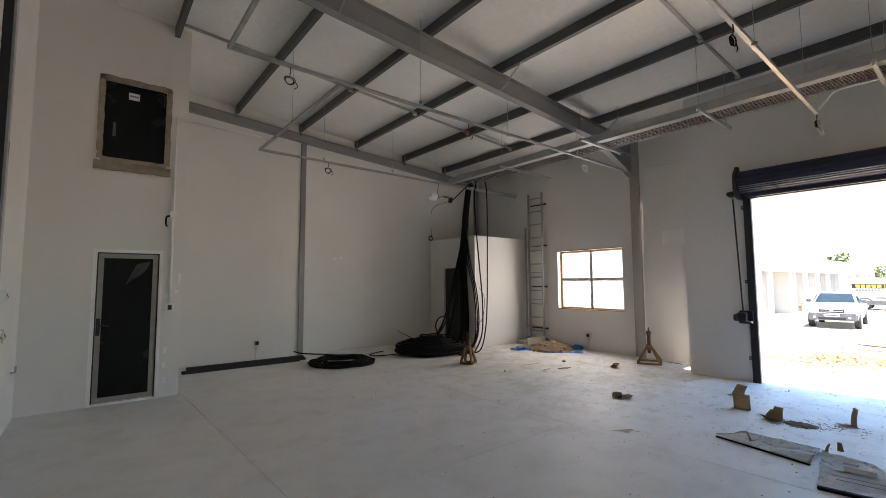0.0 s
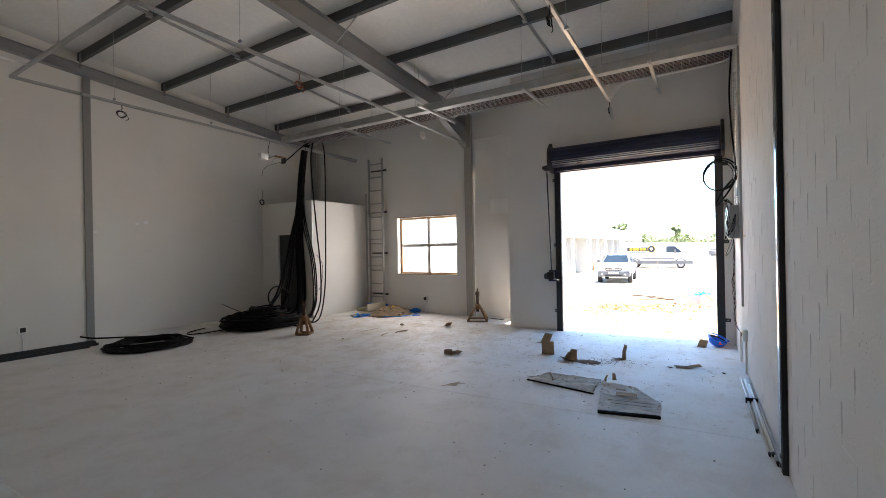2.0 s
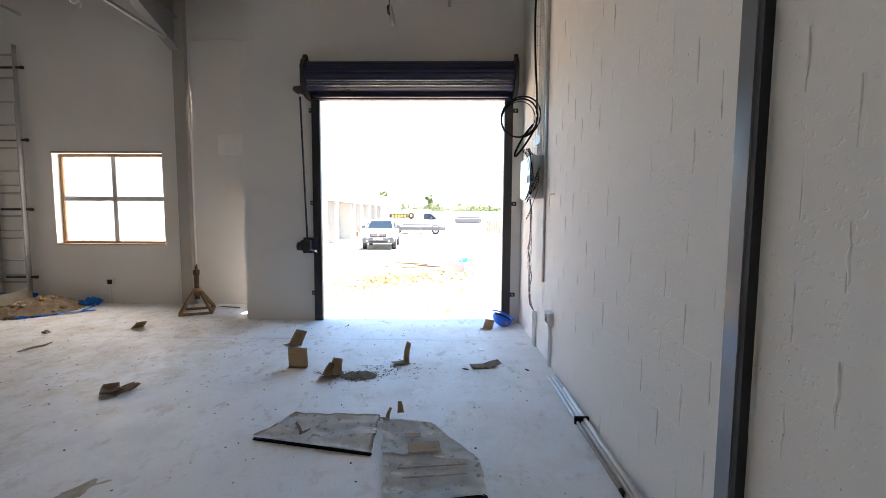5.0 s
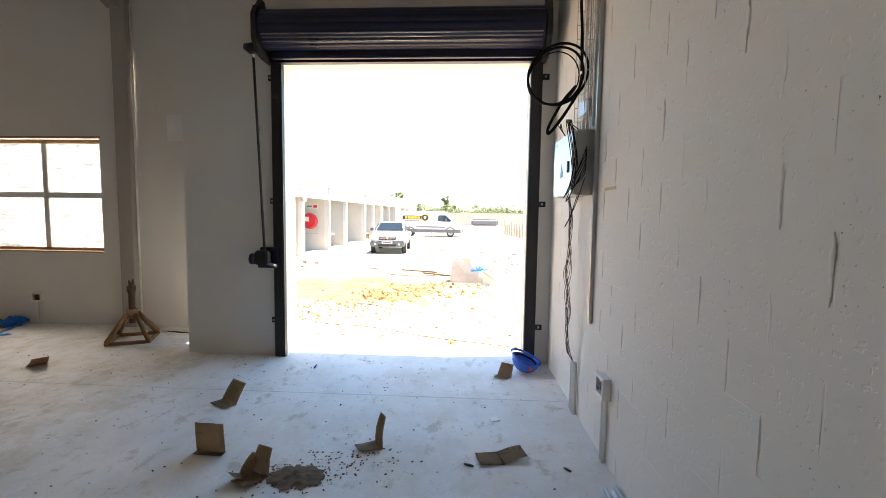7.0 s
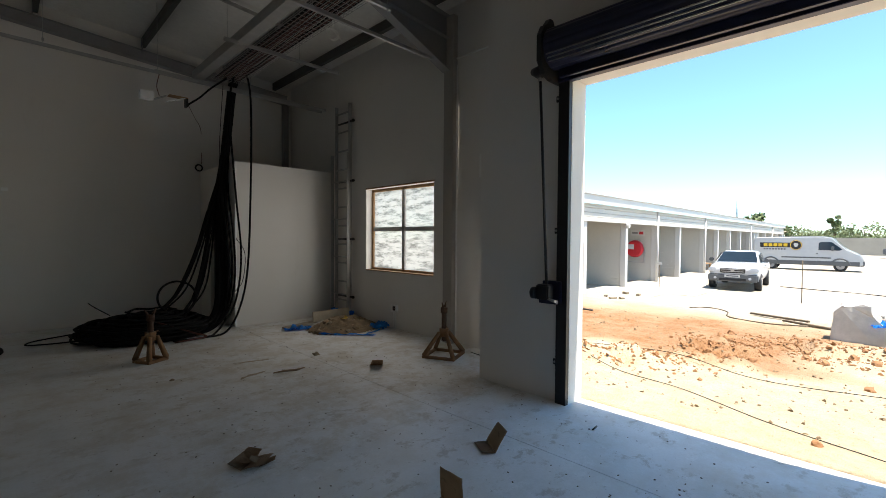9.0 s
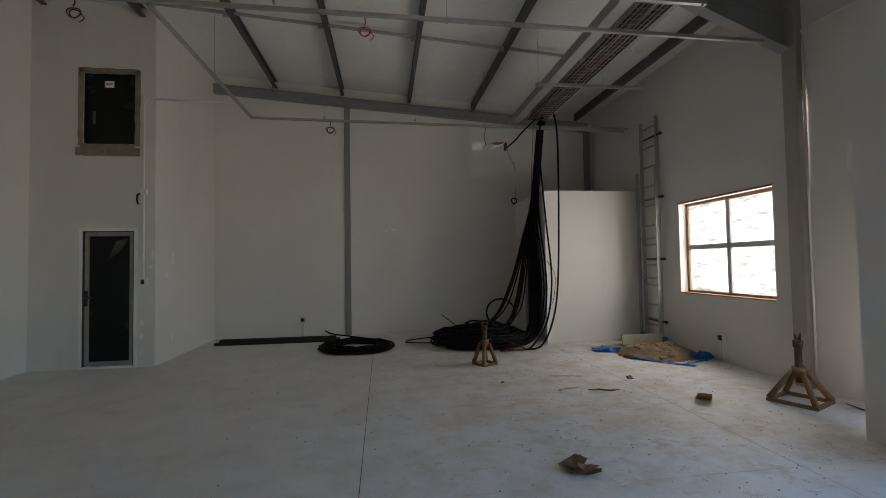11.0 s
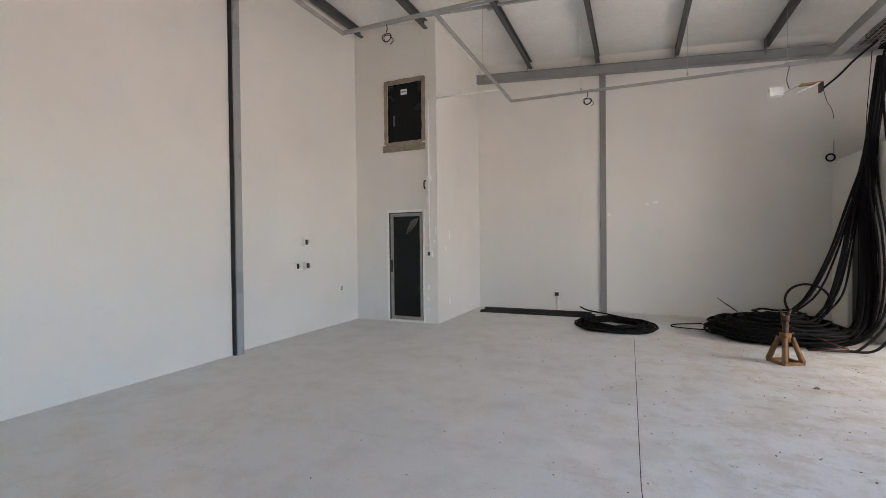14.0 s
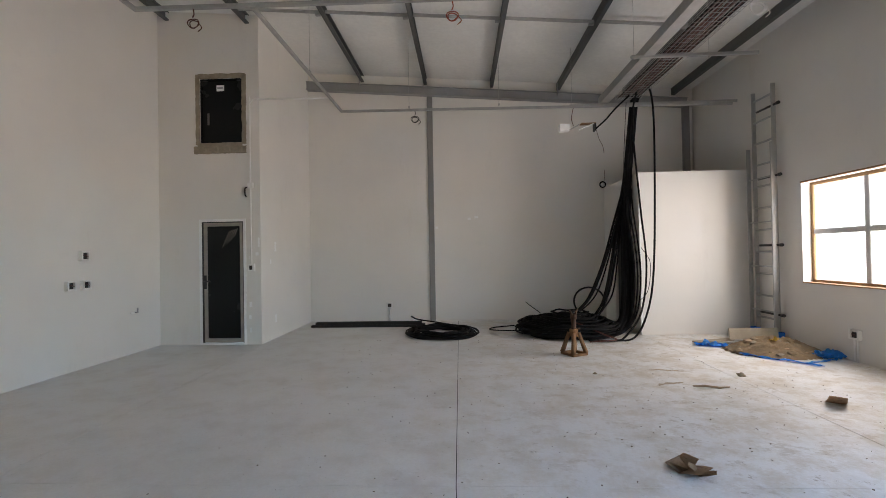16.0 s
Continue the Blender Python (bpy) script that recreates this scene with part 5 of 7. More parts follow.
def curved_flap(w, d, bend, n=8, thick=0.004, rip=0.0, seed=0):
    """A stiff flap from the origin along +y, curling upwards by bend degrees."""
    bm = bmesh.new()
    rows, y, z = [], 0.0, 0.0
    for i in range(n + 1):
        a = radians(bend) * i / n
        rows.append([bm.verts.new((w * (-0.5 + k / 4) * (1 - rip * i / n), y + rip * d * 0.15 * noise.noise((k * 1.3, i, seed)), z + 0.004 * noise.noise((k, i * 0.7, seed)))) for k in range(5)])
        y, z = y + d / n * math.cos(a), z + d / n * math.sin(a)
    for i in range(n):
        for k in range(4):
            bm.faces.new((rows[i][k], rows[i][k + 1], rows[i + 1][k + 1], rows[i + 1][k])).smooth = True
    bmesh.ops.solidify(bm, geom=bm.faces[:], thickness=thick)
    return bm


def folded_card(at, turn, w, d0, d1, a0, a1, label, bend=10, rip=0.15, seed=0):
    """Two flaps of one torn carton joined on a fold; a0 and a1: their angles from the floor."""
    t = thing("cardboard_scrap", label, "cardboard", (0, 0, 0), "torn cardboard scraps")
    for d, a, s in ((d0, a0, 0), (d1, a1, 3)):
        bm = curved_flap(w, d, bend if s else bend * 0.3, rip=rip, seed=seed + s)
        bmesh.ops.transform(bm, matrix=pose(0, 0, 0.004, a, 0, 0), verts=bm.verts)
        part("flap", bm, M_CARD, t)
    t.matrix_basis = pose(*at, 0, 0, turn)
    return t


folded_card((7.32, 2.66, 0), 60, 0.20, 0.10, 0.17, 3, 118, "torn brown cardboard with one flap upright", 12, 0.1, 1)
folded_card((6.62, 2.38, 0), 88, 0.19, 0.05, 0.19, 3, 84, "square brown cardboard piece standing upright", 4, 0.02, 2)
folded_card((6.42, 1.97, 0), 70, 0.14, 0.16, 0.15, 6, 95, "curled torn cardboard with upright flaps", 30, 0.25, 3)
folded_card((6.38, 2.04, 0), 55, 0.12, 0.10, 0.13, 30, 110, "curled torn cardboard with upright flaps", 35, 0.3, 4)
folded_card((6.79, 1.36, 0), 34, 0.13, 0.15, 0.20, 3, 88, "bent cardboard strip with a tall torn flap", 25, 0.3, 5)
folded_card((6.70, 0.58, 0), 15, 0.15, 0.15, 0.15, 2, 160, "folded flat cardboard scrap", 15, 0.1, 6)
folded_card((8.10, 0.45, 0), 60, 0.14, 0.10, 0.12, 4, 118, "folded cardboard scrap beside the helmet", 12, 0.1, 7)
folded_card((5.97, 3.65, 0), 35, 0.20, 0.11, 0.13, 14, 158, "crushed brown carton folded over on itself", 14, 0.12, 41)
folded_card((5.96, 3.70, 0), 120, 0.14, 0.08, 0.11, 20, 148, "crushed brown carton folded over on itself", 18, 0.2, 44)
folded_card((6.02, 3.60, 0), 240, 0.10, 0.10, 0.08, 12, 130, "crumpled brown cardboard scrap", 30, 0.35, 9)
folded_card((7.96, 4.93, 0), 150, 0.16, 0.04, 0.16, 4, 24, "brown cardboard scrap tilted on the floor", 25, 0.2, 10)


def quad_sheet(name, corners, seed, material, label, h=0.02, n=24):
    """A warped cardboard sheet between four corners."""
    a, b, c, d = [Vector((*p, 0)) for p in corners]
    bm = bmesh.new()
    g = []
    for i in range(n + 1):
        row = []
        for k in range(n + 1):
            u, w = i / n, k / n
            p = a.lerp(b, u).lerp(d.lerp(c, u), w)
            p.z = 0.010 + 0.012 * max(abs(2 * u - 1), abs(2 * w - 1)) ** 4 + 1.2 * h * abs(noise.noise((p.x * 5, p.y * 5, seed))) + 0.006 * noise.noise((p.x * 20, p.y * 20, seed))
            e = 0.02 * noise.noise((p.x * 9, p.y * 9, seed + 3))
            row.append(bm.verts.new(p + Vector((e, e, 0))))
        g.append(row)
    for i in range(n):
        for k in range(n):
            bm.faces.new((g[i][k], g[i + 1][k], g[i + 1][k + 1], g[i][k + 1])).smooth = True
    bmesh.ops.solidify(bm, geom=bm.faces[:], thickness=0.006)
    return solid(name, bm, material, label, "cardboard", "flattened carton")


quad_sheet("flattened_carton", ((5.27, 2.20), (5.105, 1.40), (5.60, 1.42), (5.613, 2.04)), 1, M_CARDPALE, "flattened dusty cardboard sheet on the floor", 0.018)
quad_sheet("flattened_carton", ((4.61, 1.254), (4.715, 0.72), (5.03, 0.74), (5.10, 1.325)), 5, M_CARDPALE, "flattened dusty cardboard carton, ends folded over", 0.022)
quad_sheet("flattened_carton", ((5.10, 1.33), (5.04, 0.745), (5.50, 1.05), (5.525, 1.40)), 8, M_CARDPALE, "torn flap of a flattened dusty carton", 0.018)
# black bars imitate the shadow along the carton's lifted edges
solid("carton_edge", bevelled(-0.27, 0.27, -0.02, 0.02, 0.0, 0.026, m=pose(4.655, 0.987, 0.0, 0, 0, -78.4)), M_BLACK, "black bar standing in for shadow at the flattened carton's edge", "cardboard", at=(4.66, 0.99, 0))
solid("carton_edge", bevelled(-0.41, 0.41, -0.012, 0.012, 0.0, 0.014, m=pose(5.19, 1.80, 0.0, 0, 0, -101.6)), M_BLACK, "black bar standing in for shadow at the flattened carton's edge", "cardboard", at=(5.19, 1.80, 0))
for x, y, w, h in ((5.16, 1.08, 0.12, 0.20), (5.30, 1.16, 0.05, 0.10), (4.95, 1.02, 0.012, 0.40), (4.86, 1.0, 0.012, 0.36)):
    solid("print_mark", bevelled(-w / 2, w / 2, -h / 2, h / 2, 0, 0.002, r=0.0008, seg=1, m=pose(x, y, 0.034, 0, 0, 8)), M_CARD, "worn brown print on the flattened carton", "print", "carton prints")
for i, (x, y) in enumerate(((5.52, 1.36), (5.62, 1.28), (5.3, 1.9))):
    folded_card((x, y, 0.03), 40 + 70 * i, 0.05, 0.07, 0.08, 20, 95, "small curled scrap of torn carton", 40, 0.4, 20 + i)

helmet = thing("safety_helmet", "blue plastic safety helmet lying upside down by the door", "helmet", (8.24, 0.24, 0))
bm = bmesh.new()
bmesh.ops.create_uvsphere(bm, u_segments=28, v_segments=16, radius=0.125)
bmesh.ops.delete(bm, geom=[v for v in bm.verts if v.co.z > 0.02], context='VERTS')
for v in bm.verts:
    v.co.x *= 1.15
for f in bm.faces:
    f.smooth = True
bmesh.ops.solidify(bm, geom=bm.faces[:], thickness=0.004)
M_H = pose(8.24, 0.24, 0.125, 12, -14, 35)
bmesh.ops.transform(bm, matrix=M_H, verts=bm.verts)
part("shell", bm, M_BLUEHAT, helmet)
bm = bmesh.new()
tube(bm, [M_H @ Vector((0.15 * math.cos(a) * (1.12 if math.cos(a) > 0 else 1), 0.132 * math.sin(a), 0.012)) for a in [k * math.tau / 36 for k in range(36)]], 0.012, 6, closed=True, flat=0.4)
part("brim", bm, M_BLUEHAT, helmet)
part("liner", tube(bmesh.new(), [M_H @ Vector((0.11 * math.cos(a), 0.10 * math.sin(a), -0.01)) for a in [k * math.tau / 24 for k in range(24)]], 0.010, 6, closed=True), M_BLACK, helmet)
part("badge", bevelled(-0.03, 0.03, -0.004, 0.004, -0.02, 0.02, r=0.002, m=M_H @ pose(-0.13, 0.03, -0.03, 10, 0, 90)), M_ORANGE, helmet, "orange adjuster")

solid("plastic_cover", bevelled(-0.035, 0.035, -0.035, 0.035, 0, 0.006, m=pose(7.21, 0.595, 0.001, 0, 0, 25)), M_PVC, "small white plastic cover plate on the floor", "cover plate", at=(7.21, 0.595, 0))
for i, (x, y, r, l) in enumerate(((6.60, 0.78, 70, 0.06), (8.17, 2.27, 5, 0.09), (9.18, 4.35, 80, 0.34), (6.6, 0.2, 40, 0.05))):
    solid("stick", tubes([0.006, 0.008, 0.005], [Vector((x, y, 0.008)) + Vector((math.cos(radians(r)), math.sin(radians(r)), 0)) * l * k for k in (-0.5, 0, 0.5)], seg=6), M_BLACKSTEEL, "thin dark offcut on the floor", "offcut", "small offcuts")
solid("strip_scrap", tubes([0.006, 0.012, 0.012, 0.006], smooth_line([(6.92, 5.44, 0.01), (7.04, 5.40, 0.02), (7.16, 5.37, 0.012), (7.28, 5.40, 0.01)], 2)[::2][:4], seg=5), M_CARD, "curled brown strip on the floor", "scrap")
rock("small_stone", (7.66, 5.83, 0), 0.045, 3, M_STONE, "small dark stone on the floor", "stone", "loose stones")
rock("small_stone", (6.05, 5.95, 0), 0.022, 8, M_STONE, "small dark stone on the floor", "stone", "loose stones")

# swept debris: crumbs too many to count
bm = bmesh.new()
for i in range(900):
    if i < 200:
        x, y = rnd.gauss(6.41, 0.07), rnd.gauss(1.76, 0.12)
    elif i < 330:
        x, y = rnd.gauss(6.60, 0.10), rnd.gauss(1.50, 0.15)
    else:
        x, y = rnd.uniform(2.5, 8.4) if i % 3 else rnd.uniform(5.5, 8.4), rnd.uniform(0.3, 8.3)
    s = rnd.uniform(0.002, 0.0065)
    box(bm, -s, s, -s * 0.6, s * 0.6, 0, s * 0.8, pose(x, y, 0.0, rnd.uniform(-20, 20), 0, rnd.uniform(0, 180)))
tagged(solid("debris", bm, plain("brown_crumbs", (0.12, 0.08, 0.05), 0.95)), "scattered brown crumbs and chips on the floor", "debris", kind="stuff")
bm = bmesh.new()
n = 20
g = [[bm.verts.new((6.41 + 0.12 * u * (1 + 0.3 * noise.noise((u * 3, w * 3, 1))), 1.75 + 0.16 * w * (1 + 0.3 * noise.noise((w * 3, u * 3, 5))), 0.002 + 0.016 * max(0, 1 - u * u - w * w) * (1 + noise.noise((u * 5, w * 5, 2))))) for w in [-1 + 2 * k / n for k in range(n + 1)]] for u in [-1 + 2 * k / n for k in range(n + 1)]]
for i in range(n):
    for k in range(n):
        if math.hypot(-1 + 2 * (i + .5) / n, -1 + 2 * (k + .5) / n) < 0.95 + 0.2 * noise.noise((i * .4, k * .4, 3)):
            bm.faces.new((g[i][k], g[i + 1][k], g[i + 1][k + 1], g[i][k + 1])).smooth = True
bmesh.ops.delete(bm, geom=[v for v in bm.verts if not v.link_faces], context='VERTS')
solid("dirt_patch", bm, plain("swept_dirt", (0.14, 0.10, 0.065), 0.95, vary=0.4, scale=20, grain=120, relief=0.8), "small flat heap of swept dirt", "dirt")

# trodden smears of earth, each a thin skin with a ragged outline
M_SMEAR = plain("trodden_earth", (0.45, 0.38, 0.29), 0.95, vary=0.3, scale=14, grain=90, relief=0.5)
for i, (x, y, l, w, turn) in enumerate(((4.74, 2.88, 0.26, 0.07, -35), (6.70, 5.55, 0.30, 0.05, 15), (6.95, 6.10, 0.34, 0.06, -10))):
    bm = bmesh.new()
    rim = [bm.verts.new((l * (0.55 + 0.6 * noise.noise((math.cos(a) * 1.6, math.sin(a) * 1.6, i * 3.7))) * math.cos(a), w * (0.6 + 0.9 * noise.noise((math.cos(a) * 2.5, math.sin(a) * 2.5, i * 5.1))) * math.sin(a), 0.0006)) for a in [q * math.tau / 40 for q in range(40)]]
    mid = bm.verts.new((0, 0, 0.003))
    for q in range(40):
        bm.faces.new((rim[q], rim[(q + 1) % 40], mid)).smooth = True
    bmesh.ops.transform(bm, matrix=pose(x, y, 0.0, 0, 0, turn), verts=bm.verts)
    solid("earth_smear", bm, M_SMEAR, "thin smear of trodden earth on the slab", "dirt", "earth smears", at=(x, y, 0))

# sky light through the film-covered window
_area = bpy.data.lights.new("window_sky", 'AREA')
_area.shape, _area.size, _area.size_y, _area.energy, _area.color = 'RECTANGLE', 1.7, 1.4, 6.4, (1.0, 0.99, 0.97)
new("window_sky", _area).matrix_basis = look((9.69, 6.385, 1.67), (8.69, 6.385, 1.67))

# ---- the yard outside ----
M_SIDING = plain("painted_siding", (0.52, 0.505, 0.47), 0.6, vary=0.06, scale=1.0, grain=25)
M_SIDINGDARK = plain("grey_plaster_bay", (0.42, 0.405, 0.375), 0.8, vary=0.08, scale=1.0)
M_FASCIA = plain("white_fascia", (0.58, 0.575, 0.56), 0.5, vary=0.05, scale=1.0)
M_ROOF = plain("pale_roof_sheet", (0.5, 0.49, 0.46), 0.5, vary=0.06, scale=0.7)
M_SHUTTER = plain("dark_shutter", (0.06, 0.055, 0.05), 0.6)
M_CARWHITE = plain("white_car_paint", (0.50, 0.51, 0.52), 0.15, vary=0.02, scale=1, grain=5, relief=0.0)
M_CARGLASS = plain("car_glass", (0.03, 0.05, 0.07), 0.05, vary=0.1, scale=2, grain=4, relief=0.0)
M_BUMPER = plain("grey_bumper", (0.10, 0.105, 0.11), 0.55, vary=0.1)
M_TYRE = plain("tyre_rubber", (0.02, 0.02, 0.02), 0.8)
M_RIM = plain("steel_wheel", (0.30, 0.30, 0.31), 0.35, 0.7)
M_LAMP = plain("clear_lamp", (0.55, 0.57, 0.60), 0.1, vary=0.1, scale=20)
M_RED = plain("red_reel_cover", (0.55, 0.02, 0.03), 0.5, vary=0.1, scale=6)
M_PAVE = plain("pale_concrete_apron", (0.40, 0.36, 0.30), 0.9, vary=0.1, scale=0.8, grain=20, relief=0.3)
M_GRAVEL = plain("grey_gravel", (0.27, 0.26, 0.245), 0.9, vary=0.35, scale=9, grain=30, relief=0.5)
M_LEAF = plain("foliage", (0.10, 0.13, 0.045), 0.7, vary=0.5, scale=1.2, grain=6)
M_BARK = plain("bark", (0.12, 0.09, 0.06), 0.95, vary=0.25, scale=6, relief=0.5)
M_CLOD = plain("earth_clod", (0.30, 0.15, 0.065), 0.95, vary=0.3, scale=12, grain=60, relief=0.6)
M_BLACKPRINT = plain("black_print", (0.015, 0.015, 0.015), 0.35)
M_YELLOWPRINT = plain("yellow_print", (0.75, 0.48, 0.03), 0.35)
M_GREYPRINT = plain("grey_print_bars", (0.12, 0.12, 0.13), 0.4)
M_POST = plain("weathered_post", (0.32, 0.26, 0.19), 0.9, vary=0.25, scale=6)

GZ = -0.36
BY = 7.85
garage = thing("garage_row", "long low row of white open garages with plank fascia", "building", (22, BY, GZ))
PILLARS = (15.4, 18.7, 22.1, 25.4, 28.6, 32.8, 35.8, 38.9, 41.9, 45.0, 48.1, 51.2, 54.3, 57.4, 60.5)
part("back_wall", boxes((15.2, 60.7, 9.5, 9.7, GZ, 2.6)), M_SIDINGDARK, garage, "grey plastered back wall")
part("gutter_board", boxes((15.2, 60.9, BY - 0.30, BY - 0.24, 2.74, 3.02)), M_FASCIA, garage, "white gutter board")
bm = bmesh.new()
nn = 300
lo, hi = [], []
for i in range(nn + 1):
    x = 15.0 + 46.2 * i / nn
    dz = 0.03 if i % 2 else 0.0
    lo.append(bm.verts.new((x, BY - 0.36, 3.03 + dz))), hi.append(bm.verts.new((x, 12.2, 3.55 + dz)))
for i in range(nn):
    bm.faces.new((lo[i], lo[i + 1], hi[i + 1], hi[i]))
bmesh.ops.solidify(bm, geom=bm.faces[:], thickness=0.01)
part("roof", bm, M_ROOF, garage, "pale corrugated roof sheets")
part("ceiling_board", boxes((15.2, 60.7, BY - 0.2, 9.5, 2.62, 2.66)), M_SIDING, garage)
for k in range(4):
    part("fascia_plank", bevelled(15.2, 60.7, BY - 0.17 - 0.004 * k, BY - 0.13, 2.60 - 0.155 * k, 2.745 - 0.155 * k, r=0.006, seg=1), M_SIDING, garage)
for i, px in enumerate(PILLARS):
    wall = part("bay_wall", boxes((px - 0.06, px + 0.06, BY + 0.1, 9.5, GZ, 2.6)), M_SIDING, garage, "plank-clad bay wall")
    if 18 < px < 40:
        for k in range(16):
            z = GZ + 0.02 + 0.155 * k
            if z < 2.3:
                pm = bmesh.new()
                box(pm, px - 0.078, px - 0.060, BY + 0.1, 9.48, z, z + 0.143)
                part("plank", pm, M_SIDING, wall)
    part("pillar", bevelled(px - 0.11, px + 0.11, BY - 0.12, BY + 0.1, GZ, 2.14, r=0.01, seg=1), M_FASCIA, garage, "white pillar")
    if i in (3, 5, 9, 12):
        part("downpipe", tubes(0.055, [(px - 0.18, BY - 0.2, GZ), (px - 0.18, BY - 0.2, 2.75)]), M_FASCIA, garage, "white downpipe")
for x0, x1 in ((15.5, 18.6), (18.8, 20.6)):
    sh = part("shutter", boxes((x0, x1, 9.44, 9.5, GZ, 2.2)), M_SHUTTER, garage, "dark slatted shutter")
    for k in range(30):
        part("slat", boxes((x0, x1, 9.42, 9.44, GZ + 0.085 * k, GZ + 0.085 * k + 0.07)), M_SHUTTER, sh)
for x0 in (25.8, 33.2, 39.2):
    w = part("bay_window", boxes((x0, x0 + 0.9, 9.44, 9.49, 0.6, 2.0)), M_CARGLASS, garage, "dark bay window")
    for d in ((x0 - 0.05, x0, 0.55, 2.05), (x0 + 0.9, x0 + 0.95, 0.55, 2.05), (x0, x0 + 0.9, 0.55, 0.6), (x0, x0 + 0.9, 2.0, 2.05), (x0, x0 + 0.9, 1.27, 1.31)):
        part("window_bar", boxes((d[0], d[1], 9.42, 9.49, d[2], d[3])), M_FASCIA, w)
for i in range(6):
    part("screen_bar", boxes((45.2 + 0.5 * i, 45.3 + 0.5 * i, BY - 0.1, BY, GZ, 2.14)), M_FASCIA, garage)
solid("wall_lamp", tubes([0.09, 0.11, 0.09], [(21.95, BY - 0.13, 2.06), (21.95, BY - 0.2, 2.06), (21.95, BY - 0.28, 2.06)], seg=16), M_FASCIA, "round white bulkhead lamp on the pillar", "lamp")

reel = thing("hose_reel", "red-covered fire hose reel on the bay wall", "hose reel", (25.2, 8.9, 1.0))
rx, ry, rz = 25.16, 8.55, 1.10
part("cover", tubes([0.35, 0.39, 0.33], [(rx - 0.05, ry, rz), (rx - 0.15, ry, rz), (rx - 0.32, ry, rz)], seg=24), M_RED, reel)
part("patch", boxes((rx - 0.325, rx - 0.3215, ry - 0.02, ry + 0.24, rz - 0.02, rz + 0.2)), M_FASCIA, reel, "white printed patch")
part("bracket", boxes((rx - 0.1, rx - 0.06, ry - 0.4, ry + 0.4, rz - 0.62, rz - 0.58)), M_GALV, reel)
for sy in (-0.38, 0.38):
    part("bracket_leg", boxes((rx - 0.1, rx - 0.06, ry + sy - 0.02, ry + sy + 0.02, rz - 0.58, rz)), M_GALV, reel)
sign = thing("fire_sign", "white fire reel sign with red symbol above the reel", "sign", (25.3, 8.55, 1.75))
part("plate", boxes((25.30, 25.318, 8.25, 8.85, 1.70, 1.95)), M_FASCIA, sign)
part("red_symbol", boxes((25.292, 25.298, 8.30, 8.48, 1.75, 1.88)), M_RED, sign)
part("grey_bar", boxes((25.292, 25.298, 8.55, 8.80, 1.79, 1.85)), M_GREYPRINT, sign)


def bench(at, l, turn):
    b = thing("timber_bench", "small rough timber bench in a garage bay", "bench", (0, 0, 0), "timber benches")
    part("top", bevelled(-l / 2, l / 2, -0.25, 0.25, 0.42, 0.48), M_TIMBER, b)
    for sx in (-1, 1):
        for sy in (-1, 1):
            part("leg", bevelled(sx * (l / 2 - 0.08) - 0.04, sx * (l / 2 - 0.08) + 0.04, sy * 0.2 - 0.04, sy * 0.2 + 0.04, 0, 0.42), M_TIMBER, b)
    part("rail", bevelled(-l / 2 + 0.12, l / 2 - 0.12, -0.03, 0.03, 0.15, 0.22), M_TIMBER, b)
    b.matrix_basis = pose(*at, 0, 0, turn)


bench((33.6, 8.5, GZ + 0.3), 1.1, 8)
bench((34.9, 8.3, GZ), 1.2, -6)
solid("bench_support", bevelled(33.0, 34.2, 8.2, 8.8, GZ, GZ + 0.30), M_TIMBER, "timber crate under the bench", "crate")

# apron in front of the garages
bm = boxes((13.0, 61, 5.9, 9.5, GZ - 0.2, GZ + 0.02), (21.0, 61, 5.0, 5.9, GZ - 0.2, GZ + 0.012))
solid("pavement", bm, M_PAVE, "pale concrete apron in front of the garages", "pavement", kind=S)

# ---- pickup ----


def wheel(parent, c, r, w, axis="y"):
    d = Vector((0, w / 2, 0)) if axis == "y" else Vector((w / 2, 0, 0))
    c = Vector(c)
    ty = part("wheel", tubes([r * 0.94, r, r, r * 0.94], [c - d, c - d * 0.8, c + d * 0.8, c + d], seg=24), M_TYRE, parent, "black tyre")
    part("rim", tubes([r * 0.62, r * 0.55], [c - d * 1.05, c - d * 1.12], seg=18), M_RIM, ty)
    part("rim", tubes([r * 0.62, r * 0.55], [c + d * 1.05, c + d * 1.12], seg=18), M_RIM, ty)
    part("hub", tubes(r * 0.15, [c - d * 1.16, c + d * 1.16], seg=8), M_BUMPER, ty)


def lofted(sections):
    """A body through cross sections: each is (x, [(y, z), ...]) with equal counts."""
    bm = bmesh.new()
    rings = [[bm.verts.new((x, y, z)) for y, z in pts] for x, pts in sections]
    n = len(rings[0])
    for a, b in zip(rings[:-1], rings[1:]):
        for k in range(n):
            bm.faces.new((a[k], a[(k + 1) % n], b[(k + 1) % n], b[k])).smooth = False
    bm.faces.new(rings[0]), bm.faces.new(list(reversed(rings[-1])))
    return bm


def body_section(hw, z0, z1, tuck=0.06, r=0.12):
    return [(-hw + 0.05, z0), (-hw, z0 + 0.18), (-hw - 0.0, z1 - r), (-hw + tuck, z1 - 0.03), (-hw + tuck + 0.12, z1), (hw - tuck - 0.12, z1), (hw - tuck, z1 - 0.03), (hw, z1 - r), (hw, z0 + 0.18), (hw - 0.05, z0)]


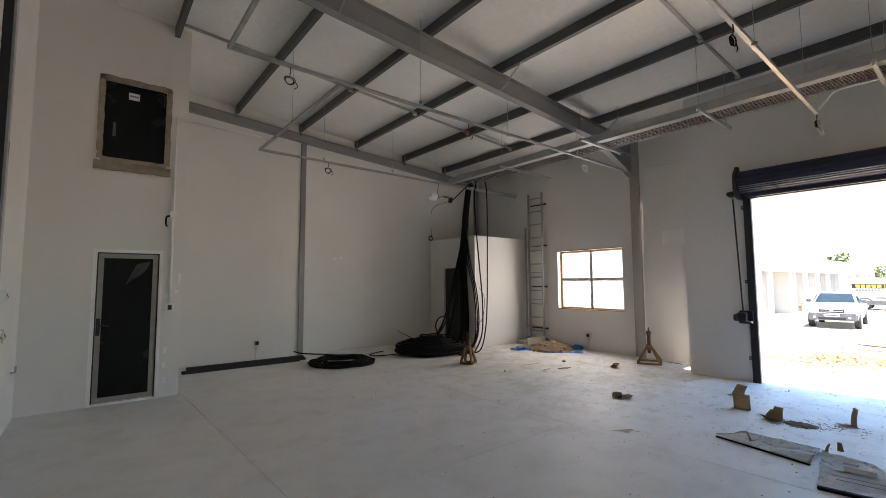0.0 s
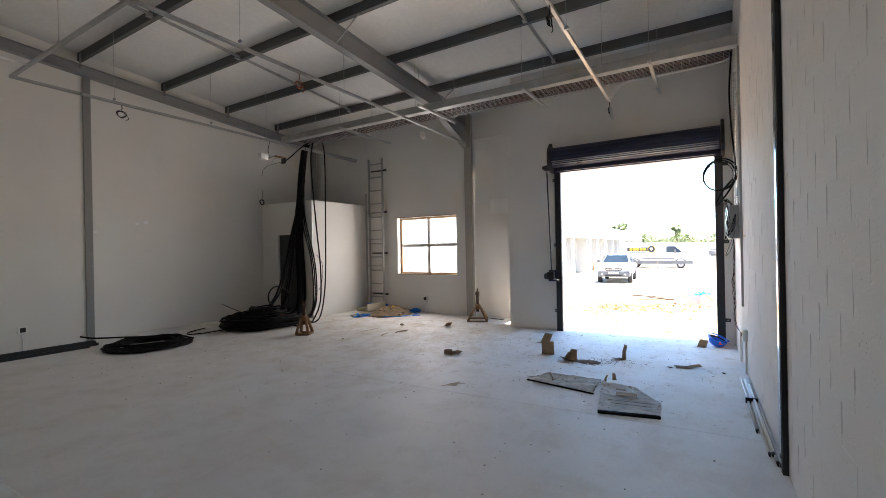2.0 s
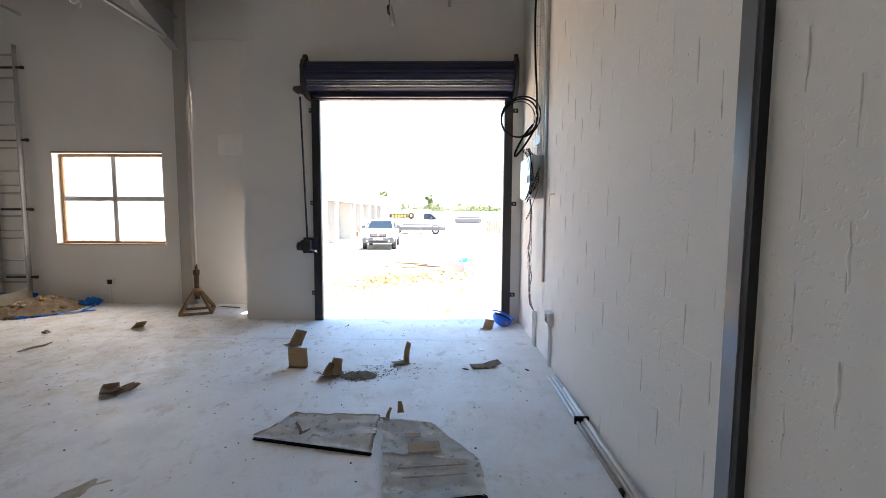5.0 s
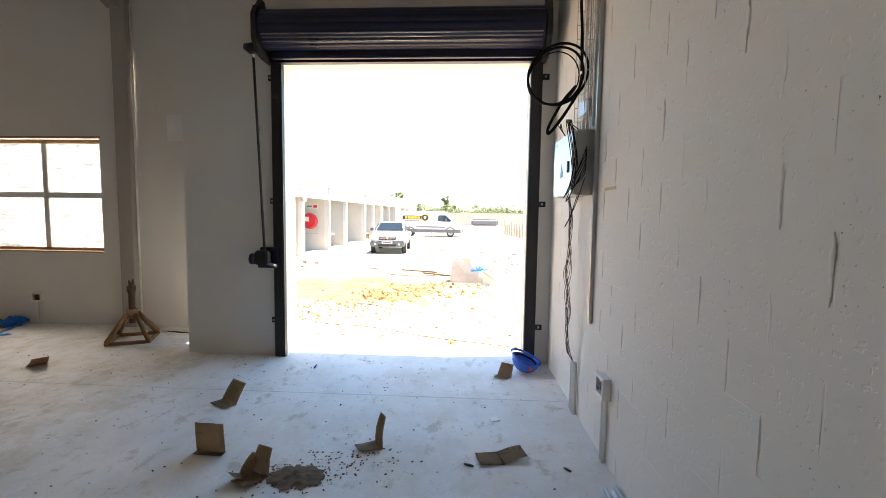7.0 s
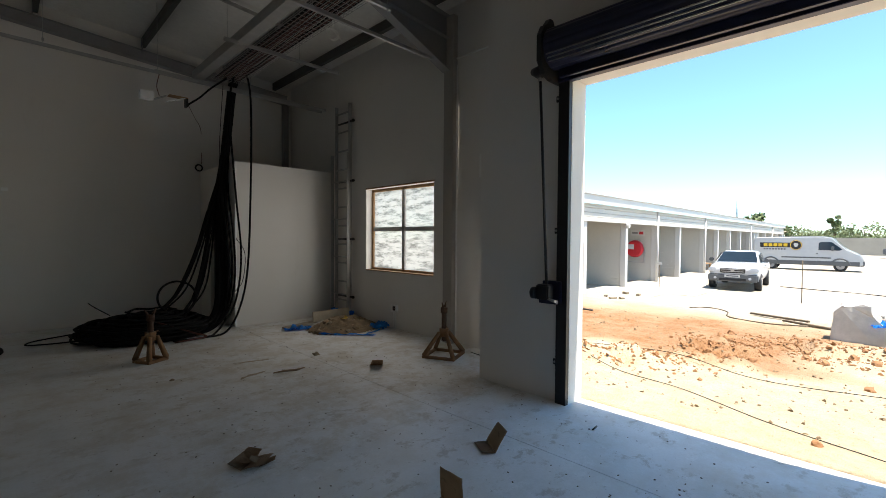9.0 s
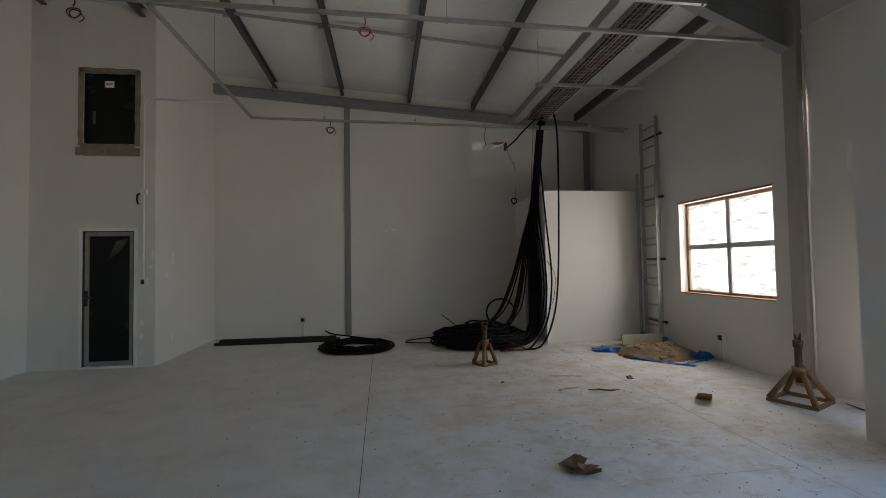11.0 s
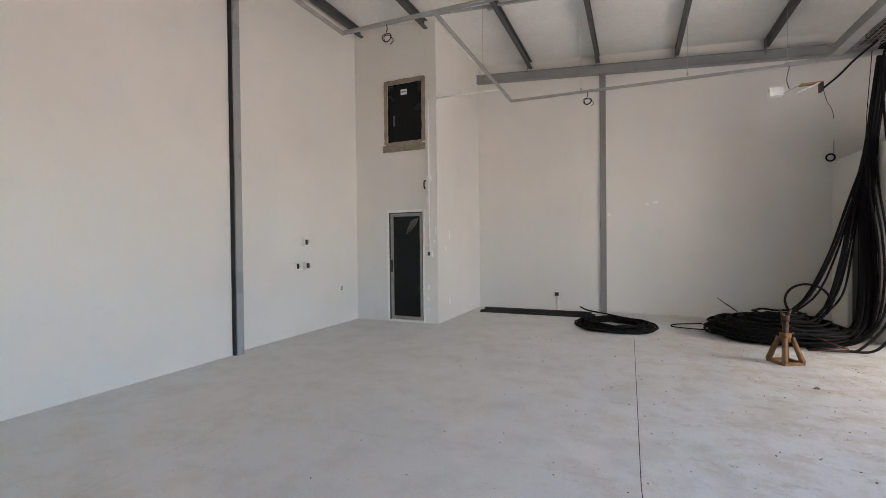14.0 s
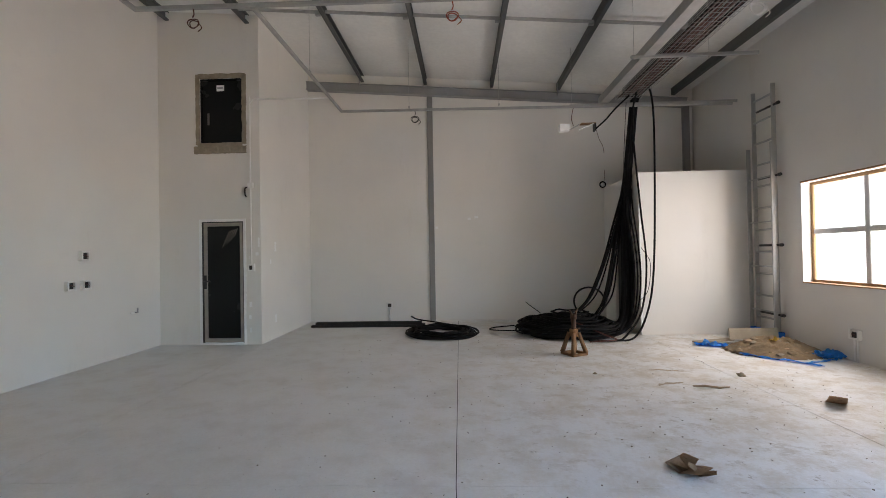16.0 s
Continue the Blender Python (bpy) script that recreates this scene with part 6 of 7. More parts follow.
pk = thing("pickup", "white single-cab pickup with a grey bumper parked in the yard", "pickup truck", (0, 0, 0))
hw = 0.86
bm = lofted([(0.10, body_section(hw - 0.22, 0.52, 0.84)), (0.16, body_section(hw - 0.10, 0.45, 0.92)), (0.5, body_section(hw, 0.40, 1.0)), (1.25, body_section(hw, 0.36, 1.07)), (3.0, body_section(hw, 0.36, 1.06)), (4.6, body_section(hw, 0.40, 1.06)), (4.75, body_section(hw - 0.03, 0.46, 1.04))])
bmesh.ops.bevel(bm, geom=bm.edges[:], offset=0.02, segments=2, affect='EDGES')
part("body", bm, M_CARWHITE, pk)


def cab_section(hw0, hw1, z0, z1):
    return [(-hw0, z0), (-hw1, z1 - 0.06), (-hw1 + 0.1, z1), (hw1 - 0.1, z1), (hw1, z1 - 0.06), (hw0, z0)]


bm = lofted([(1.20, cab_section(0.78, 0.78, 1.03, 1.10)), (1.95, cab_section(0.80, 0.62, 1.03, 1.52)), (2.35, cab_section(0.80, 0.64, 1.03, 1.56)), (2.95, cab_section(0.80, 0.64, 1.03, 1.52)), (3.05, cab_section(0.80, 0.72, 1.03, 1.15))])
bmesh.ops.bevel(bm, geom=bm.edges[:], offset=0.02, segments=2, affect='EDGES')
part("cab", bm, M_CARWHITE, pk)
bm = bmesh.new()
vs = [bm.verts.new(p) for p in ((1.235, -0.70, 1.115), (1.235, 0.70, 1.115), (1.90, 0.56, 1.505), (1.90, -0.56, 1.505))]
bm.faces.new(vs)
bmesh.ops.solidify(bm, geom=bm.faces[:], thickness=0.03)
bmesh.ops.translate(bm, verts=bm.verts, vec=(-0.02, 0, 0.012))
part("windscreen", bm, M_CARGLASS, pk, "blue-tinted windscreen")
for s in (-1, 1):
    bm = bmesh.new()
    vs = [bm.verts.new(p) for p in ((1.45, s * 0.812, 1.10), (2.85, s * 0.812, 1.10), (2.78, s * 0.70, 1.46), (1.98, s * 0.695, 1.46))]
    bm.faces.new(vs)
    bmesh.ops.solidify(bm, geom=bm.faces[:], thickness=0.02)
    part("side_window", bm, M_CARGLASS, pk)
    part("headlight", bevelled(0.07, 0.34, s * 0.70 - 0.15, s * 0.70 + 0.13, 0.74, 0.90, r=0.03), M_LAMP, pk, "clear headlight")
    part("mirror", bevelled(1.48, 1.58, s * 0.96 - 0.09, s * 0.96 + 0.09, 1.10, 1.25, r=0.03), M_BUMPER, pk)
    part("fog_lamp", tubes(0.05, [(0.045, s * 0.58, 0.50), (0.02, s * 0.58, 0.50)], seg=12), M_LAMP, pk)
    part("door_handle", bevelled(2.55, 2.7, s * 0.865 - 0.012, s * 0.865 + 0.012, 0.92, 0.95), M_BUMPER, pk)
bmp = part("bumper", bevelled(0.04, 0.32, -0.84, 0.84, 0.36, 0.66, r=0.05, seg=3), M_BUMPER, pk, "grey plastic bumper")
part("plate", boxes((0.028, 0.038, -0.26, 0.26, 0.53, 0.64)), M_FASCIA, bmp, "pale number plate")
part("plate_bar", boxes((0.022, 0.0275, -0.2, 0.2, 0.565, 0.605)), M_GREYPRINT, bmp)
part("intake", boxes((0.03, 0.042, -0.45, 0.45, 0.40, 0.49)), M_TYRE, bmp)
gr = part("grille", bevelled(0.06, 0.16, -0.42, 0.42, 0.70, 0.88, r=0.02), M_BLACKPRINT, pk, "dark grille")
for z in (0.75, 0.83):
    part("bar", boxes((0.045, 0.058, -0.38, 0.38, z, z + 0.025)), M_GALV, gr)
part("badge", tubes(0.06, [(0.055, 0, 0.80), (0.03, 0, 0.80)], seg=18), M_GALV, gr)
for x in (0.85, 3.75):
    for s in (-1, 1):
        wheel(pk, (x, s * 0.78, 0.34), 0.34, 0.22)
part("load_rail", boxes((3.1, 4.7, -0.80, -0.74, 1.06, 1.12)), M_BUMPER, pk)
part("load_rail", boxes((3.1, 4.7, 0.74, 0.80, 1.06, 1.12)), M_BUMPER, pk)
pk.matrix_basis = pose(23.9, 4.55, GZ, 0, 0, 4) @ Matrix.Scale(0.94, 4)

# ---- van ----
van = thing("van", "white panel van with black and yellow side sign", "van", (0, 0, 0))
# side outline, nose towards +x
side = [(0.0, 0.42), (0.0, 1.95), (0.10, 2.10), (3.55, 2.16), (3.95, 2.08), (4.62, 1.36), (5.22, 1.06), (5.38, 0.82), (5.38, 0.38), (5.0, 0.34), (0.1, 0.34)]
bm = bmesh.new()
prism(bm, side, -0.95, 0.95, "y")
bmesh.ops.recalc_face_normals(bm, faces=bm.faces)
bmesh.ops.bevel(bm, geom=bm.edges[:], offset=0.06, segments=3, affect='EDGES')
part("body", bm, M_CARWHITE, van)
for s in (-1, 1):
    bm = bmesh.new()
    prism(bm, [(3.32, 1.30), (3.32, 1.72), (3.42, 1.80), (3.92, 1.80), (4.42, 1.36), (4.30, 1.28)], s * 0.945, s * 0.962, "y")
    part("cab_window", bm, M_CARGLASS, van, "dark cab window")
    part("lower_trim", bevelled(0.02, 5.2, s * 0.95 - 0.02, s * 0.95 + 0.02, 0.36, 0.62, r=0.01), M_BUMPER, van, "grey lower trim")
    part("rub_strip", bevelled(1.5, 3.9, s * 0.955 - 0.01, s * 0.955 + 0.012, 0.78, 0.86, r=0.005), M_BUMPER, van)
    part("mirror", bevelled(3.9, 4.05, s * 1.08 - 0.08, s * 1.08 + 0.08, 1.25, 1.55, r=0.03), M_BUMPER, van)
    part("headlight", bevelled(4.9, 5.25, s * 0.80 - 0.14, s * 0.80 + 0.14, 0.86, 1.06, r=0.04), M_LAMP, van)
    part("door_handle", bevelled(3.2, 3.3, s * 0.955 - 0.012, s * 0.955 + 0.014, 1.05, 1.10), M_BUMPER, van)
    for x in (0.95, 4.35):
        wheel(van, (x, s * 0.82, 0.33), 0.33, 0.22)
        part("wheel_arch", tube(bmesh.new(), [(x + 0.43 * math.cos(a), s * 0.945, 0.36 + 0.43 * math.sin(a)) for a in [math.pi * k / 14 for k in range(15)]], 0.05, 6), M_BUMPER, van)
part("nose_bumper", bevelled(5.0, 5.42, -0.90, 0.90, 0.34, 0.70, r=0.05), M_BUMPER, van)
bm = bmesh.new()
vs = [bm.verts.new(p) for p in ((4.02, -0.80, 2.03), (4.02, 0.80, 2.03), (4.62, 0.84, 1.41), (4.62, -0.84, 1.41))]
bm.faces.new(vs)
bmesh.ops.solidify(bm, geom=bm.faces[:], thickness=0.02)
bmesh.ops.translate(bm, verts=bm.verts, vec=(0.03, 0, 0.02))
part("windscreen", bm, M_CARGLASS, van)
# side sign on the flank that faces the hall
sg = part("sign_bar", boxes((0.35, 1.95, 0.953, 0.958, 1.44, 1.74)), M_BLACKPRINT, van, "black sign bar with yellow block letters")
for i in range(5):
    part("yellow_block", boxes((0.55 + 0.26 * i, 0.75 + 0.26 * i, 0.9585, 0.9625, 1.50, 1.69)), M_YELLOWPRINT, sg)
for i in range(8):
    part("grey_block", boxes((0.55 + 0.15 * i, 0.65 + 0.15 * i, 0.953, 0.958, 1.28, 1.38)), M_GREYPRINT, sg)
part("round_badge", tubes(0.31, [(2.22, 0.953, 1.59), (2.22, 0.959, 1.59)], seg=32), M_BLACKPRINT, sg)
part("badge_ring", tube(bmesh.new(), [(2.22 + 0.28 * math.cos(a), 0.960, 1.59 + 0.28 * math.sin(a)) for a in [k * math.tau / 32 for k in range(32)]], 0.018, 6, closed=True), M_YELLOWPRINT, sg)
bm = bmesh.new()
prism(bm, [(2.14, 1.72), (2.30, 1.72), (2.34, 1.62), (2.27, 1.48), (2.17, 1.48), (2.10, 1.62)], 0.9595, 0.9635, "y")
part("bulb_mark", bm, M_FASCIA, sg)
for o in van.children_recursive:
    o.data.transform(Matrix.Diagonal((1, -1, 1, 1))), o.data.flip_normals()
van.matrix_basis = pose(41.4, 6.75, GZ, 0, 0, -88)

# ---- broken wall, gravel, earth, posts ----
rub = thing("broken_wall", "broken concrete kerb wall with blue plastic and a plank on it", "rubble", (15.0, 0.9, -0.22))
bm = bmesh.new()
top = [(1.25, 0.02), (1.22, 0.40), (1.12, 0.52), (1.0, 0.50), (0.88, 0.56), (0.74, 0.52), (0.70, 0.30), (0.55, 0.18), (0.30, 0.05), (0.25, -0.25), (1.25, -0.25)]
prism(bm, [(y, z - 0.10) for y, z in top], 15.0, 15.42, "x")
bmesh.ops.subdivide_edges(bm, edges=bm.edges[:], cuts=2, use_grid_fill=True)
for v in bm.verts:
    v.co += Vector((0.06 * noise.noise(v.co * 4), 0.04 * noise.noise(v.co * 5 + Vector((3, 0, 0))), 0.04 * noise.noise(v.co * 5)))
part("stub", bm, M_CONC, rub)
part("kerb", bevelled(-0.55, 0.55, -0.2, 0.2, -0.25, 0.12, r=0.02, m=pose(14.75, 0.0, -0.06, 0, 0, 105)), M_CONC, rub)
crumpled("blue_plastic", (15.1, 0.55, 0.08), 0.42, 0.26, 0.16, 33, M_BLUE, "blue plastic caught on the broken wall", "plastic sheet", 100, "blue plastic sheets", thick=0.003)
solid("plank", bevelled(-0.5, 0.5, -0.05, 0.05, -0.015, 0.015, m=pose(14.55, 0.22, -0.02, 0, 26, -32)), M_PLANK, "pale plank leaning on the broken wall", "plank", at=(14.5, 0.2, -0.2))
solid("hose_ring", tube(bmesh.new(), ring((15.5, 0.25, -0.08), 0.28, "z", 24), 0.02, 6, closed=True), M_BLACK, "black hose ring behind the broken wall", "hose")
bm = bmesh.new()
rg = random.Random(9)
for i in range(5200):
    x, y = rg.uniform(15.4, 27.0), rg.uniform(-4.0, 0.9)
    if y > 0.9 - (x - 15.4) * 0.11 + rg.uniform(-0.2, 0.2):
        continue
    s = rg.uniform(0.03, 0.09)
    zz = (-0.02 - 0.34 * min(1, max(0, (x - 9.5) / 10.5)))
    m = pose(x, y, zz + 0.02, rg.uniform(-40, 40), rg.uniform(-40, 40), rg.uniform(0, 180))
    vs = [bm.verts.new(m @ Vector(p)) for p in ((-s, -s * .7, -s * .4), (s, -s * .6, -s * .3), (s * .2, s, -s * .4), (-s * .3, 0, s * .6), (s * .5, s * .2, s * .5))]
    for f in ((0, 1, 4), (0, 4, 3), (1, 2, 4), (2, 3, 4), (0, 3, 2)):
        bm.faces.new([vs[k] for k in f])
tagged(solid("gravel", bm, M_GRAVEL), "spread of broken grey stone", "gravel", kind="stuff")


def g_at(x, y):
    return ground_z(x, y)


for i in range(150):
    a = rg.uniform(2.2, 5.6)
    x, y = 11.9 + 1.6 * math.cos(a) + rg.gauss(0, 0.25), 3.9 + 1.75 * math.sin(a) + rg.gauss(0, 0.3)
    if i > 85:
        x, y = rg.gauss(13.4, 0.6), rg.gauss(1.5, 0.5)
    x = max(x, 9.4)
    s = rg.choice((0.02, 0.02, 0.025, 0.03, 0.045, 0.06))
    rock("earth_clod", (x, y, g_at(x, y) - 0.01), s * rg.uniform(0.7, 1.2), 100 + i, M_CLOD, "reddish earth clod on the sand", "clod", "earth clods", 0.75, 2 if s > 0.05 else 1)
# loose crumbs of spoil along the ridge
bm = bmesh.new()
for i in range(2600):
    a = rg.uniform(2.2, 5.6)
    x, y = 11.9 + 1.55 * math.cos(a) + rg.gauss(0, 0.22), 3.9 + 1.7 * math.sin(a) + rg.gauss(0, 0.26)
    if i > 1700:
        x, y = rg.gauss(13.5, 0.55), rg.gauss(1.4, 0.6)
    x = max(x, 9.4)
    s = 0.008 + 0.03 * rg.random() ** 2.5
    m = pose(x, y, g_at(x, y) + s * 0.25, rg.uniform(-40, 40), rg.uniform(-40, 40), rg.uniform(0, 180))
    vs = [bm.verts.new(m @ Vector(p)) for p in ((-s, -s * .7, -s * .5), (s, -s * .6, -s * .4), (s * .2, s, -s * .5), (-s * .3, 0, s * .6), (s * .5, s * .2, s * .5))]
    for f in ((0, 1, 4), (0, 4, 3), (1, 2, 4), (2, 3, 4), (0, 3, 2)):
        bm.faces.new([vs[k] for k in f])
pebbles = bmesh.new()
for i in range(2200):
    x, y = 9.3 + 6.5 * rg.random() ** 1.3, rg.uniform(-2.5, 6.0)
    s = 0.006 + 0.022 * rg.random() ** 4
    m = pose(x, y, g_at(x, y) + s * 0.25, rg.uniform(-40, 40), rg.uniform(-40, 40), rg.uniform(0, 180))
    vs = [pebbles.verts.new(m @ Vector(p)) for p in ((-s, -s * .7, -s * .5), (s, -s * .6, -s * .4), (s * .2, s, -s * .5), (-s * .3, 0, s * .6), (s * .5, s * .2, s * .5))]
    for f in ((0, 1, 4), (0, 4, 3), (1, 2, 4), (2, 3, 4), (0, 3, 2)):
        pebbles.faces.new([vs[k] for k in f])
tagged(solid("sand_pebbles", pebbles, M_SAND), "small pebbles and lumps on the sandy ground", "pebbles", kind="stuff")
tagged(solid("earth_crumbs", bm, M_CLOD), "fine reddish crumbs of dug earth", "earth", kind="stuff")
for i, (x, y, s) in enumerate(((12.6, 2.3, 0.09), (11.9, 1.85, 0.07), (11.4, 0.72, 0.06), (9.15, 0.98, 0.045), (10.3, 2.07, 0.035), (12.5, 1.16, 0.07), (13.2, 0.9, 0.08), (13.0, 1.4, 0.06))):
    rock("earth_clod", (x, y, g_at(x, y) - 0.01), s, 300 + i, M_CLOD, "reddish earth clod on the sand", "clod", "earth clods", 0.75, 2)
for i, pts in enumerate((((10.2, 3.6), (10.0, 2.9), (9.75, 2.1), (9.35, 1.3), (9.15, 0.6), (9.0, 0.2)), ((10.6, 3.9), (11.0, 2.6), (10.8, 1.6), (11.2, 0.4)), ((17.6, 4.2), (18.2, 3.9), (17.8, 3.4), (16.6, 3.1), (16.2, 2.3), (16.6, 1.6)), ((27.0, 3.5), (26.0, 0.5), (24.5, -2.0)))):
    solid("ground_cable", tubes(0.004 if i < 2 else 0.015, smooth_line([(x, y, g_at(x, y) + 0.015) for x, y in pts], 8), seg=5), M_BLACK if i != 2 else M_BARK, "thin cable trailing over the sand", "cable", "cables on the ground")
for i, (x, y, r) in enumerate(((18.5, 6.9, 20), (18.1, 6.5, -30), (19.8, 6.8, 60), (19.6, 6.3, 10), (18.3, 6.3, 45))):
    solid("loose_brick", bevelled(-0.11, 0.11, -0.055, 0.055, 0, 0.075, m=pose(x, y, GZ + 0.02, 0, 0, r)), M_STONE, "loose brick on the apron", "brick", "loose bricks", at=(x, y, GZ + 0.02))
solid("steel_bar", tubes(0.02, [(14.6, 5.9, g_at(14.6, 5.9) + 0.05), (14.5, 5.4, g_at(14.5, 5.4) + 0.05)]), M_BLACKSTEEL, "dark steel bar lying on the sand", "bar")
solid("timber_offcut", bevelled(-0.6, 0.6, -0.05, 0.05, 0, 0.04, m=pose(17.4, 2.3, -0.26, 0, 0, 70)), M_BARK, "dark timber offcut on the ground", "offcut")
solid("timber_offcut", bevelled(-0.5, 0.5, -0.05, 0.05, 0, 0.04, m=pose(16.6, 1.7, -0.24, 0, 0, 60)), M_BARK, "dark timber offcut on the ground", "offcut")
for x, y, h in ((22.7, 6.7, 0.9), (21.6, 2.3, 1.3)):
    st = thing("marker_stake", "thin marker stake in the ground", "stake", (x, y, GZ), "marker stakes")
    part("rod", tubes(0.012, [(x, y, GZ - 0.1), (x, y, GZ + h)]), M_BARK, st)
    if h < 1:
        part("tag", boxes((x - 0.01, x + 0.01, y - 0.08, y + 0.08, GZ + h, GZ + h + 0.12)), M_FASCIA, st)
for i in range(9):
    x, y = 47 - 1.1 * i, -2.7 - 0.11 * i
    solid("fence_post", tubes([0.09, 0.10, 0.08], [(x, y, GZ - 0.1), (x, y, GZ + 0.8), (x, y, GZ + 1.55 + 0.12 * math.sin(i * 2))], seg=8), M_POST, "weathered timber fence post", "fence post", "fence posts")
solid("boundary_wall", boxes((84, 84.3, -60, 9, GZ, 1.9)), M_PAVE, "long pale boundary wall", "wall", kind=S)
solid("light_mast", tubes([0.09, 0.05], [(50, 9.6, 2.0), (50, 9.6, 5.2)]), M_GALV, "thin mast above the roofs", "mast")
for i, (x, y, w, h) in enumerate(((78, 14, 7, 3.6), (95, 22, 9, 4.2), (88, -22, 8, 3.2))):
    hs = thing("house", "distant house with a low pitched roof", "house", (x, y, GZ), "distant houses")
    part("wall", boxes((x, x + 6, y - w / 2, y + w / 2, GZ, h - 0.9)), M_PAVE, hs)
    bm = bmesh.new()
    prism(bm, [(y - w / 2 - 0.4, h - 0.9), (y + w / 2 + 0.4, h - 0.9), (y, h + 0.5)], x - 0.3, x + 6.3, "x")
    part("roof", bm, M_STONE, hs)
    part("window", boxes((x - 0.05, x - 0.01, y - 1, y + 0.4, 0.7, 1.7)), M_CARGLASS, hs)
solid("parked_car", bevelled(70, 72, -3.5, 0.5, GZ + 0.25, 0.9, r=0.25, seg=3), M_GREYPRINT, "distant dark parked car", "car")


def tree(at, h, spread, seed, label):
    t = thing("tree", label, "tree", at, "trees on the skyline")
    r = random.Random(seed)
    x, y, z = at
    part("trunk", tubes([0.22, 0.16, 0.08], [(x, y, z - 0.2), (x + 0.1, y + 0.15, z + h * 0.45), (x, y + 0.3, z + h * 0.8)], seg=7), M_BARK, t)
    bm = bmesh.new()
    limbs = bmesh.new()
    clumps = []
    for i in range(9):
        a, k = r.uniform(0, 6.28), r.uniform(0.25, 1.0)
        c = Vector((x + spread * k * math.cos(a), y + spread * k * math.sin(a), z + h * r.uniform(0.45, 0.95)))
        clumps.append((c, spread * r.uniform(0.28, 0.5)))
        tube(limbs, [(x, y + 0.1, z + h * 0.4), c], [0.08, 0.03], 5)
    part("limb", limbs, M_BARK, t)
    for c, cr in clumps:
        for i in range(70):
            d = Vector((r.gauss(0, 1), r.gauss(0, 1), r.gauss(0, 0.7))).normalized() * cr * r.uniform(0.3, 1.0)
            p, s = c + d, h * r.uniform(0.025, 0.06)
            u = Vector((r.uniform(-1, 1), r.uniform(-1, 1), r.uniform(-1, 1))).normalized()
            w = u.orthogonal().normalized()
            vs = [bm.verts.new(p + u * s), bm.verts.new(p + w * s), bm.verts.new(p - u * s), bm.verts.new(p - w * s * 0.6)]
            bm.faces.new(vs)
    part("crown", bm, M_LEAF, t)


for i in range(44):
    y = -42 + i * 1.5 + rg.uniform(-1, 1)
    tree((105 + rg.uniform(-8, 18), y, GZ), rg.uniform(2.8, 4.6), rg.uniform(2.0, 3.4), 40 + i, "broad green tree on the skyline")
tree((100, 17.0, GZ), 7.2, 2.2, 90, "taller dark tree behind the roofs")
tree((110, 6.5, GZ), 6.4, 1.0, 91, "slender dark conifer on the skyline")

# ---- painted blocks of the south wall, in running bond ----
WALL_S = bpy.data.objects["wall_south"]
BL, BH = 0.378, 0.187
rb = random.Random(12)
block_meshes = {}


def block_mesh(l, j):
    """One block face; the bed joints are flushed, some end joints keep a shallow uneven groove."""
    key = (round(l, 3), j)
    if key not in block_meshes:
        gw, d = ((min(0.004, l * 0.3), 0.0), (0.004, 0.0), (0.007, 0.0022), (0.011, 0.0035), (0.016, 0.0048), (0.013, 0.0045))[j]
        vs, fs, rows = [], [], 6
        for i in range(rows):
            f = i / (rows - 1)
            e = d * (0.25, 0.9, 1.0, 0.85, 1.0, 0.3)[(i + j) % 6 if 0 < i < 5 else 0]
            sh = 0.0035 * noise.noise((f * 3, j * 5.1, l * 9))
            gr = gw * (1 + 0.5 * noise.noise((f * 4, j * 3.3, 2)))
            for x, y in ((0, 0), (l - gr - 0.003 + sh, 0), (l - gr + sh, -e), (l - 0.0035 + sh, -e), (l, 0)):
                vs.append((x, y, BH * f))
        for i in range(rows - 1):
            for k in range(4):
                o = i * 5 + k
                fs.append((o, o + 5, o + 6, o + 1))
        o = len(vs)
        vs += [(0, -0.012, 0), (l, -0.012, 0), (l, -0.012, BH), (0, -0.012, BH)]
        top = (rows - 1) * 5
        fs += [(0, 1, 2, 3, 4, o + 1, o), tuple(top + k for k in (4, 3, 2, 1, 0)) + (o + 3, o + 2),
               tuple(i * 5 for i in range(rows - 1, -1, -1)) + (o, o + 3), tuple(i * 5 + 4 for i in range(rows)) + (o + 2, o + 1)]
        me = bpy.data.meshes.new("block")
        me.from_pydata(vs, [], fs)
        me.materials.append(M_BLOCK)
        block_meshes[key] = me
    return block_meshes[key]


smear_v, smear_f = [], []


def smear(x, z, h, seed):
    """A ragged lick of mortar, painted over, down an end joint."""
    n, o = 14, len(smear_v)
    for i in range(n + 1):
        f = i / n
        w = (0.006 + 0.010 * abs(noise.noise((f * 4, seed, 0)))) * math.sin(math.pi * min(0.97, max(0.03, f))) ** 0.5
        cx = x + 0.012 * noise.noise((f * 3.0, seed, 7))
        pr = (0.0012 + 0.0045 * abs(noise.noise((f * 5, seed, 3)))) * math.sin(math.pi * min(0.95, max(0.05, f))) ** 0.5
        for k, (dx, dy) in enumerate(((-w, -0.0006), (-w * 0.35, pr * 0.75), (w * 0.25, pr), (w, -0.0006))):
            smear_v.append((cx + dx, Y_S + dy, z + h * f))
    for i in range(n):
        for k in range(3):
            smear_f.append((o + i * 4 + k, o + i * 4 + k + 1, o + i * 4 + k + 5, o + i * 4 + k + 4))


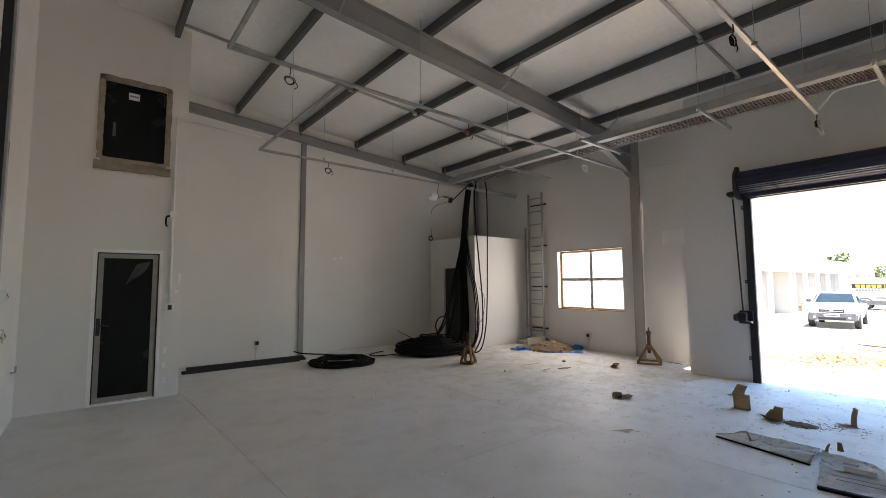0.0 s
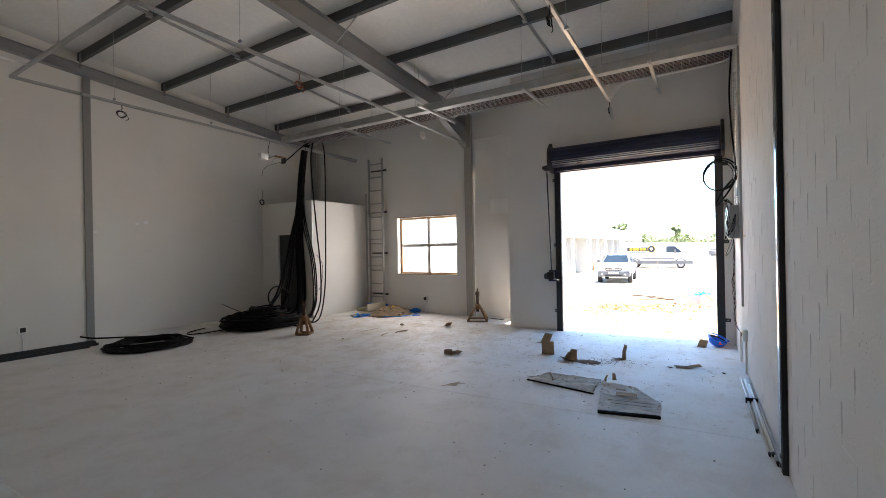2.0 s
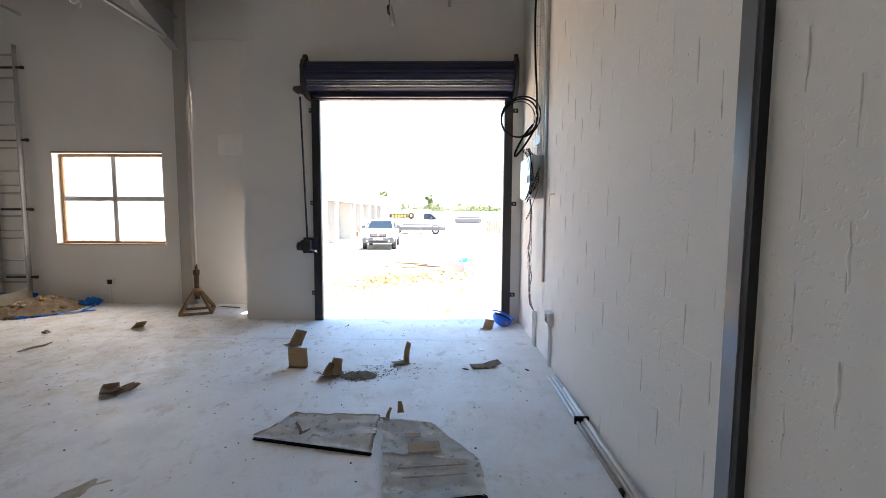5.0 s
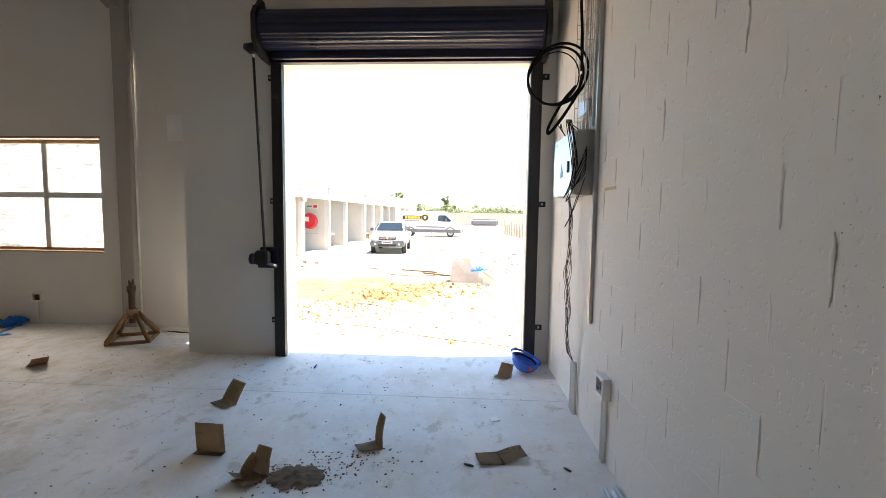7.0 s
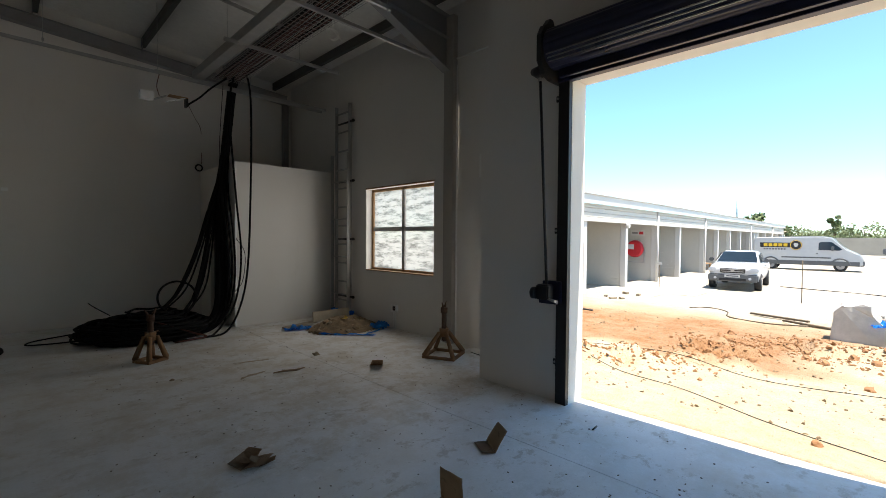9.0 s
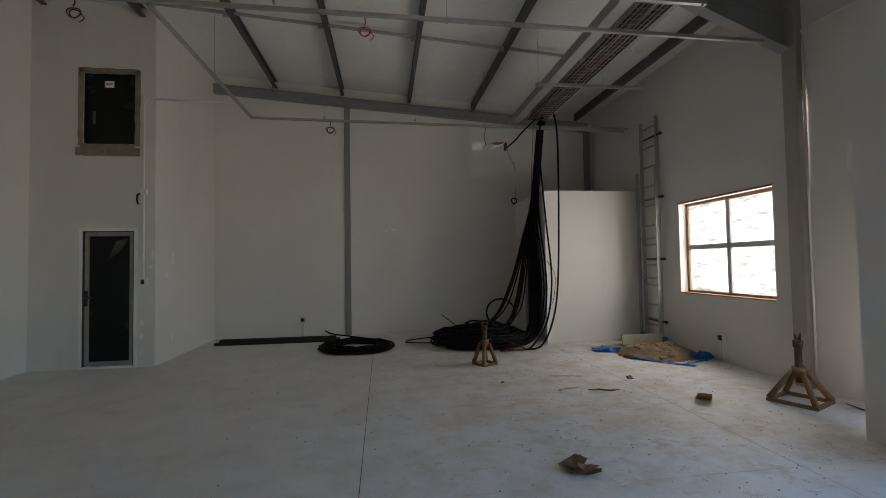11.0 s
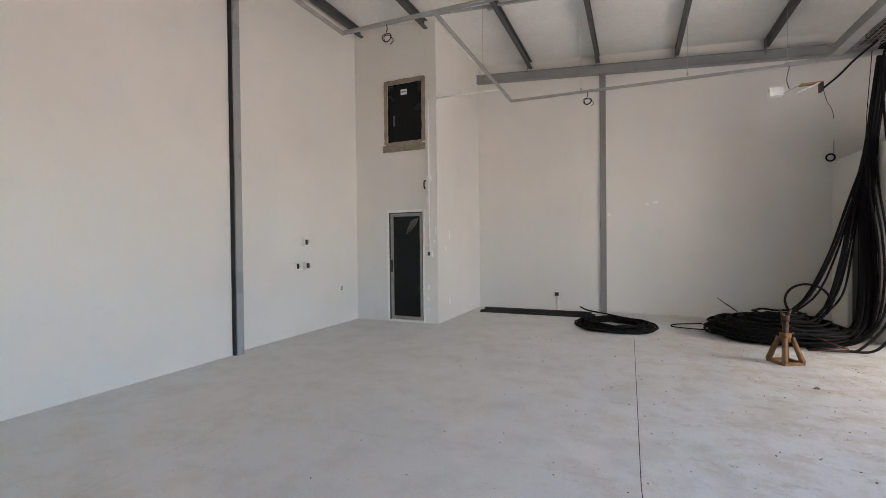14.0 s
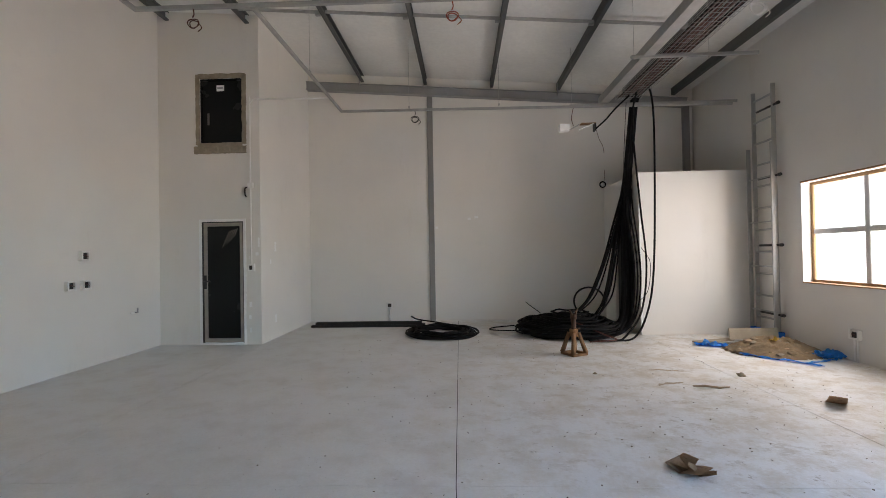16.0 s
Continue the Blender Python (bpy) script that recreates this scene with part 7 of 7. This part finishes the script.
rest_v, rest_f = [], []
for row in range(31):
    z = 0.155 + BH * (row - 1) if row else -0.032
    first = 5.22 - BL * 16 + (BL / 2 if row % 2 == 0 else 0)
    edges = [first + BL * k + 0.006 * rb.randint(-2, 2) for k in range(27)]
    for k in range(26):
        lo, hi = max(edges[k], X_W), min(edges[k + 1], X_E)
        # the column stands in a slot between the blocks
        for a, b in ((lo, min(hi, 4.035)), (max(lo, 4.145), hi)):
            if b - a < 0.004 or z > 5.5:
                continue
            me = block_mesh(b - a, rb.choice((0, 1, 2, 2, 3, 4, 5)) if b - a > 0.08 else 0)
            y = Y_S + rb.uniform(-0.0006, 0.0006)
            if rb.random() < 0.35 and b - a > 0.08:
                smear(a, z + rb.uniform(0, 0.05), rb.uniform(0.08, 0.18), rb.random() * 50)
            if 1.6 < a < 8.4 and 0.3 < z < 2.9 and len(WALL_S.children) < 300:
                ob = new("block", me)
                ob.parent = WALL_S
                ob.location = (a, y, z)
            else:
                o = len(rest_v)
                rest_v += [(v.co.x + a, v.co.y + y, v.co.z + z) for v in me.vertices]
                rest_f += [tuple(i + o for i in p.vertices) for p in me.polygons]
me = bpy.data.meshes.new("block_rest")
me.from_pydata(rest_v, [], rest_f)
me.materials.append(M_BLOCK)
ob = new("block_rest", me)
ob.parent = WALL_S
tagged(ob, "painted blocks away from the path", kind="stuff")

me = bpy.data.meshes.new("mortar_smear")
me.from_pydata(smear_v, [], [tuple(reversed(f)) for f in smear_f])
me.polygons.foreach_set("use_smooth", [True] * len(smear_f))
me.materials.append(M_BLOCK)
ob = new("mortar_smear", me)
ob.parent = WALL_S
tagged(ob, "painted-over mortar licks on the end joints", kind="stuff")

# the block wall runs a little askew to the hall, with all that is fixed to it
ASKEW = Matrix.Translation((8.48, Y_S + 0.015, 0)) @ Matrix.Rotation(radians(1.4), 4, 'Z') @ Matrix.Translation((-8.48, -Y_S, 0))
ON_WALL = ("wall_south", "wall_joint_south", "conduit_length", "strap", "distribution_box", "wire_drop", "cable_trunking", "cable_basket_riser", "hung_cable_coil")
for ob in list(scene.objects):
    if ob.parent is None and (ob.name.split(".")[0] in ON_WALL or (ob.name.split(".")[0] in ("steel_column", "socket_box") and abs(ob.location.y) < 0.1)):
        ob.matrix_basis = ASKEW @ ob.matrix_basis
